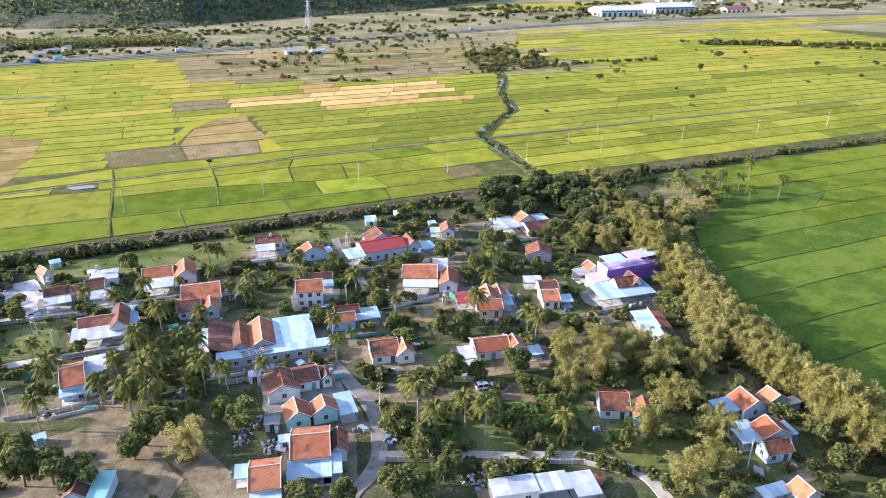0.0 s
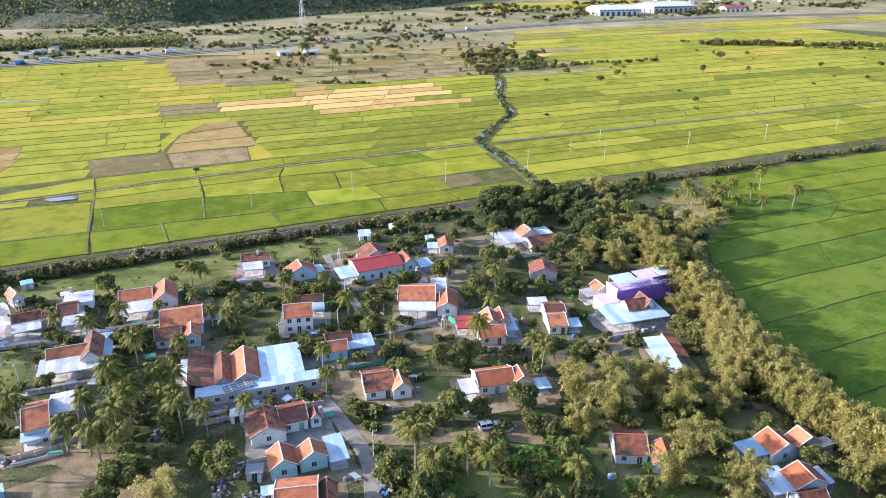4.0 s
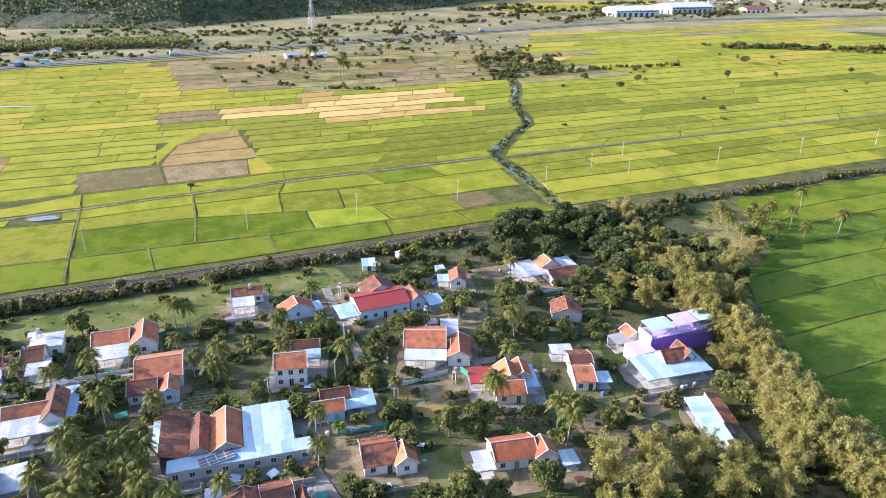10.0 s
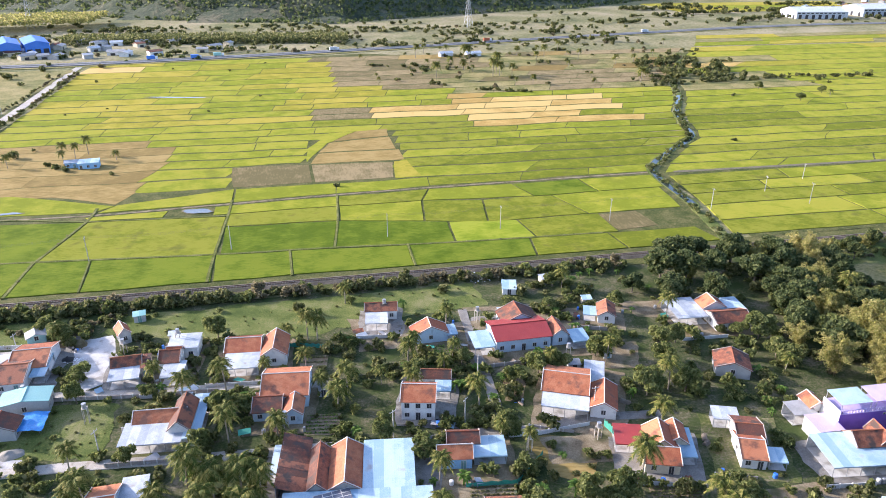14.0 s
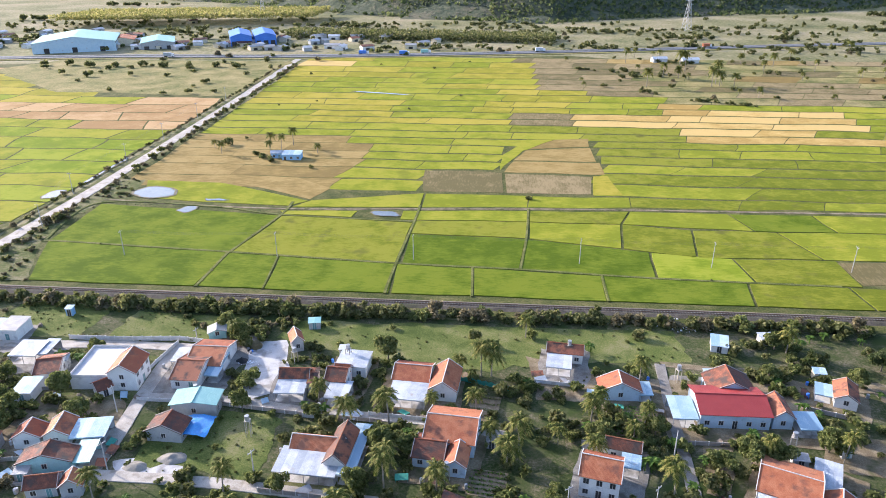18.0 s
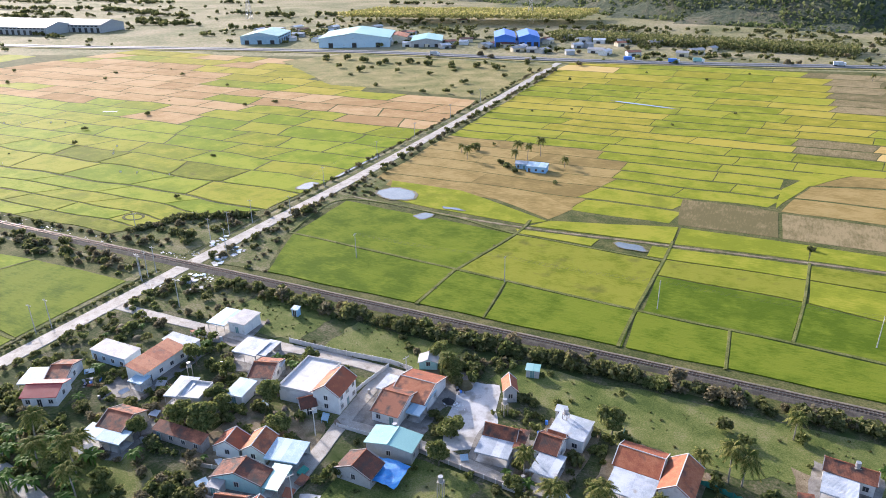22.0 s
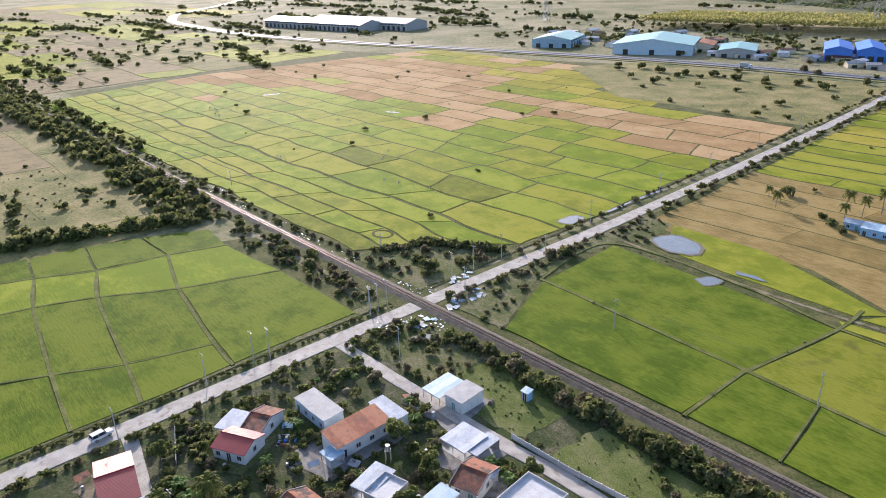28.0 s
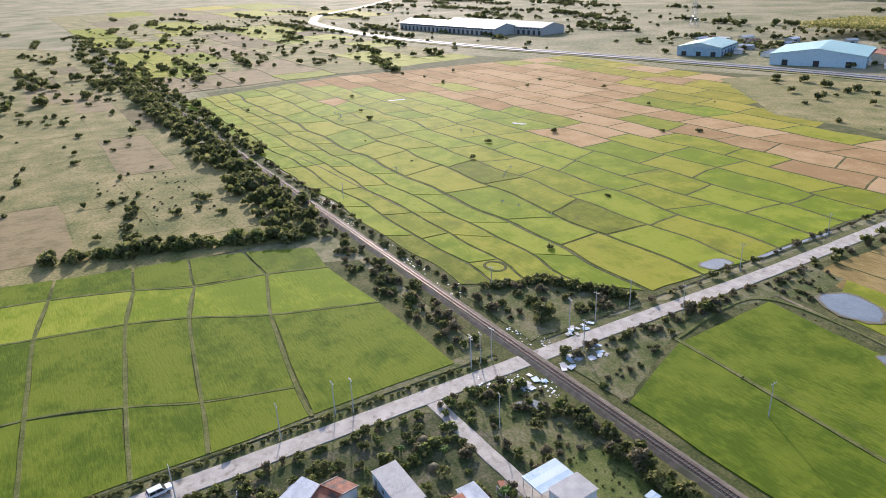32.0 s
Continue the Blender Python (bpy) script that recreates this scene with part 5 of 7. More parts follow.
house(-17.7, 120.8, -16.6, [('F0','t',0,0,3.6,7.6,2.8,3.07), ('Gy','b',-4.1,-1.1,4.6,3.5,2.55,3.63)])
house(-23.7, 161.6, 2.2, [('Gx','o',0,0,5.3,10.6,3.91,5.35), ('F0','w',4.8,4.1,4.8,5.7,3.57,3.75), ('Gx','b',5.3,-3.2,5.1,4.4,2.72,3.62), ('F0','l',-0.2,-5.2,5.5,3.5,2.55,2.82)], 0)
house(114.5, 211.9, -2.5, [('Gy','o',9.4,1.2,7.1,4.8,2.89,4.33), ('F0','l',14.6,0,7.1,7.4,2.55,2.91), ('Gx','b',12.6,-5.9,7.5,7.7,2.55,3.63), ('F0','w',0,0,6.1,10.9,2.55,2.82)])
house(94.2, 215.1, -19.7, [('Gy','b',0,0,5.2,7.7,2.38,3.46), ('F0','l',-4.7,-0.6,3.1,4.8,2.12,2.4)])
house(113.7, 184.9, -25.4, [('Gy','b',0,0,8.6,7.8,2.55,3.81)])
house(72.4, 235.7, -13.1, [('F0','l',0,0,4.4,5.5,1.95,2.4)])
house(-76.9, 212.1, 4.7, [('Gy','o',8.2,-3,7,8.7,4.76,6.38), ('F0','c',0,0,8.3,13.1,3.4,3.49)], 1)
house(-72.5, 204.8, -43, [('Gy','b',0,0,4.7,4,2.12,3.12)])
house(-54.9, 212.9, 0.6, [('F0','w',-4.2,5.2,4.1,5.8,2.55,2.82), ('Gx','b',0,0,6.3,11.5,2.72,3.98), ('Gx','o',4.2,6.4,5.5,11.8,2.72,3.98), ('F0','l',5.1,3.8,3.8,5.9,2.46,2.74), ('F0','l',5.6,-0.8,3.5,4,2.29,2.56)])
house(-48.4, 200.5, 4.9, [('Gy','t',0,0,10.5,6,3.23,3.95)], 3)
house(-50.9, 191.6, -1.4, [('Gy','b',0,0,8.2,5.5,2.55,3.9)])
house(-66, 189.2, 11.2, [('Gy','o',-12.3,0.2,5.9,4.9,2.72,3.98), ('Gy','o',-6.5,0.9,5.5,6.4,2.72,3.98), ('F0','l',0,0,7,6.3,2.72,2.99)])
house(-70.2, 180.5, 10.4, [('Gy','b',0,0,10.8,5,2.55,3.99), ('F0','t',6.7,0.9,3.8,6.5,2.21,2.57)])
house(-67.1, 173.6, 15.2, [('Gy','o',5.6,-0.9,4.4,4,2.55,3.81), ('Gx','b',0,0,5.7,4.4,2.55,3.63)])
house(-104.5, 183.3, 6, [('Gx','b',0,0,6.9,8.1,2.72,3.89), ('F0','l',0.2,-5.1,10.4,4.1,2.46,2.74)])
house(-89.9, 184.9, 1.3, [('F0','b',0,0,13.2,2.7,2.38,3.1)])
house(-129.5, 184.1, 26.9, [('F0','w',-5,5.4,5.6,6.5,2.55,2.91), ('Gx','r',0,0,8.3,7.5,2.72,3.8), ('Gx','b',0.9,7.6,4.5,9.4,2.55,3.63)])
house(-128.1, 202.4, 0, [('F0','g',0,0,12,5.3,3.06,3.33)])
house(-115.4, 203.5, 0.5, [('F1','o',0,0,6,13.7,3.23,4.31), ('F1','w',-0.5,8.7,9.1,4,3.4,3.58), ('F0','l',2.1,-7.5,4,3.5,2.38,2.56)])
house(-101.2, 197.2, 13.7, [('F0','w',0,0,5,7.5,2.72,3.08), ('F0','c',3.7,-0.9,5.5,6.5,2.72,2.81)])
house(-89, 202.7, 6.1, [('F0','l',0,0,4.7,6.4,2.55,2.82)])
house(-88.7, 211.4, 16.5, [('Gx','b',0,0,6.1,8.7,2.72,3.8), ('F0','w',0.4,2.2,6.1,2.6,2.72,2.9)])
house(-98.2, 217.6, 3.3, [('F0','w',0,0,6.9,7,2.72,2.99), ('F0','w',4,1.1,3.4,7,2.55,2.73)])
house(-110.4, 228, 1.9, [('F0','l',-4.6,-0.8,5.6,8.2,2.55,2.91), ('F0','g',1.2,0,5.6,7.1,3.2,3.5)])
house(-134.1, 161.6, -12.4, [('Gy','r',0,0,15,7.1,3.57,5.01), ('F1','w',8.1,0.6,3.1,6.9,2.55,2.73)])
house(-55.9, 231.3, 21, [('Gy','g',0,0,5,4,2.12,2.94)])
house(-33.8, 227.6, 25.1, [('Gy','o',0,0,3.5,5.3,2.89,4.15)])


# ---- scattered growth between the houses and along the tracks ----
FOOT += [(125, 160, 6), (131, 160, 6), (138, 160, 6), (118, 160, 6), (121, 151, 7), (115, 151, 6), (127, 150, 6)]


def free(x, y, r=0.0):
    return all((x * K - a) ** 2 + (y * K - b) ** 2 > (c + r) ** 2 for a, b, c in FOOT)


srnd = random.Random(3)
plant_all("bamboo", [(114, 149, 1), (126, 153, .8), (119, 126, 1), (114, 114, 1), (124, 120, .9), (106, 103, 1), (114, 99, 1.1), (102, 94, 1), (111, 90, 1), (113, 84, 1), (115, 75, 1.1), (120, 72, 1),
                     (107, 66, 1.1), (105, 58, 1), (70, 103, 1.1), (78, 102, 1), (84, 99, 1), (85, 92, 1), (81, 83, 1), (66, 94, .9)])
plant_all("bamboo", [(76, 68, .8), (112, 78, 1), (106, 70, 1), (133, 150, .8), (132, 141, .8), (-1, 104, 1), (120, 105, 1), (118, 92, 1), (121, 134, .9), (118, 62, 1), (112, 52, 1), (104, 48, 1), (74, 97, .9), (90, 96, .8), (120, 142, .9),
                     (123, 82, 1), (110, 60, 1), (116, 120, .9), (109, 108, .9), (88, 101, .8), (127, 147, .8)])
plant_all("dark", [(100, 195, 1.2), (113, 203, 1.1), (122, 199, 1.1), (122, 188, 1), (107, 182, .9), (131, 191, 1), (134, 183, .9), (119, 166, .9), (96, 184, .8), (90, 190, .7), (147, 190, .7), (150, 196, .6), (136, 202, .9), (133, 196, 1), (106, 193, 1), (128, 178, .8), (114, 194, 1)])
plant_all("broad", [(32, 97, 1.1), (36, 92, 1), (33, 89, .8), (-5, 113, 1.1), (-8, 111, 1), (-10, 108, .8), (56, 160, .8), (51, 158, .7), (61, 105, 1), (59, 99, .8), (48, 108, 1.1), (52, 106, .8), (43, 77, .7), (35, 83, .8), (27, 82, 1), (30, 81, 1), (19, 84, .8), (13, 86, .8), (-26, 108, 1.1), (-22, 107, 1.1)])
plant_all("broad", [(-18, 104, 1), (-28, 115, .9), (106, 115, 1), (107, 111, 1), (-18, 158, .7), (-32, 167, .7), (23, 145, .6), (65, 169, .7), (89, 166, .8), (96, 72, .7), (82, 149, 1), (74, 149, .9), (76, 119, .8), (96, 82, .8), (45, 133, .6), (52, 124, .8), (57, 123, .8), (96, 60, 1), (99, 66, 1), (8, 109, .9), (5, 114, .8)])
plant_all("broad", [(-73, 158, 1), (-68, 169, .8), (-33, 174, .7), (-88, 140, .7), (-79, 141, .6), (-100, 145, .5), (-61, 163, .6), (-81, 173, .6), (8, 167, .5), (-1, 158, .7)])
plant_all("palm", [(-8, 137, 1.1), (-7, 126, 1.2), (-4, 135, 1), (0, 136, 1.1), (3, 135, 1), (3, 123, 1), (-10, 121, 1.1), (-3, 149, .9), (-22, 137, .9), (-25, 123, .9), (-15, 126, 1), (7, 121, .9), (16, 156, .9), (18, 160, .9), (37, 99, 1), (37, 105, .8), (46, 90, 1), (44, 94, .9), (38, 93, .9), (58, 84, .8), (63, 128, 1)])
plant_all("palm", [(79, 150, .9), (73, 141, .9), (71, 119, .9), (70, 114, .9), (11, 182, .9), (13, 182, .9), (138, 175, .9), (152, 166, .9), (144, 166, .9), (42, 180, .8), (12, 163, .7), (47, 138, .6), (43, 138, .6), (187, 174, .8), (186, 168, .8), (195, 164, 1), (202, 184, .9), (177, 170, .8), (-5, 130, 1), (-12, 133, .9), (1, 129, 1), (-6, 119, .9)])
plant_all("banana", [(61, 95, 1), (61, 92, 1), (64, 94, 1), (59, 87, 1), (55, 94, 1), (52, 92, 1), (52, 97, 1), (56, 92, 1), (82, 88, 1), (104, 85, 1), (105, 89, 1), (39, 97, 1), (40, 90, 1), (34, 159, 1), (30, 166, 1), (39, 157, 1), (62, 118, 1), (51, 127, 1), (68, 67, 1), (70, 76, 1), (57, 89, 1), (63, 90, 1), (54, 89, 1), (66, 80, 1), (48, 96, .9)])


plant_all("banana", [(-98, 139, 1.2), (-96, 141, 1.2), (-93, 138, 1.3), (-90, 142, 1.2), (-86, 139, 1.3), (-84, 143, 1.2), (-82, 138, 1.2), (-95, 144, 1.1), (-101, 142, 1.1), (-105, 142, 1), (-78, 147, 1), (-88, 135, 1.2), (-80, 134, 1.2), (-92, 134, 1.2)])
plant_all("palm", [(-97, 143, .8), (-91, 139, .8), (-85, 141, .8), (-88, 145, .7), (-80, 137, .8), (-100, 137, .7)])


def grown(name, label, places):
    """Many bushes joined into one mesh."""
    V, F, o = [], [], 0
    for kind, x, y, s in places:
        me = srnd.choice(PROTO[kind]).data
        co = np.empty(len(me.vertices) * 3)
        me.vertices.foreach_get("co", co)
        co = co.reshape(-1, 3)
        a = srnd.uniform(0, 6.28)
        c, d = math.cos(a) * s, math.sin(a) * s
        V.append(np.c_[co[:, 0] * c - co[:, 1] * d + x, co[:, 0] * d + co[:, 1] * c + y, co[:, 2] * s * srnd.uniform(.8, 1.2)])
        q = np.empty(len(me.loops), dtype=np.int32)
        me.loops.foreach_get("vertex_index", q)
        F.append(q + o)
        o += len(co)
    V, F = np.concatenate(V), np.concatenate(F)
    me = bpy.data.meshes.new(name)
    me.vertices.add(len(V))
    me.vertices.foreach_set("co", V.ravel())
    me.loops.add(len(F))
    me.loops.foreach_set("vertex_index", F)
    me.polygons.add(len(F) // 4)
    me.polygons.foreach_set("loop_start", np.arange(0, len(F), 4, dtype=np.int32))
    me.update(calc_edges=True)
    me.materials.append(PROTO[places[0][0]][0].data.materials[0])
    tagged(new(name, me), label, "thicket", kind="stuff")


THICKET = {"bush": [], "far": [], "green": [], "dry": []}


def put(kind, x, y, s, near):
    if kind == "bush" and not near and (y > 235 or x < -230 or x > 200):
        kind = "far"
    if kind in THICKET and not near:
        THICKET[kind].append((kind, x * K, y * K, s * 1.1))
    else:
        plant(kind, x, y, s)


def scatter(kinds, n, poly, smin, smax, r=.8, near=False):
    xs, ys = [p[0] for p in poly], [p[1] for p in poly]
    k = tries = 0
    while k < n and tries < n * 30:
        tries += 1
        x, y = srnd.uniform(min(xs), max(xs)), srnd.uniform(min(ys), max(ys))
        if not near and r > .5 and noise.noise((x * .11, y * .11, 7)) < .0 and srnd.random() < .75:
            continue
        if r > .5 and srnd.random() < .93 and any(inside(x, y, q) for q in OPEN):
            continue
        if inside(x, y, poly) and free(x, y, r):
            put(srnd.choice(kinds), x, y, srnd.uniform(smin, smax), near)
            k += 1


def line_of(kinds, x0, y0, x1, y1, n, wob, smin, smax):
    for i in range(n):
        t = (i + srnd.uniform(-.4, .4)) / n
        put(srnd.choice(kinds), x0 + (x1 - x0) * t + srnd.uniform(-wob, wob), y0 + (y1 - y0) * t + srnd.uniform(-wob, wob), srnd.uniform(smin, smax), False)


line_of(["bush", "green", "bush", "dry"], -110, 204.2, 95, 205, 230, 1.5, .4, 1.7)
line_of(["bush", "bush", "green"], -62, 203.4, -2, 204, 40, .7, 1.1, 1.7)
line_of(["bush", "green"], 140, 206.4, 330, 206.4, 110, 1.5, .6, 1.5)
line_of(["bush"], 330, 207, 620, 207, 45, 2, .8, 1.6)
line_of(["bush", "dry"], -140, 205, -330, 206, 42, 2.2, .7, 1.5)
line_of(["bush"], -230, 203, -620, 204, 150, 5, 1.2, 2.8)
line_of(["bush"], -330, 216, -620, 216, 50, 3, .8, 1.8)
line_of(["bush", "dry"], -150, 215, -320, 216, 40, 1.5, .5, 1.1)
line_of(["bush", "dry"], -123.5, 217, -121.5, 290, 26, 1.2, .5, 1.1)
line_of(["bush", "dry"], -121.5, 290, -127, 545, 70, 1.5, .6, 1.3)
line_of(["bush", "dry"], -131.8, 249, -137, 545, 70, .8, .4, .9)
line_of(["bush", "green", "dry"], -124.6, 90, -123.6, 182, 64, .8, .35, .9)
line_of(["bush", "green", "dry"], -122.4, 187, -122, 203, 22, 2.2, .4, 1.0)
line_of(["bush", "green"], -132.4, 60, -131.8, 205, 110, .5, .25, .65)
line_of(["bush", "green"], -248, 128, -222, 203, 80, 3.0, .9, 2.2)
line_of(["bush"], -300, 160, -232, 150, 14, 3, .8, 1.5)
scatter(["bush", "dry", "bush", "dry"], 30, [(-134, 216), (-162, 216), (-157, 222), (-154, 234), (-147, 241), (-134, 247)], .4, 1.2, 0)
line_of(["bush"], -160, 222, -155, 235, 14, .8, .6, 1.3)
line_of(["bush"], -155, 235, -134, 247, 22, .8, .6, 1.3)
scatter(["bush"], 70, [(-240, 60), (-232, 195), (-620, 200), (-700, 60)], .7, 1.6, 0)
for p, q in zip(CREEK, CREEK[1:]):
    line_of(["green", "bush", "green"], p[0], p[1], q[0], q[1], 16, 1.6, .4, 1.0)
scatter(["bush"], 60, [(215, 442), (245, 520), (296, 528), (290, 450)], 1.4, 2.8, 0)
line_of(["bush", "bush"], 215, 440, 315, 448, 30, 3, .8, 1.6)
line_of(["bush"], 112, 447, 142, 433, 16, 1.5, .6, 1.1)
line_of(["bush"], 476, 508, 640, 424, 90, 5, 1.2, 2.4)
scatter(["bush", "palm", "bush", "dry"], 90, [(110, 440), (60, 470), (40, 560), (140, 615), (300, 640), (330, 560), (230, 440)], .7, 1.5, 0)
line_of(["bush"], 470, 525, 610, 405, 60, 4, .8, 1.6)
scatter(["bush"], 24, [(150, 285), (220, 390), (340, 500), (700, 480), (700, 285)], .6, 1.2, 0)
scatter(["bush"], 26, [(-300, 515), (-205, 440), (-136, 445), (-138, 560), (-260, 560)], 1.0, 2.0, 0)
scatter(["bush"], 26, [(-520, 230), (-500, 470), (-300, 530), (-150, 440), (-150, 240)], .4, 1.2, 0)
scatter(["bush"], 12, [(-110, 300), (-120, 540), (0, 570), (30, 430), (-20, 320)], .4, .8, 0)
scatter(["bush", "dry", "green"], 90, [(-122, 560), (-330, 580), (-520, 560), (-520, 640), (-200, 760), (300, 760), (280, 690)], 1.0, 2.2, 0)
scatter(["bush"], 90, [(-900, 560), (-640, 580), (-300, 720), (300, 800), (300, 960), (-900, 900)], 1.2, 2.4, 0)
scatter(["bush"], 80, [(-560, 215), (-560, 440), (-760, 470), (-1000, 480), (-1000, 220)], 1.0, 2.4, 0)
for i in range(34):
    t = i / 33
    bx, by = on([(0, 112), (.35, 118), (.6, 116), (.8, 120), (1, 132)], t), 44 + 112 * t
    plant("bamboo", bx + srnd.uniform(-4, 3), by + srnd.uniform(-2, 2), srnd.uniform(.85, 1.2))
for pts, w in BANKS[:3] + BANKS[4:5]:
    for (x0, y0), (x1, y1) in zip(pts, pts[1:]):
        line_of(["bush", "dry"], x0, y0, x1, y1, max(2, int(math.hypot(x1 - x0, y1 - y0) / 4)), .4, .12, .3)
plant("bush", -140.9, 224.3, 2.0), plant("bush", -139, 222, 1.6), plant("bush", -121.1, 255.4, 1.5), plant("dry", -122.6, 252, 1.5), plant("dry", -121, 258, 1.2)
# dark shrub belt along the railway to the west
line_of(["bush"], -225, 197, -560, 200, 100, 6, 1.2, 2.5)
line_of(["bush"], -560, 200, -1100, 214, 120, 16, 1.4, 2.8)
line_of(["bush"], -330, 219, -700, 224, 46, 3, 1.0, 2.4)
scatter(["bush"], 26, [(-520, 120), (-500, 196), (-700, 196), (-760, 110)], 1.6, 3.4, 0)
scatter(["dry"], 60, [(-262, 150), (-330, 150), (-330, 180), (-262, 184)], .2, .5, 0)
scatter(["bush", "green", "dry"], 70, [(-137, 198.5), (-137, 205.6), (-216, 205.6), (-200, 198)], .4, 1.1, 0)
for poly in OPEN[:3] + OPEN[5:6]:
    scatter(["green", "bush"], 90, poly, .06, .2, .3)
# village gardens
scatter(["bush", "dry", "dry", "green"], 34, [(-123, 215), (-122.5, 262), (-119, 262), (-117, 240), (-105, 215)], .25, .8, 0)
scatter(["bush", "dry", "dry"], 34, [(-122, 277), (-122, 296), (-113, 296), (-110, 277)], .25, .6, 0)
scatter(["bush", "dry", "green"], 30, [(-123, 188), (-123, 206), (-100, 206), (-98, 190)], .3, .9, 0)
scatter(["bush", "green", "dry"], 34, [(-122, 188), (-122, 203), (-76, 204), (-76, 190)], .25, .8)
scatter(["bush", "green"], 16, [(-14, 186), (-10, 200), (60, 202), (52, 190), (30, 190), (10, 184)], .12, .3, .4)
scatter(["bush", "green", "dry"], 50, [(-76, 190), (-76, 203), (-16, 204), (-20, 192), (-46, 190)], .25, .8)
V1 = [(-122, 142), (-122, 184), (-56, 184), (-56, 142), (-90, 136)]
V2 = [(-48, 140), (-48, 200), (44, 200), (44, 140), (24, 118), (-20, 118)]
V3 = [(32, 84), (32, 200), (92, 204), (108, 160), (100, 112), (92, 82), (66, 72)]
V4 = [(4, 80), (-40, 80), (-40, 118), (6, 118)]
V5 = [(66, 45), (66, 80), (96, 100), (124, 110), (122, 45)]
scatter(["green", "bush", "green", "dry"], 300, V1, .35, 1.1)
scatter(["banana", "broad", "green"], 34, V1, .5, .9, .8, True)
scatter(["green", "bush", "green"], 340, V2, .35, 1.2)
scatter(["banana", "broad", "palm", "palm"], 50, V2, .5, .9, .8, True)
scatter(["green", "bush", "green"], 460, V3, .35, 1.3)
scatter(["banana", "banana", "palm", "broad", "banana"], 84, V3, .5, .9, .8, True)
scatter(["green", "bush"], 44, V4, .4, 1.1)
scatter(["broad"], 5, V4, .6, 1.0, .8, True)
scatter(["green", "bush"], 200, V5, .3, 1.1)
scatter(["bamboo", "broad", "bamboo"], 24, V5, .6, 1.0, .8, True)
scatter(["dark", "broad", "dark", "bamboo"], 26, [(96, 186), (104, 205), (142, 205), (150, 190), (128, 172)], .7, 1.1)
scatter(["broad", "bamboo", "dark", "broad"], 24, [(106, 158), (112, 184), (130, 186), (142, 170), (134, 152), (120, 152)], .7, 1.0)
scatter(["green", "bush"], 90, [(98, 156), (100, 204), (150, 204), (152, 186), (136, 152)], .6, 1.5)
scatter(["bush", "bamboo", "green"], 30, [(112, 48), (114, 112), (128, 150), (118, 156), (100, 110), (102, 48)], .7, 1.0)
scatter(["dry", "bush", "palm"], 18, [(140, 160), (150, 190), (182, 200), (180, 172), (160, 164)], .5, 1.0)
# growth along the edge of the eastern field
for i in range(20):
    y = 92 + 80 * i / 19
    plant(srnd.choice(["bamboo", "bamboo", "bamboo", "broad"]), c_x(y) - srnd.uniform(2.5, 6.5), y, srnd.uniform(.6, .95))
for i in range(12):
    plant(srnd.choice(["bamboo", "broad", "broad", "dark"]), srnd.uniform(138, 150), 150 + 38 * i / 11, srnd.uniform(.6, .9))
scatter(["dark", "bamboo", "broad"], 12, [(140, 192), (146, 206), (176, 206), (170, 197)], .5, .75, 0)
scatter(["bush", "green", "dry"], 60, [(136, 150), (150, 206), (176, 206), (170, 196), (152, 194), (150, 168), (143, 150)], .5, 1.2)
scatter(["palm"], 8, [(160, 166), (176, 166), (192, 182), (186, 192)], .6, .8, 0)

FARG = random.Random(9)
for n, x0, x1, y0, y1, run, s0, s1 in ((46, -1500, -540, 240, 620, 120, 1.2, 2.6), (34, -1400, -500, 640, 1000, 150, 1.5, 3.0), (40, -480, 330, 625, 800, 70, 1.0, 2.2), (22, 330, 1200, 720, 960, 140, 1.4, 3.0), (16, 30, 330, 440, 620, 50, .8, 1.5), (16, -1300, -600, 40, 190, 110, 1.0, 2.4)):
    for _ in range(n):
        x, y, L = FARG.uniform(x0, x1), FARG.uniform(y0, y1), FARG.uniform(.3, 1) * run
        tilt = FARG.uniform(-.25, .25)
        for _k in range(int(L / 5)):
            u = FARG.random() * L
            put("bush", x + u, y + u * tilt + FARG.uniform(-3, 3), FARG.uniform(s0, s1), False)
for n, x0, x1, y0, y1, s0, s1 in ((760, -520, 300, 612, 800, .8, 1.9), (320, -1250, -520, 230, 560, .8, 1.9), (110, -900, -240, 60, 196, .6, 1.4), (200, 300, 1200, 720, 900, 1.2, 2.4), (120, -1200, -520, 560, 900, 1.2, 2.2)):
    for _ in range(n):
        x, y = FARG.uniform(x0, x1), FARG.uniform(y0, y1)
        if noise.noise((x * .012, y * .012, 31)) > -.12:
            put("bush", x, y, FARG.uniform(s0, s1), False)
for kind, nm, lb in (("bush", "bush_thicket", "dusty green thicket along tracks and ditches"), ("far", "scattered_bush", "far bushes dotted over dry fields"), ("green", "shrubbery", "dense green shrubs among the gardens"), ("dry", "dry_thicket", "dry brown scrub beside tracks")):
    grown(nm, lb, THICKET[kind])

for poly in ([(-262, 497), (-225, 500), (-222, 492), (-258, 489)], [(-212, 489), (-194, 496), (-192, 489), (-208, 484)]):
    patch("bare_patch", poly, .16, M["whitefloor"], "pale bare patch of salty soil", "soil", 2.5, 8)
for i in range(9):
    plant("bush", -300 + i * 17, 532 + 3 * math.sin(i * 2), 2.2)
scatter(["palm"], 26, [(110, 440), (60, 470), (40, 560), (140, 615), (300, 640), (330, 560), (230, 440)], .5, .7, 0)
scatter(["palm", "broad"], 16, [(260, 300), (260, 420), (400, 470), (520, 420), (500, 320)], .6, .9, 0)
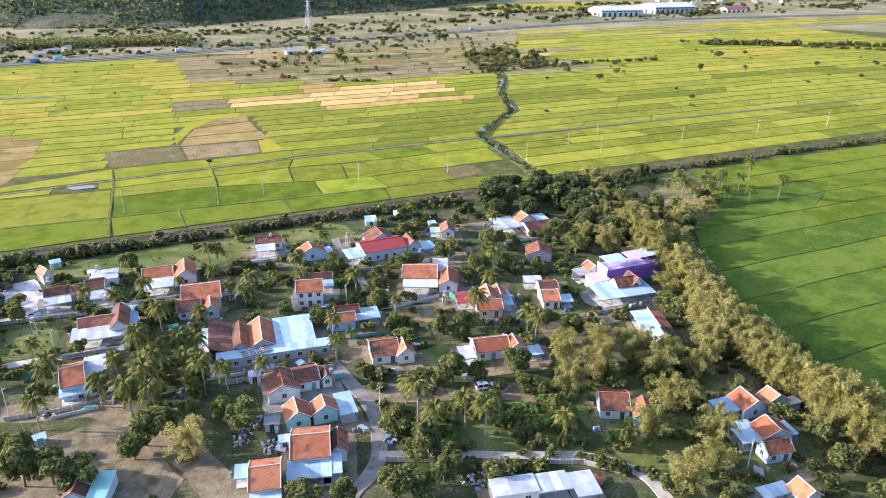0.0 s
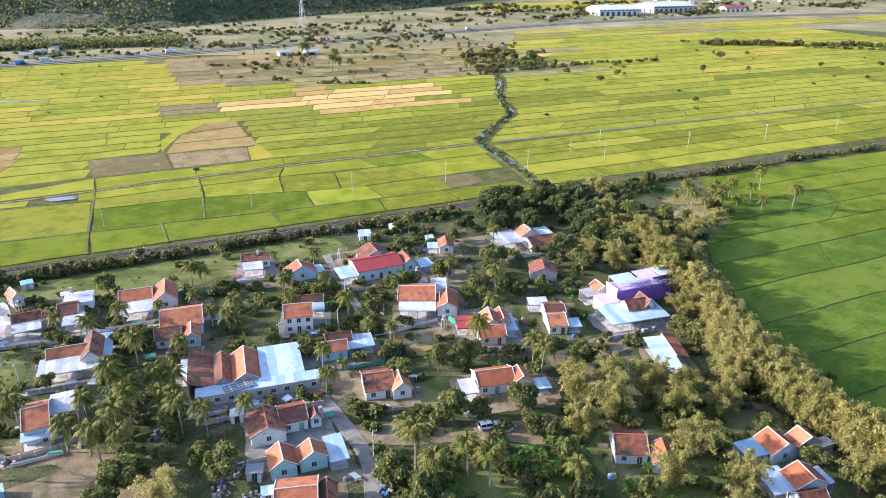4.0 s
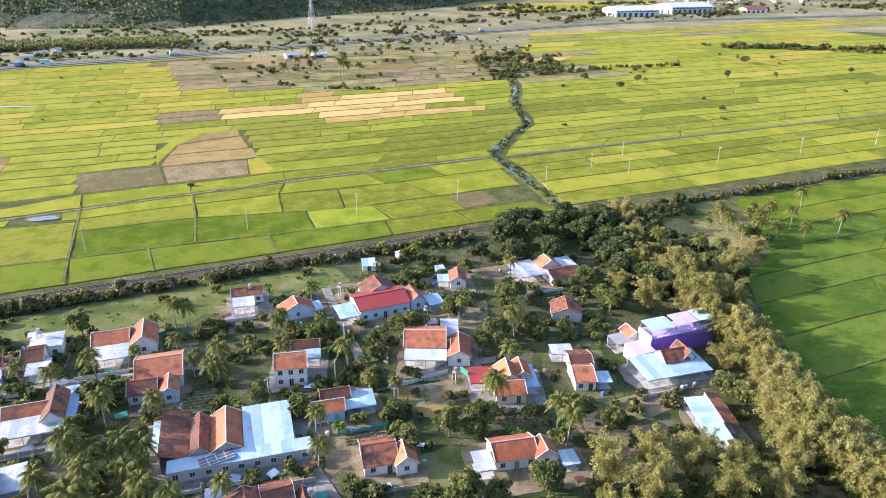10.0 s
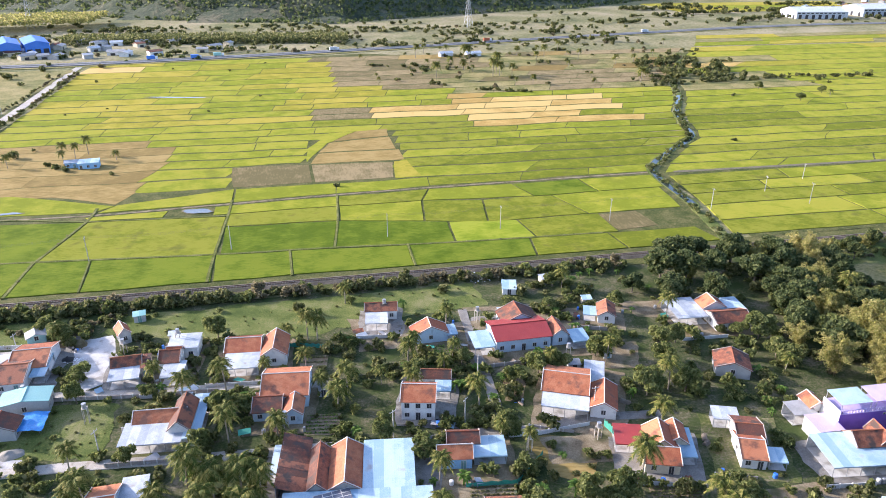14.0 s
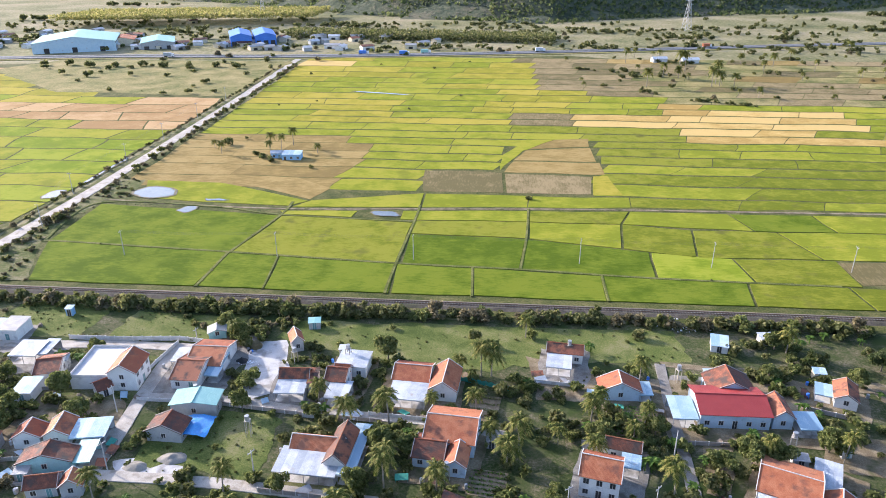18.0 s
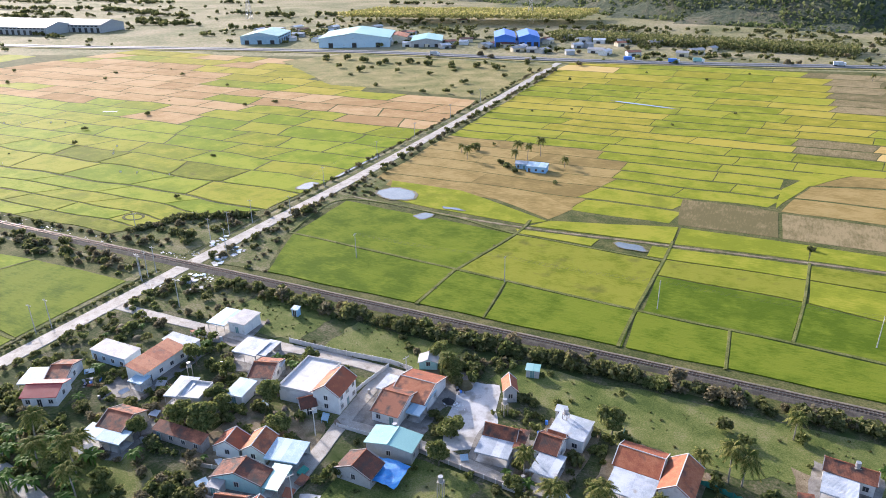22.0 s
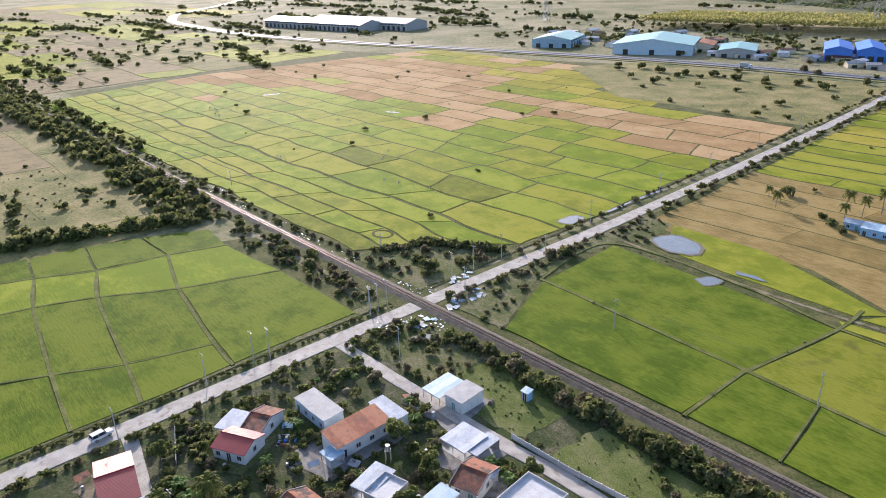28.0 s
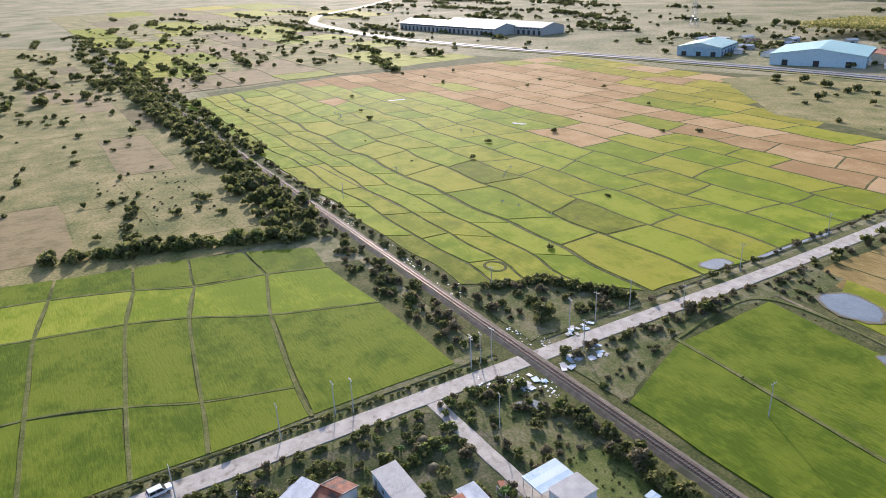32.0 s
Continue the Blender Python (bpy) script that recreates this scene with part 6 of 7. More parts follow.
# ---- poles, pylons and wires ----
def pole_proto(h):
    top = empty("utility_pole", 0, 0, -500)
    tagged(top, "pale concrete utility pole with steel crossarm", "utility pole", "utility poles")
    part("shaft", tube(bmesh.new(), (0, 0, -.2), (0, 0, h), .14, .09, 8), M["pole"], top)
    part("crossarm", boxm(-.9, .9, -.05, .05, h - .5, h - .38), M["steel"], top)
    for x in (-.8, 0, .8):
        part("insulator", tube(bmesh.new(), (x, 0, h - .38), (x, 0, h - .12), .05, .03, 6), M["trim"], top)
    return top


pole8, pole5 = pole_proto(9.0), pole_proto(7.0)
LINE = [(-88, 232), (-46, 234), (-9, 235), (35, 236), (69, 236), (104, 236), (140, 239), (175, 238), (217, 237), (259, 235), (304, 235), (350, 234), (400, 234)]
ROADP = [(-124.7, 139), (-130.9, 158), (-131, 172), (-131, 198), (-123.5, 221), (-123, 250), (-131, 280), (-131, 317), (-131.5, 350), (-133, 390), (-134, 430)]
for x, y in LINE:
    copy_thing(pole8, pose(x * K, y * K, 0, 0, 0, 90))
for x, y in ROADP:
    copy_thing(pole8, pose(x * K, y * K, 0, 0, 0, 0))
for x, y in [(38, 147), (25, 146), (-30.5, 130), (-24, 150), (-48.5, 150), (-54.8, 165), (-48, 186), (43.5, 160), (62, 146), (31.5, 104), (-100, 138.8), (190, 262), (168, 252), (-160, 223), (-250, 222), (82, 66)]:
    copy_thing(pole5, pose(x * K, y * K, 0, 0, 0, prnd.uniform(0, 90)))
for x, y in ((-132, 198.5), (-131.6, 200.6), (-131.8, 203.5), (-132.7, 225), (-131.8, 231.8), (-132, 242.5), (-111.9, 191.4), (-132, 168.8)):
    copy_thing(pole8, pose(x * K, y * K, 0, 0, 0, prnd.uniform(-20, 20)))


def wires(pts, h, nm):
    pts = [(x * K, y * K) for x, y in pts]
    bm = bmesh.new()
    for off in (-.8, 0, .8):
        for (x0, y0), (x1, y1) in zip(pts, pts[1:]):
            d = Vector((y1 - y0, x0 - x1, 0)).normalized() * off
            prev = None
            for k in range(7):
                t = k / 6
                p = Vector((x0 + (x1 - x0) * t, y0 + (y1 - y0) * t, h - 4 * .8 * t * (1 - t))) + d
                if prev is not None:
                    tube(bm, prev, p, .015, .015, 3)
                prev = p
    ob = new("overhead_wire", mesh_of("overhead_wire", bm, M["dark"]))
    tagged(ob, nm, "power line")


wires(LINE, 8.9, "thin power lines strung between field poles")
wires(ROADP[4:], 8.9, "thin power lines beside the road")


def pylon(x, y, h, w):
    top = empty("pylon", x * K, y * K, 0, 20)
    tagged(top, "steel lattice transmission tower in the distance", "pylon", "pylons")
    for sx, sy in ((-1, -1), (1, -1), (1, 1), (-1, 1)):
        part("leg", tube(bmesh.new(), (sx * w, sy * w, -.3), (sx * .5, sy * .5, h), .25, .15, 4), M["steel"], top)
    bm = bmesh.new()
    for k in range(7):
        z0, z1 = h * k / 7, h * (k + 1) / 7
        r0, r1 = w + (.5 - w) * k / 7, w + (.5 - w) * (k + 1) / 7
        for a, b in (((-1, -1), (1, -1)), ((1, -1), (1, 1)), ((1, 1), (-1, 1)), ((-1, 1), (-1, -1))):
            tube(bm, (a[0] * r0, a[1] * r0, z0), (b[0] * r1, b[1] * r1, z1), .1, .1, 3)
            tube(bm, (b[0] * r0, b[1] * r0, z0), (a[0] * r1, a[1] * r1, z1), .1, .1, 3)
    part("bracing", bm, M["steel"], top)
    for z in (.72, .84, .96):
        part("crossarm", tube(bmesh.new(), (-5, 0, h * z), (5, 0, h * z), .25, .25, 4), M["steel"], top)


for x, y in ((110, 900), (-240, 820), (330, 980), (-560, 760), (180, 760)):
    pylon(x, y, 38, 4)

# ---- purple house and its hall ----
top = empty("purple_house", 131.5, 160.6, 0, -2)
tagged(top, "long two-storey purple house with roof terrace and canopies", "house", "village houses")
PW, PD, PH = 19.6, 5.4, 5.2
part("wall", boxm(-PW / 2, PW / 2, -PD / 2, PD / 2, 0, PH), M["purple"], top)
part("end_wall", boxm(-PW / 2 - .06, -PW / 2 + .1, -PD / 2, PD / 2, 0, PH + .8), WALLS[1], top)
part("roof_slab", boxm(-PW / 2 + .12, PW / 2 + .2, -PD / 2 - .2, PD / 2 + .2, PH, PH + .15), M["p"], top)
for i in range(30):
    x = -PW / 2 + i * PW / 29
    part("baluster", boxm(x - .09, x + .09, -PD / 2 - .1, -PD / 2 + .06, PH + .15, PH + .85), M["p"], top)
part("handrail", boxm(-PW / 2 - .15, PW / 2 + .15, -PD / 2 - .16, -PD / 2 + .1, PH + .85, PH + 1.0), M["p"], top)
for x in (1.0, 3.6, 6.0):
    opening(top, "window", x, -PD / 2, 4.1, 1.1, .5, "-y")
for (x0, x1, m, z) in ((-9.6, -2.4, "l", 7.4), (-1.6, 4.6, "p", 7.5), (4.8, 9.6, "l", 7.6)):
    part("canopy", hull_slab([(x0, -PD / 2 + .3, z), (x1, -PD / 2 + .3, z), (x1, PD / 2, z + .3), (x0, PD / 2, z + .3)], .06), M[m], top)
    for x in (x0 + .2, x1 - .2):
        for y in (-PD / 2 + .45, PD / 2 - .2):
            part("post", boxm(x - .05, x + .05, y - .05, y + .05, PH + .15, z - .02), M["steel"], top)
part("stair_head", boxm(4.6, 6.6, .4, PD / 2 - .2, PH + .15, PH + 2.2), M["purple"], top)
shed(top, -12.8, -2.4, 5.8, 5.6, 3.3, 3.6, "p", WALLS[1], 0, True)
shed(top, -14.2, 3.6, 5.4, 4.6, 2.9, 3.2, "g", WALLS[1], 0, False)
gable(top, -10.4, 5.0, 4.2, 5.0, 3.3, 4.6, "o", WALLS[1], "y")
house(121.2, 151.0, -6.5, [("F0", "l", 0, -.6, 17.6, 9.6, 2.7, 3.3), ("Gx", "b", 2.0, 1.8, 7.0, 5.6, 3.4, 4.8), ("Gy", "b", 5.4, 2.2, 3.6, 6.0, 3.4, 4.9)], 1, "open hall with pale blue metal eaves and dark tiled roof")

# ---- small things in the village ----
def water_tank(x, y, h):
    top = empty("water_tank", x * K, y * K, 0, prnd.uniform(0, 90))
    tagged(top, "small water tank on a steel stand", "water tank", "water tanks")
    part("tank", tube(bmesh.new(), (0, 0, h), (0, 0, h + 1.1), .48, .48, 12), M["steel"], top)
    part("platform", boxm(-.6, .6, -.6, .6, h - .1, h), M["concrete"], top)
    for sx in (-.5, .5):
        for sy in (-.5, .5):
            part("leg", boxm(sx - .06, sx + .06, sy - .06, sy + .06, 0, h - .1), M["concrete"], top)


for x, y, h in ((28.6, 189.5, 4.2), (-15.8, 184, 4.5), (-28.5, 160.5, 4), (49, 183, 3.5), (63.5, 163.5, 4), (-27, 184, 3), (47.4, 138.4, 3), (-41.6, 169.8, 3), (-88, 170, 3), (6.5, 152.5, 3), (26, 117, 3), (60, 139, 3)):
    water_tank(x, y, h)


def garden_wall(pts, h, m, lb):
    pts = [(x * K, y * K) for x, y in pts]
    top = empty("boundary_wall", pts[0][0], pts[0][1])
    tagged(top, lb, "wall", "yard walls")
    for (x0, y0), (x1, y1) in zip(pts, pts[1:]):
        L = math.hypot(x1 - x0, y1 - y0)
        n = max(1, round(L / 2.6))
        a = math.atan2(y1 - y0, x1 - x0)
        for i in range(n):
            w = part("panel", boxm(i * L / n + .1, (i + 1) * L / n - .1, -.06, .06, -.05, h), m, top)
            w.matrix_basis = Matrix.Translation((x0 - pts[0][0], y0 - pts[0][1], 0)) @ Matrix.Rotation(a, 4, 'Z')
            w = part("pillar", boxm(i * L / n - .11, i * L / n + .11, -.12, .12, -.05, h + .12), M["trim"], top)
            w.matrix_basis = Matrix.Translation((x0 - pts[0][0], y0 - pts[0][1], 0)) @ Matrix.Rotation(a, 4, 'Z')


garden_wall([(-78, 188.9), (-66, 189.2), (-54, 190.3), (-48.5, 189.6)], 1.3, M["c"], "white panelled boundary wall along the lane")
garden_wall([(-53.8, 189), (-55, 181), (-55.6, 174)], 1.1, M["c"], "white yard wall beside the hall")
garden_wall([(28, 91.3), (38, 86.8), (47, 82.6), (58, 77.6), (62.5, 73)], 1.2, M["concrete"], "low concrete wall along the lane")
garden_wall([(-31, 128.3), (-20, 127.2), (-11, 128.6)], 1.1, M["brick"], "bare block wall beside a yard")
garden_wall([(7, 124.5), (28, 121.8)], 1.4, M["brick"], "bare block wall below the metal-roofed compound")
garden_wall([(-37, 168.6), (-22, 166.9), (-6, 165.8)], 1.0, M["brick"], "low block wall along a lane")
garden_wall([(39, 142.6), (50, 141.8), (60, 142.6)], 1.0, M["c"], "low whitewashed yard wall")
garden_wall([(-121, 147.5), (-112, 144)], 1.2, M["brick"], "low block wall near the road")
garden_wall([(40, 71), (41, 79.5)], 1.4, M["c"], "white yard wall beside flat-roofed houses")


def car(x, y, rz):
    top = empty("car", x * K, y * K, .23 if x < -100 else .03, rz)
    tagged(top, "white sport utility vehicle on the pale ground", "car")
    bm = bmesh.new()
    box(bm, -2.35, 2.35, -.92, .92, .35, 1.05)
    bmesh.ops.bevel(bm, geom=bm.edges[:], offset=.14, segments=2, affect='EDGES')
    part("body", bm, M["carpaint"], top)
    bm = bmesh.new()
    v = [bm.verts.new(p) for p in ((-2.2, -.84, 1.0), (1.3, -.84, 1.0), (1.3, .84, 1.0), (-2.2, .84, 1.0), (-2.0, -.72, 1.62), (.55, -.72, 1.62), (.55, .72, 1.62), (-2.0, .72, 1.62))]
    for f in ((0, 1, 5, 4), (1, 2, 6, 5), (2, 3, 7, 6), (3, 0, 4, 7), (4, 5, 6, 7)):
        bm.faces.new([v[i] for i in f])
    part("cabin", bm, M["glass"], top)
    part("roof", boxm(-2.02, .57, -.74, .74, 1.6, 1.72, .05), M["carpaint"], top)
    for px in (-2.0, -.75, .45):
        for s in (-1, 1):
            part("pillar", tube(bmesh.new(), (px + (.6 if px > 0 else 0), s * .86, 1.0), (px, s * .75, 1.64), .05, .05, 4), M["carpaint"], top)
    for wx in (-1.4, 1.45):
        for s in (-1, 1):
            wl = part("wheel", tube(bmesh.new(), (wx, s * .72, .34), (wx, s * .95, .34), .34, .34, 14), M["tyre"], top)
            part("rim", tube(bmesh.new(), (wx, s * .93, .34), (wx, s * .97, .34), .2, .2, 10), M["steel"], wl)
    for s in (-1, 1):
        part("headlight", boxm(2.28, 2.37, s * .7 - .16, s * .7 + .16, .72, .88), M["trim"], top)
        part("tail_light", boxm(-2.37, -2.28, s * .74 - .12, s * .74 + .12, .78, .98), M["r"], top)


car(-128.4, 137.2, 98)


def truck(x, y, rz, m):
    top = empty("truck", x * K, y * K, 1.0, rz)
    tagged(top, "distant lorry on the highway", "truck", "highway traffic")
    part("cargo_box", boxm(-4.5, 2.2, -1.2, 1.2, 1.0, 3.6, .08), M[m], top)
    part("cab", boxm(2.4, 4.4, -1.15, 1.15, .5, 2.9, .15), M["carpaint"], top)
    part("windscreen", boxm(4.38, 4.44, -1.0, 1.0, 1.7, 2.6), M["glass"], top)
    part("chassis", boxm(-4.4, 3.8, -.5, .5, .55, 1.0), M["steel"], top)
    for wx in (-3.4, -2.3, 3.3):
        for s in (-1, 1):
            part("wheel", tube(bmesh.new(), (wx, s * .85, .5), (wx, s * 1.15, .5), .5, .5, 12), M["tyre"], top)


for x, y, a, m in ((-60, 592, 9, "bluepaint"), (-45, 600, 9, "t"), (40, 614, 10, "w"), (170, 645, 14, "o"), (330, 680, 13, "w"), (-90, 592, 8, "bluepaint"), (-230, 572, 4, "w")):
    truck(x, y, a, m)

# drums, stacked wood and walls in the house yards
def yard_thing(x, y, kind):
    bm = bmesh.new()
    if kind == 0:
        r, h = crnd.uniform(.28, .5), crnd.uniform(.8, 1.2)
        tube(bm, (0, 0, 0), (0, 0, h), r, r, 12)
        tube(bm, (0, 0, h), (0, 0, h + .06), r * .85, r * .8, 12)
        nm, mk, lb, ct = "water_drum", crnd.choice(["bluepaint", "steel", "c", "g"]), "round water drum standing in a house yard", "drum"
    elif kind == 1:
        L = crnd.uniform(1.2, 2.4)
        for r in range(4):
            for k in range(6 - r):
                yy = (k - (5 - r) / 2) * .2
                tube(bm, (-L / 2 + crnd.uniform(-.1, .1), yy, .1 + r * .17), (L / 2 + crnd.uniform(-.1, .1), yy, .1 + r * .17), .1, .09, 5)
        nm, mk, lb, ct = "wood_stack", "wood", "low stack of grey timber poles in a yard", "wood pile"
    else:
        w, d = crnd.uniform(.8, 1.6), crnd.uniform(.6, 1.1)
        bm.free()
        bm = hull_slab([(-w, -d, .5), (w, -d, .55), (w, d, .95), (-w, d, .9)], .04)
        for px, py, z in ((-w * .9, -d * .9, .47), (w * .9, -d * .9, .52), (w * .9, d * .9, .88), (-w * .9, d * .9, .83)):
            box(bm, px - .04, px + .04, py - .04, py + .04, 0, z)
        nm, mk, lb, ct = "lean_cover", crnd.choice(["g", "w", "b", "l", "greennet"]), "low sheet cover on short posts beside a house", "cover"
    ob = new(nm, mesh_of(nm, bm, M[mk]))
    ob.matrix_world = pose(x, y, .08, 0, 0, crnd.uniform(0, 180))
    tagged(ob, lb, ct, "yard clutter")


crnd = random.Random(77)
for x0, y0, x1, y1, hx, hy, rz in YARDS:
    c, d = math.cos(radians(rz)), math.sin(radians(rz))
    for _ in range(4):
        px, py = (crnd.uniform(x0, x1), y0 + crnd.uniform(.3, 1.2)) if crnd.random() < .6 else (crnd.choice([x0, x1]), crnd.uniform(y0, y1))
        wx, wy = hx + px * c - py * d, hy + px * d + py * c
        if all((wx - a) ** 2 + (wy - b) ** 2 > (r - .3) ** 2 for a, b, r in FOOT):
            yard_thing(wx, wy, crnd.choice([0, 0, 1, 2, 2]))
    if crnd.random() < .5:
        a, b = (x0 - .3, y0 - .2), (x0 + (x1 - x0) * crnd.uniform(.45, .75), y0 - .2)
        garden_wall([((hx + px * c - py * d) / K, (hy + px * d + py * c) / K) for px, py in (a, b)], crnd.uniform(.7, 1.1), M[crnd.choice(["brick", "brick", "c"])], "low block wall along a house yard")

# blue tarpaulin over a lean-to
vs, fs = [], []
for i in range(9):
    for j in range(8):
        x, y = -41 * K + i * .85 + .3 * noise.noise((i * .8, j * .7, 1.5)), 158.2 * K + j * .9 + .3 * noise.noise((i * .7, j * .8, 6.5))
        vs.append((x, y, 1.7 + .06 * j + .55 * noise.noise((i * .63, j * .57, 3)) + .3 * noise.noise((i * 1.37, j * 1.41, 8)) - .03 * (i - 4) ** 2))
        if i and j:
            o = i * 8 + j
            fs.append((o - 9, o - 1, o, o - 8))
top = empty("tarpaulin_shelter", 0, 0)
tagged(top, "crumpled blue tarpaulin stretched over low posts", "tarpaulin")
raw("sheet", vs, fs, M["tarp"], top, True)
for x, y in ((-48.4, 190.6), (-43.2, 190.6), (-48.4, 195.4), (-43.2, 195.4)):
    part("post", tube(bmesh.new(), (x, y, -.05), (x, y, 1.45), .05, .04, 5), M["wood"], top)


def rubbish(x, y, r, n, seed, lb):
    rnd = random.Random(seed)
    bm = bmesh.new()
    for _ in range(n):
        a, d = rnd.uniform(0, 6.3), r * rnd.random() ** .6
        px, py, s = x * K + math.cos(a) * d, y * K + math.sin(a) * d * .5, rnd.uniform(.08, .3)
        box(bm, px - s, px + s * rnd.uniform(.4, 1), py - s, py + s * rnd.uniform(.3, .9), 0, s * rnd.uniform(.4, 1.1))
    ob = new("litter_heap", mesh_of("litter_heap", bm, M["litter"]))
    tagged(ob, lb, "litter", kind="stuff")


for x, y, r, n in ((-136, 216, 8, 110), (-117, 206.5, 5, 50), (-170, 214.5, 14, 60), (-205, 214.5, 16, 50), (55, 205.5, 8, 60), (56, 102, 2, 20), (40, 82, 3, 40), (-86, 150, 4, 30), (-36, 183, 3, 30), (-250, 214.3, 9, 34), (-228, 214.2, 8, 34), (-186, 214.4, 6, 30), (-126, 197, 4, 40), (-121, 203, 5, 60)):
    rubbish(x, y, r, n, int(abs(x * 7 + y)), "scattered pale litter and rubble on bare ground")


for x, y, n, sd in ((-120.6, 204.4, 9, 1), (-121.2, 217, 10, 2), (-121.6, 222.6, 8, 3), (-131.6, 226, 10, 4)):
    rnd = random.Random(sd)
    for _ in range(n):
        w, d, lift = rnd.uniform(.5, 1.3), rnd.uniform(.4, .9), rnd.uniform(.06, .3)
        bm = hull_slab([(-w, -d, .05), (w, -d * .8, lift), (w * .9, d, .08), (-w * .8, d * .9, lift * .7)], .03)
        ob = new("scrap_sheet", mesh_of("scrap_sheet", bm, M[rnd.choice(["g", "w", "l", "litter", "g"])]))
        ob.matrix_world = pose((x + rnd.gauss(0, 1.2)) * K, (y + rnd.gauss(0, 2.4)) * K, .26, 0, 0, rnd.uniform(0, 360))
        tagged(ob, "discarded bent sheet lying on waste ground", "scrap sheet", "scrap sheets by the crossing")


def marker(x, y, h):
    top = empty("bird_flag", x * K, y * K, .02, prnd.uniform(0, 360))
    tagged(top, "white plastic bird-scaring flag on a stake in the rice", "flag", "bird flags")
    part("stake", boxm(-.03, .03, -.03, .03, 0, h), M["wood"], top)
    part("cloth", hull_slab([(.03, 0, h - .75), (.8, .12, h - .85), (.85, .05, h - .1), (.03, 0, h)], .02), M["litter"], top)


for x0, y0, x1, y1, n in ((-391, 280, -365, 272, 6), (-272, 254.5, -262, 251, 4), (-243, 290, -232, 276, 4), (-330, 300, -296, 316, 5), (-210, 262, -186, 270, 4)):
    for i in range(n):
        marker(x0 + (x1 - x0) * i / n + srnd.uniform(-1, 1), y0 + (y1 - y0) * i / n + srnd.uniform(-1, 1), srnd.uniform(1.5, 2.1))
for x, y, w, d, rz in ((-305, 340, 9, 2.6, 25), (-404, 324, 12, 3, 70)):
    vs, fs = [], []
    for j in range(4):
        for i in range(12):
            vs.append(((i / 11 - .5) * w, (j / 3 - .5) * d + .4 * math.sin(i * 1.3), .42 + .12 * noise.noise((i * .7, j * .9, x))))
            if i and j:
                o = j * 12 + i
                fs.append((o - 13, o - 12, o, o - 1))
    ob = raw("seedbed_sheet", vs, fs, M["c"])
    ob.matrix_world = pose(x * K, y * K, 0, 0, 0, rz)
    tagged(ob, "crumpled white plastic sheet over a seedbed", "sheet")


def beds(x0, y0, x1, y1, n, leaf, lb, tall=.35):
    """A kitchen garden: low leafy rows on bare soil."""
    top = empty("vegetable_garden", (x0 + x1) / 2 * K, (y0 + y1) / 2 * K, 0, -8)
    tagged(top, lb, "garden", "kitchen gardens")
    w, d = (x1 - x0) * K / 2, (y1 - y0) * K / 2
    part("soil", boxm(-w, w, -d, d, 0, .09), M["yard"], top)
    rnd = random.Random(int(x0 * 3 + y0))
    pts = []
    for i in range(n):
        yy = -d + (i + .5) * 2 * d / n
        pts += [(Vector((rnd.uniform(-w, w), yy + rnd.gauss(0, .12), rnd.uniform(.08, tall))), Vector((0, 0, 1))) for _ in range(int(w * 22))]
    vs, fs = leaf_quads(pts, .2, rnd)
    tagged(raw("greenery", vs, fs, M[leaf], top), kind="stuff")


beds(34.5, 165.5, 40.8, 174, 9, "bananaleaf", "kitchen garden with tall leafy green rows", .9)
beds(9, 166.5, 14.5, 175.5, 5, "leaf", "dug vegetable plot with few green rows")
beds(10, 149, 16, 155, 6, "bananaleaf", "small bright green vegetable plot")
beds(63, 122, 71, 126, 6, "leaf", "small kitchen garden with straight rows")
beds(50.5, 86.8, 56, 91, 5, "leaf", "fenced vegetable plot among banana plants")
beds(35, 127.5, 45, 131, 4, "bushleaf", "netted seedling plot behind a blue house")


def net(pts, h=1.0):
    top = empty("net_fence", 0, 0)
    tagged(top, "low green net fence on thin stakes", "fence", "net fences")
    pts = [(x * K, y * K) for x, y in pts]
    for (x0, y0), (x1, y1) in zip(pts, pts[1:]):
        vs, fs = [], []
        for i in range(9):
            t = i / 8
            s = .12 * noise.noise((x0 + i * .7, y0, 3))
            vs += [(x0 + (x1 - x0) * t + s, y0 + (y1 - y0) * t + s, 0), (x0 + (x1 - x0) * t, y0 + (y1 - y0) * t, h * (1 - .25 * (i % 2)))]
            if i:
                fs.append((2 * i - 2, 2 * i, 2 * i + 1, 2 * i - 1))
        raw("netting", vs, fs, M["greennet"], top)
        for x, y in ((x0, y0), (x1, y1)):
            part("stake", tube(bmesh.new(), (x, y, -.05), (x, y, h + .15), .04, .03, 5), M["wood"], top)


net([(-6.3, 187.8), (-6.3, 180)], 1.6), net([(6.8, 180), (12, 178.7), (16.5, 177.3)], 1.4), net([(34.7, 131.6), (43, 130.8), (49.2, 136.7)], 1.2), net([(43, 130.8), (41.4, 126.2)], 1.2)
net([(-27.5, 143), (-29, 140.5)], 1.2), net([(62.4, 142), (63.2, 139)], 2.0)


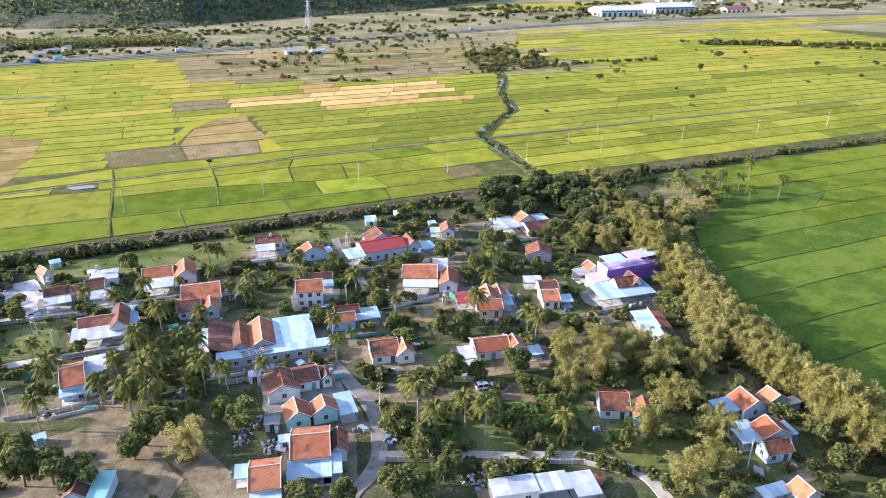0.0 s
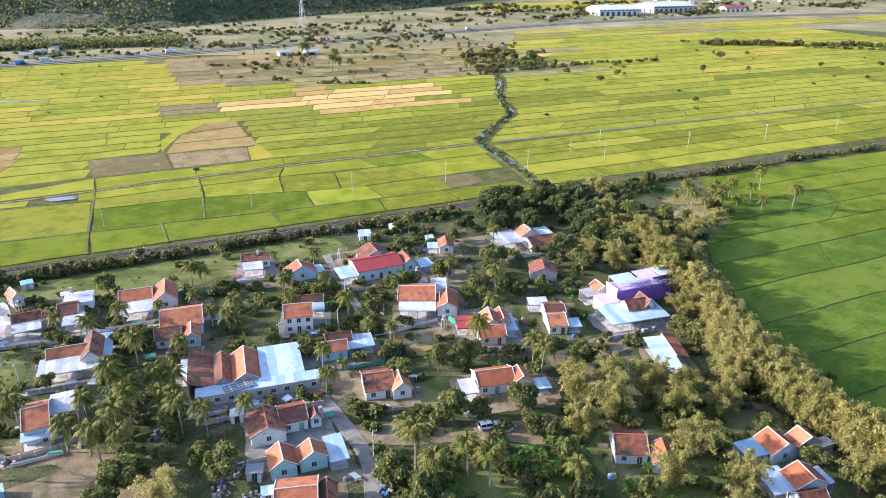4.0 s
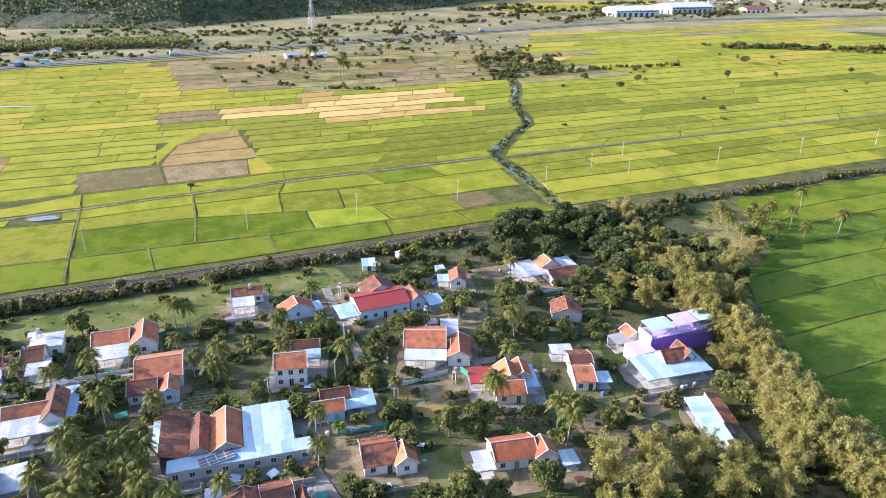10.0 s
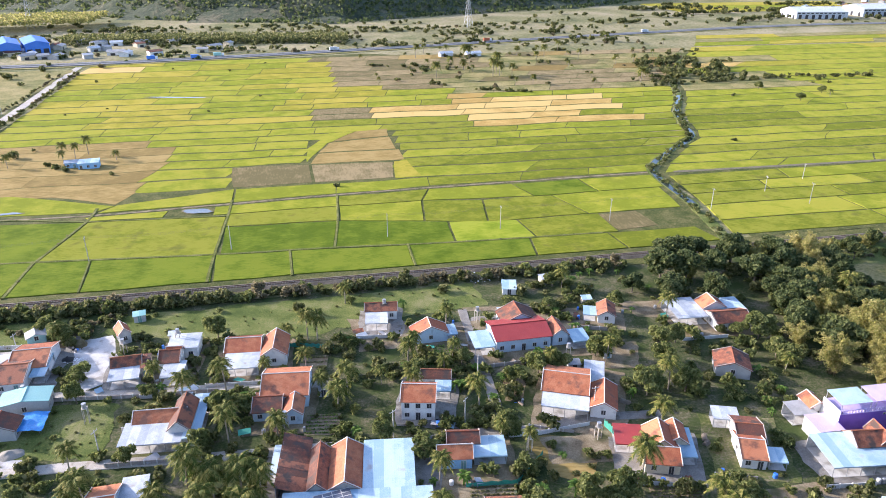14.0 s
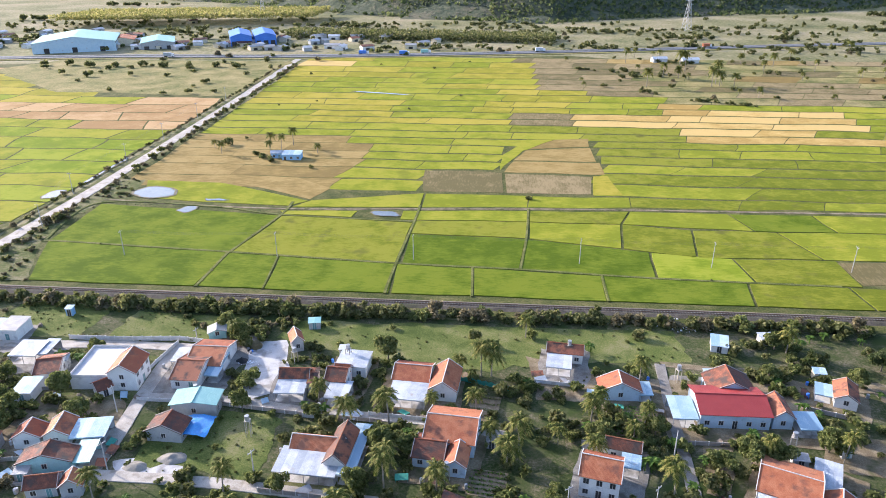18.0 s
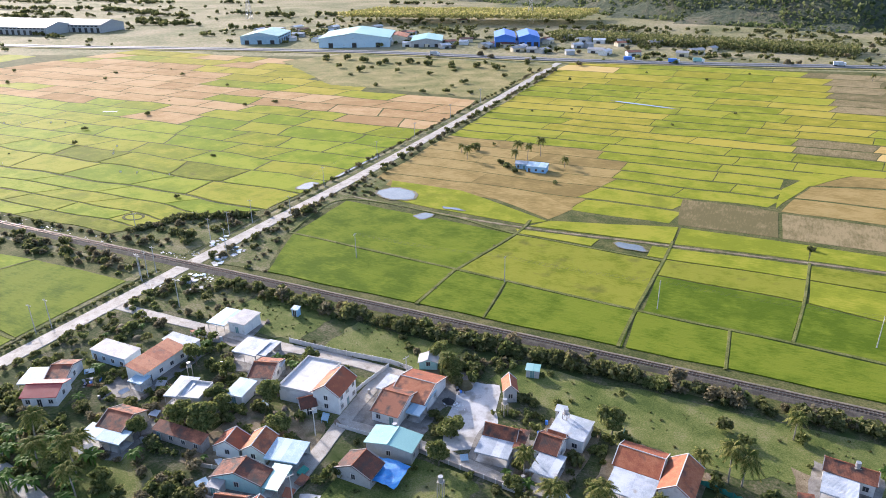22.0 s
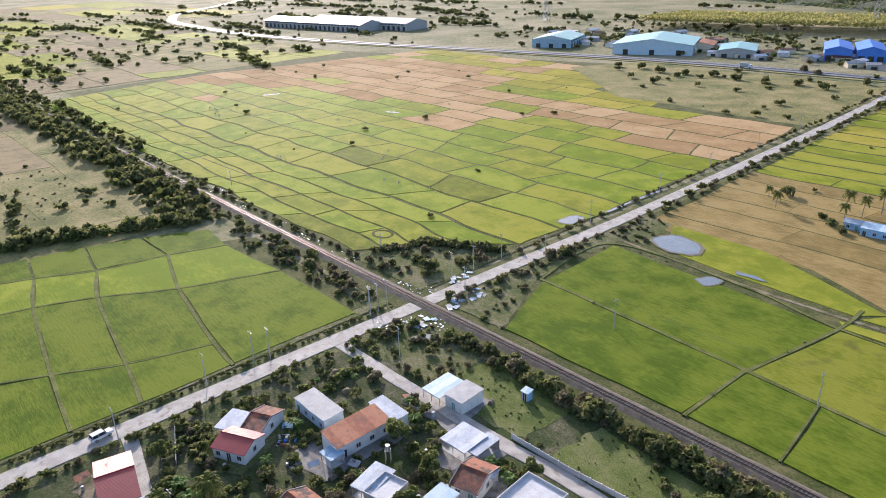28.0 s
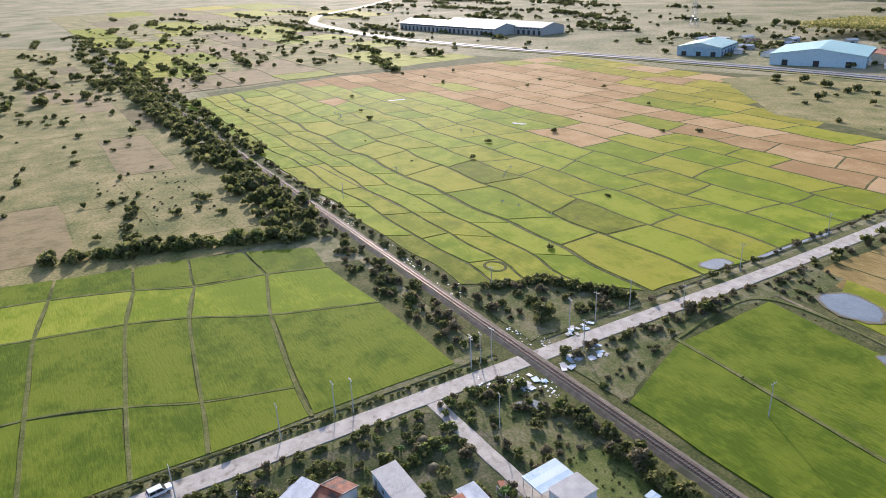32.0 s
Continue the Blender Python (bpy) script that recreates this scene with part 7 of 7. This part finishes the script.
def junk(x, y, n, seed, r):
    """A loose pile of scrap: boards, sheets, drums and boxes leaning on each other."""
    rnd = random.Random(seed)
    top = empty("scrap_pile", x * K, y * K, 0)
    tagged(top, "untidy pile of scrap boards, metal sheets and drums", "scrap pile", "scrap piles")
    for i in range(n):
        a, d = rnd.uniform(0, 6.3), r * rnd.random() ** .6
        w, l, hh = rnd.uniform(.12, .6), rnd.uniform(.3, 1.5), rnd.uniform(.05, .6)
        if rnd.random() < .2:
            ob = part("drum", tube(bmesh.new(), (0, 0, 0), (0, 0, .85), .29, .29, 10), M[rnd.choice(["steel", "g", "brick"])], top)
        else:
            ob = part(rnd.choice(["board", "sheet", "crate"]), boxm(-l / 2, l / 2, -w / 2, w / 2, 0, hh, .03), M[rnd.choice(["wood", "wood", "steel", "brick", "brick", "b", "tyre", "g", "bluepaint"])], top)
        ob.matrix_basis = pose(math.cos(a) * d, math.sin(a) * d, 0, rnd.uniform(-6, 6), rnd.uniform(-6, 6), rnd.uniform(0, 180))


for x, y, n, r in ((7.5, 106.6, 26, 3.2), (11.4, 102.4, 26, 2.6), (10.6, 110.3, 18, 2.4), (-24, 127.8, 16, 2.5), (-14, 128.2, 12, 2.2), (-37, 187.6, 14, 1.6), (-43.4, 180.8, 8, 1.4), (40, 80.5, 18, 2.2), (-104.8, 160.5, 16, 2.2), (-116.7, 179.7, 10, 1.4),
                   (30.6, 96.3, 14, 1.4), (-1, 124.6, 10, 2), (22, 121.4, 12, 2.5), (62, 195.5, 14, 2), (-56, 150.5, 10, 1.6), (-64, 160, 12, 2), (49.5, 151.5, 6, 1), (70, 126.5, 6, 1), (94, 70, 8, 1.4), (-24, 180, 8, 1.2), (-98, 158, 10, 1.5), (33, 148.6, 6, 1)):
    junk(x, y, n, int(abs(x) * 5 + y), r)


def haystack(x, y, r, h):
    bm = bmesh.new()
    bmesh.ops.create_icosphere(bm, subdivisions=3, radius=1)
    for v in bm.verts:
        k = 1 + .18 * noise.noise((v.co.x * 2 + x, v.co.y * 2 + y, v.co.z * 2))
        v.co = Vector((v.co.x * r * k, v.co.y * r * k, max(-.1, v.co.z) * h * k))
    ob = new("straw_heap", mesh_of("straw_heap", bm, M["dryleaf"], True))
    ob.location = (x * K, y * K, 0)
    tagged(ob, "rounded heap of dry straw in a yard", "straw heap", "straw heaps")


for x, y, r, h in ((-36.8, 188.9, 1.6, 1.9), (-43.2, 183.6, 1.7, 1.4), (51, 100.8, 1.5, 1.6), (58, 172, 1.2, 1.2), (-116.5, 178.5, 1.5, 1.1), (-109.5, 176.5, 1.3, .9)):
    haystack(x, y, r, h)
house(-83.9 * K, 199.3 * K, 4, [("F0", "l", 0, 0, 2.2, 2.0, 2.3, 2.6)], 6, "tiny pale blue outhouse in the grass")
house(-26.4 * K, 198 * K, 10, [("F0", "t", 0, 0, 3.4, 2.6, 2.1, 2.5)], 3, "small shed with teal sheet roof")
house(-24.6 * K, 118.8 * K, 10, [("F0", "l", 0, 0, 2.6, 2.4, 1.7, 1.9)], 6, "low blue-walled shed in a bare yard")
car(52.8, 103.6, -8)
# field hut
house(-68 * K, 326 * K, 5, [("F0", "l", 0, 0, 9, 6, 3.0, 3.5), ("Gx", "w", -8, 2, 5, 4, 2.8, 3.6)], 6, "lone blue-painted farm hut among bare plots")
plant_all("palm", [(-76, 338, .8), (-82, 342, .8), (-73, 345, .8), (-98, 330, .7), (-104, 338, .6), (-60, 334, .7), (-78, 330, .7)])
plant_all("bush", [(-75, 322, 1.2), (-80, 326, 1.2), (-84, 330, 1), (-100, 344, 1.5), (23, 285, .8)])

# lean-to sheds and sand in the yards
for x, y, rz, m, w, d, wl, lb in ((55.2, 184.4, 4, "l", 2.6, 2.2, 0, "small pale blue shed beside the red-roofed house"), (70.6, 199.2, 8, "w", 3.6, 3.0, 3, "low shed with white sheet roof near the railway"), (76.6, 186.4, -6, "l", 3.0, 2.6, 2, "lean-to with pale blue sheet roof"),
                                  (8.6, 111.6, -8, "w", 2.6, 2.2, 3, "low white-roofed shed among scrap"), (12.6, 107.4, -14, "g", 3.4, 2.6, 3, "grey sheet-roofed workshop among scrap"), (13.6, 101.6, -10, "l", 2.6, 2.4, 0, "pale blue lean-to beside scrap piles"), (72, 163.4, 6, "w", 2.4, 2.0, 1, "small white garden shed in a bare yard"), (63.6, 160.4, -5, "g", 3.2, 2.4, 3, "grey sheet-roofed outhouse behind a house"), (12.4, 123.6, -10, "w", 3.0, 2.6, 1, "white-roofed shed under palms"),
                                  (13.6, 161.2, -6, "g", 2.4, 2.4, 3, "grey outhouse beside a kitchen plot"), (-17.6, 187.6, 2, "w", 2.4, 2.2, 3, "small washhouse with white sheet roof"), (-43.6, 186.2, 8, "w", 2.6, 2.2, 1, "white-roofed lean-to by a bare yard"), (-61, 147.2, 8, "g", 3.0, 2.4, 3, "grey sheet shed near the lane")):
    house(x * K, y * K, rz, [("F0", m, 0, 0, w, d, 2.0, 2.3)], wl, lb)


def sand_heap(x, y, r, h, m, lb, nm):
    bm = bmesh.new()
    bmesh.ops.create_circle(bm, cap_ends=True, segments=22, radius=1)
    bmesh.ops.poke(bm, faces=bm.faces[:])
    bmesh.ops.subdivide_edges(bm, edges=bm.edges[:], cuts=4, use_grid_fill=True)
    for v in bm.verts:
        d = min(1, v.co.length)
        z = h * (1 - d) ** .9 * (1 + .4 * noise.noise((v.co.x * 2 + x, v.co.y * 2, 3))) + .12 * noise.noise((v.co.x * 6, v.co.y * 6 + y, 5)) * (1 - d)
        k = 1 + .25 * noise.noise((v.co.x * 1.3 + x, v.co.y * 1.3 + y, 8))
        v.co = Vector((v.co.x * r * k, v.co.y * r * .7 * k, max(z, 0)))
    ob = new(nm, mesh_of(nm, bm, m, True))
    ob.location = (x * K, y * K, .06)
    tagged(ob, lb, "heap", "heaps in yards")


sand_heap(-44.4, 151.2, 2.4, .9, M["sand"], "heap of pale building sand in a yard", "sand_mound")
sand_heap(-39.2, 153.6, 2.8, 1.0, M["sand"], "broad heap of pale building sand in a yard", "sand_mound")
sand_heap(-37.3, 189.4, 1.9, 1.3, M["concrete"], "heap of grey rubble beside a yard", "rubble_mound")
sand_heap(-37.9, 183.4, 1.6, 1.2, M["tyre"], "dark mound of ash in a yard", "ash_mound")
sand_heap(66.5, 161.4, 1.5, .7, M["yard"], "low heap of earth in a yard", "earth_mound")


def solar(x, y, z, rz, n):
    top = empty("solar_rack", x, y, z, rz)
    tagged(top, "row of grey roof panels in white frames on metal roof", "roof panel")
    for i in range(n):
        p = part("panel", boxm(-n * .85 + i * 1.7 + .06, -n * .85 + (i + 1) * 1.7 - .06, -1.4, 1.4, .02, .08), M["solar"], top)
        for yy in (-1.45, -.5, .45, 1.4):
            part("frame", boxm(-n * .85 + i * 1.7, -n * .85 + (i + 1) * 1.7, yy - .05, yy + .05, .03, .12), M["trim"], p)
        part("frame", boxm(-n * .85 + i * 1.7 - .05, -n * .85 + i * 1.7 + .05, -1.45, 1.45, .03, .13), M["trim"], p)


solar(16.6, 156.7, 3.12, 9.5, 4)
# ---- far works, warehouses and hills ----
def works(x, y, rz, w, d, h, rise, m, wm, lb):
    top = empty("factory_hall", x * K, y * K, 0, rz)
    tagged(top, lb, "warehouse", "factory halls")
    part("wall", boxm(-w / 2, w / 2, -d / 2, d / 2, 0, h), wm, top)
    for s in (-1, 1):
        poly = [(-w / 2 - .5, s * (d / 2 + .5), h), (w / 2 + .5, s * (d / 2 + .5), h), (w / 2 + .5, 0, h + rise), (-w / 2 - .5, 0, h + rise)]
        part("roof_slope", hull_slab(poly if s < 0 else poly[::-1], .2), M[m], top)
    for s in (-1, 1):
        v = [(s * w / 2, -d / 2, h - .2), (s * w / 2, d / 2, h - .2), (s * w / 2, 0, h + rise - .2)]
        raw("gable_wall", v, [(0, 1, 2) if s > 0 else (2, 1, 0)], wm, top)
    for i in range(int(w / 9)):
        dr = part("door", boxm(-w / 2 + 3 + i * 9, -w / 2 + 7 + i * 9, -d / 2 - .1, -d / 2 + .1, 0, h * .6), M["dark"], top)
    if 30 < w < 100:
        for y in (-d / 3, 0, d / 3):
            part("door", boxm(-w / 2 - .1, -w / 2 + .1, y - 2.2, y + 2.2, 0, h * .5), M["dark"], top)
    for i in range(int(w / 6) if w > 20 else 0):
        part("window", boxm(-w / 2 + 1 + i * 6, -w / 2 + 5 + i * 6, -d / 2 - .06, -d / 2 + .1, h * .75, h * .88), M["glass"], top)


works(-325, 618, 114, 64, 70, 9, 5, "t", M["l"], "wide factory hall with pale teal metal roof")
works(-206, 655, 112, 50, 20, 9, 3, "bluepaint", M["bluepaint"], "blue metal factory hall beside the highway")
works(-188, 662, 112, 50, 20, 9, 3, "bluepaint", M["bluepaint"], "blue metal factory hall beside the highway")
works(-266, 632, 114, 46, 30, 6, 2.5, "t", WALLS[3], "low teal-roofed works building")
works(-412, 604, 112, 50, 40, 8, 4, "t", M["l"], "pale teal-roofed factory hall")
works(-740, 575, 8, 200, 40, 9, 5, "t", WALLS[3], "very long grey factory hall with pale teal roof")
works(-700, 610, 8, 190, 40, 9, 5, "g", WALLS[3], "very long grey factory hall beside the far road")
works(-300, 640, 112, 30, 24, 6, 2.5, "o", WALLS[2], "small works building with orange roof")
works(585, 785, -8, 70, 45, 9, 5, "w", M["w"], "white warehouse beside the far highway")
works(680, 800, -5, 75, 50, 10, 5, "w", M["w"], "large white warehouse with bright metal roof")
works(770, 770, -5, 40, 18, 6, 3, "r", WALLS[1], "low red-roofed roadside building")
works(120, 575, 12, 12, 6, 3.2, 1.5, "w", WALLS[1], "small white farm building on the dry plain")
works(140, 572, 12, 14, 6, 3.2, 1.5, "w", WALLS[1], "small white farm building on the dry plain")
for i in range(64):
    x, y = srnd.uniform(-470, -40), 612 + abs(srnd.gauss(0, 55))
    works(x, y, srnd.uniform(0, 90), srnd.uniform(7, 15), srnd.uniform(6, 9), 3.4, 1.4, srnd.choice(["w", "g", "b", "g", "c"]), WALLS[srnd.randrange(1, 4)], "small roadside building across the highway")
for i in range(60):
    x, y = srnd.uniform(640, 1500), srnd.uniform(880, 1250)
    works(x, y, srnd.uniform(0, 90), srnd.uniform(8, 18), srnd.uniform(7, 10), 4, 1.8, srnd.choice(["o", "b", "r", "w", "o"]), WALLS[srnd.randrange(4)], "small town house in the distance")

vs, fs = [], []
NX, NY = 90, 26
for j in range(NY):
    for i in range(NX):
        x, y = -1300 + i * 26, 800 + j * 42
        edge = 815 + 40 * noise.noise((x * .004, 0, 0)) + abs(x - 60) * .55
        t = max(0.0, (y - edge) / 700)
        z = min(260, 330 * t ** .8) * (.75 + .5 * noise.noise((x * .004, y * .004, 2))) + 14 * noise.noise((x * .02, y * .02, 4)) * min(1, t * 6)
        vs.append((x * K, y * K, max(z, -2) if t > 0 else -2))
        if i and j:
            o = j * NX + i
            fs.append((o - NX - 1, o - NX, o, o - 1))
tagged(raw("hill", vs, fs, M["hill"], None, True), "dark wooded hillside rising beyond the plain", "hill", kind="structure")
rnd = random.Random(5)
pts = []
for _ in range(42000):
    x, y = rnd.uniform(-700, 600), rnd.uniform(800, 1250)
    edge = 815 + 40 * noise.noise((x * .004, 0, 0)) + abs(x - 60) * .55
    t = (y - edge) / 700
    if t > -.03:
        t = max(t, 0)
        z = min(260, 330 * t ** .8) * (.75 + .5 * noise.noise((x * .004, y * .004, 2))) + 14 * noise.noise((x * .02, y * .02, 4)) * min(1, t * 6)
        pts.append((Vector((x * K, y * K, z + rnd.uniform(.5, 4))), Vector((0, -.3, .6))))
vs, fs = leaf_quads(pts, 2.6, rnd)
tagged(raw("hill_forest", vs, fs, M["leafdark"]), "scrubby forest covering the hillside", "forest", kind="stuff")
# young plantation rows at the foot of the hill
pts = []
for _ in range(16000):
    x, y = rnd.uniform(-430, -180), rnd.uniform(770, 850)
    pts.append((Vector((x * K, (y + .2 * x + 60) * K, rnd.uniform(.5, 6) + 8)), Vector((0, -.3, .6))))
vs, fs = leaf_quads(pts, 1.3, rnd)
tagged(raw("tree_plantation", vs, fs, M["bamboo"]), "pale yellow-green tree plantation below the hill", "plantation", kind="stuff")
pts = []
for _ in range(9000):
    x, y = rnd.uniform(-180, 55), rnd.uniform(668, 706)
    pts.append((Vector((x * K, (y - .12 * x) * K, rnd.uniform(.5, 7))), Vector((0, -.3, .6))))
vs, fs = leaf_quads(pts, 1.2, rnd)
tagged(raw("timber_plantation", vs, fs, M["bushleaf"]), "grey-green timber plantation beyond the highway", "plantation", kind="stuff")
for p in PROTO.values():
    for ob in p:
        for o in (*ob.children_recursive, ob):
            bpy.data.objects.remove(o)
for ob in (pole8, pole5):
    for o in (*ob.children_recursive, ob):
        bpy.data.objects.remove(o)
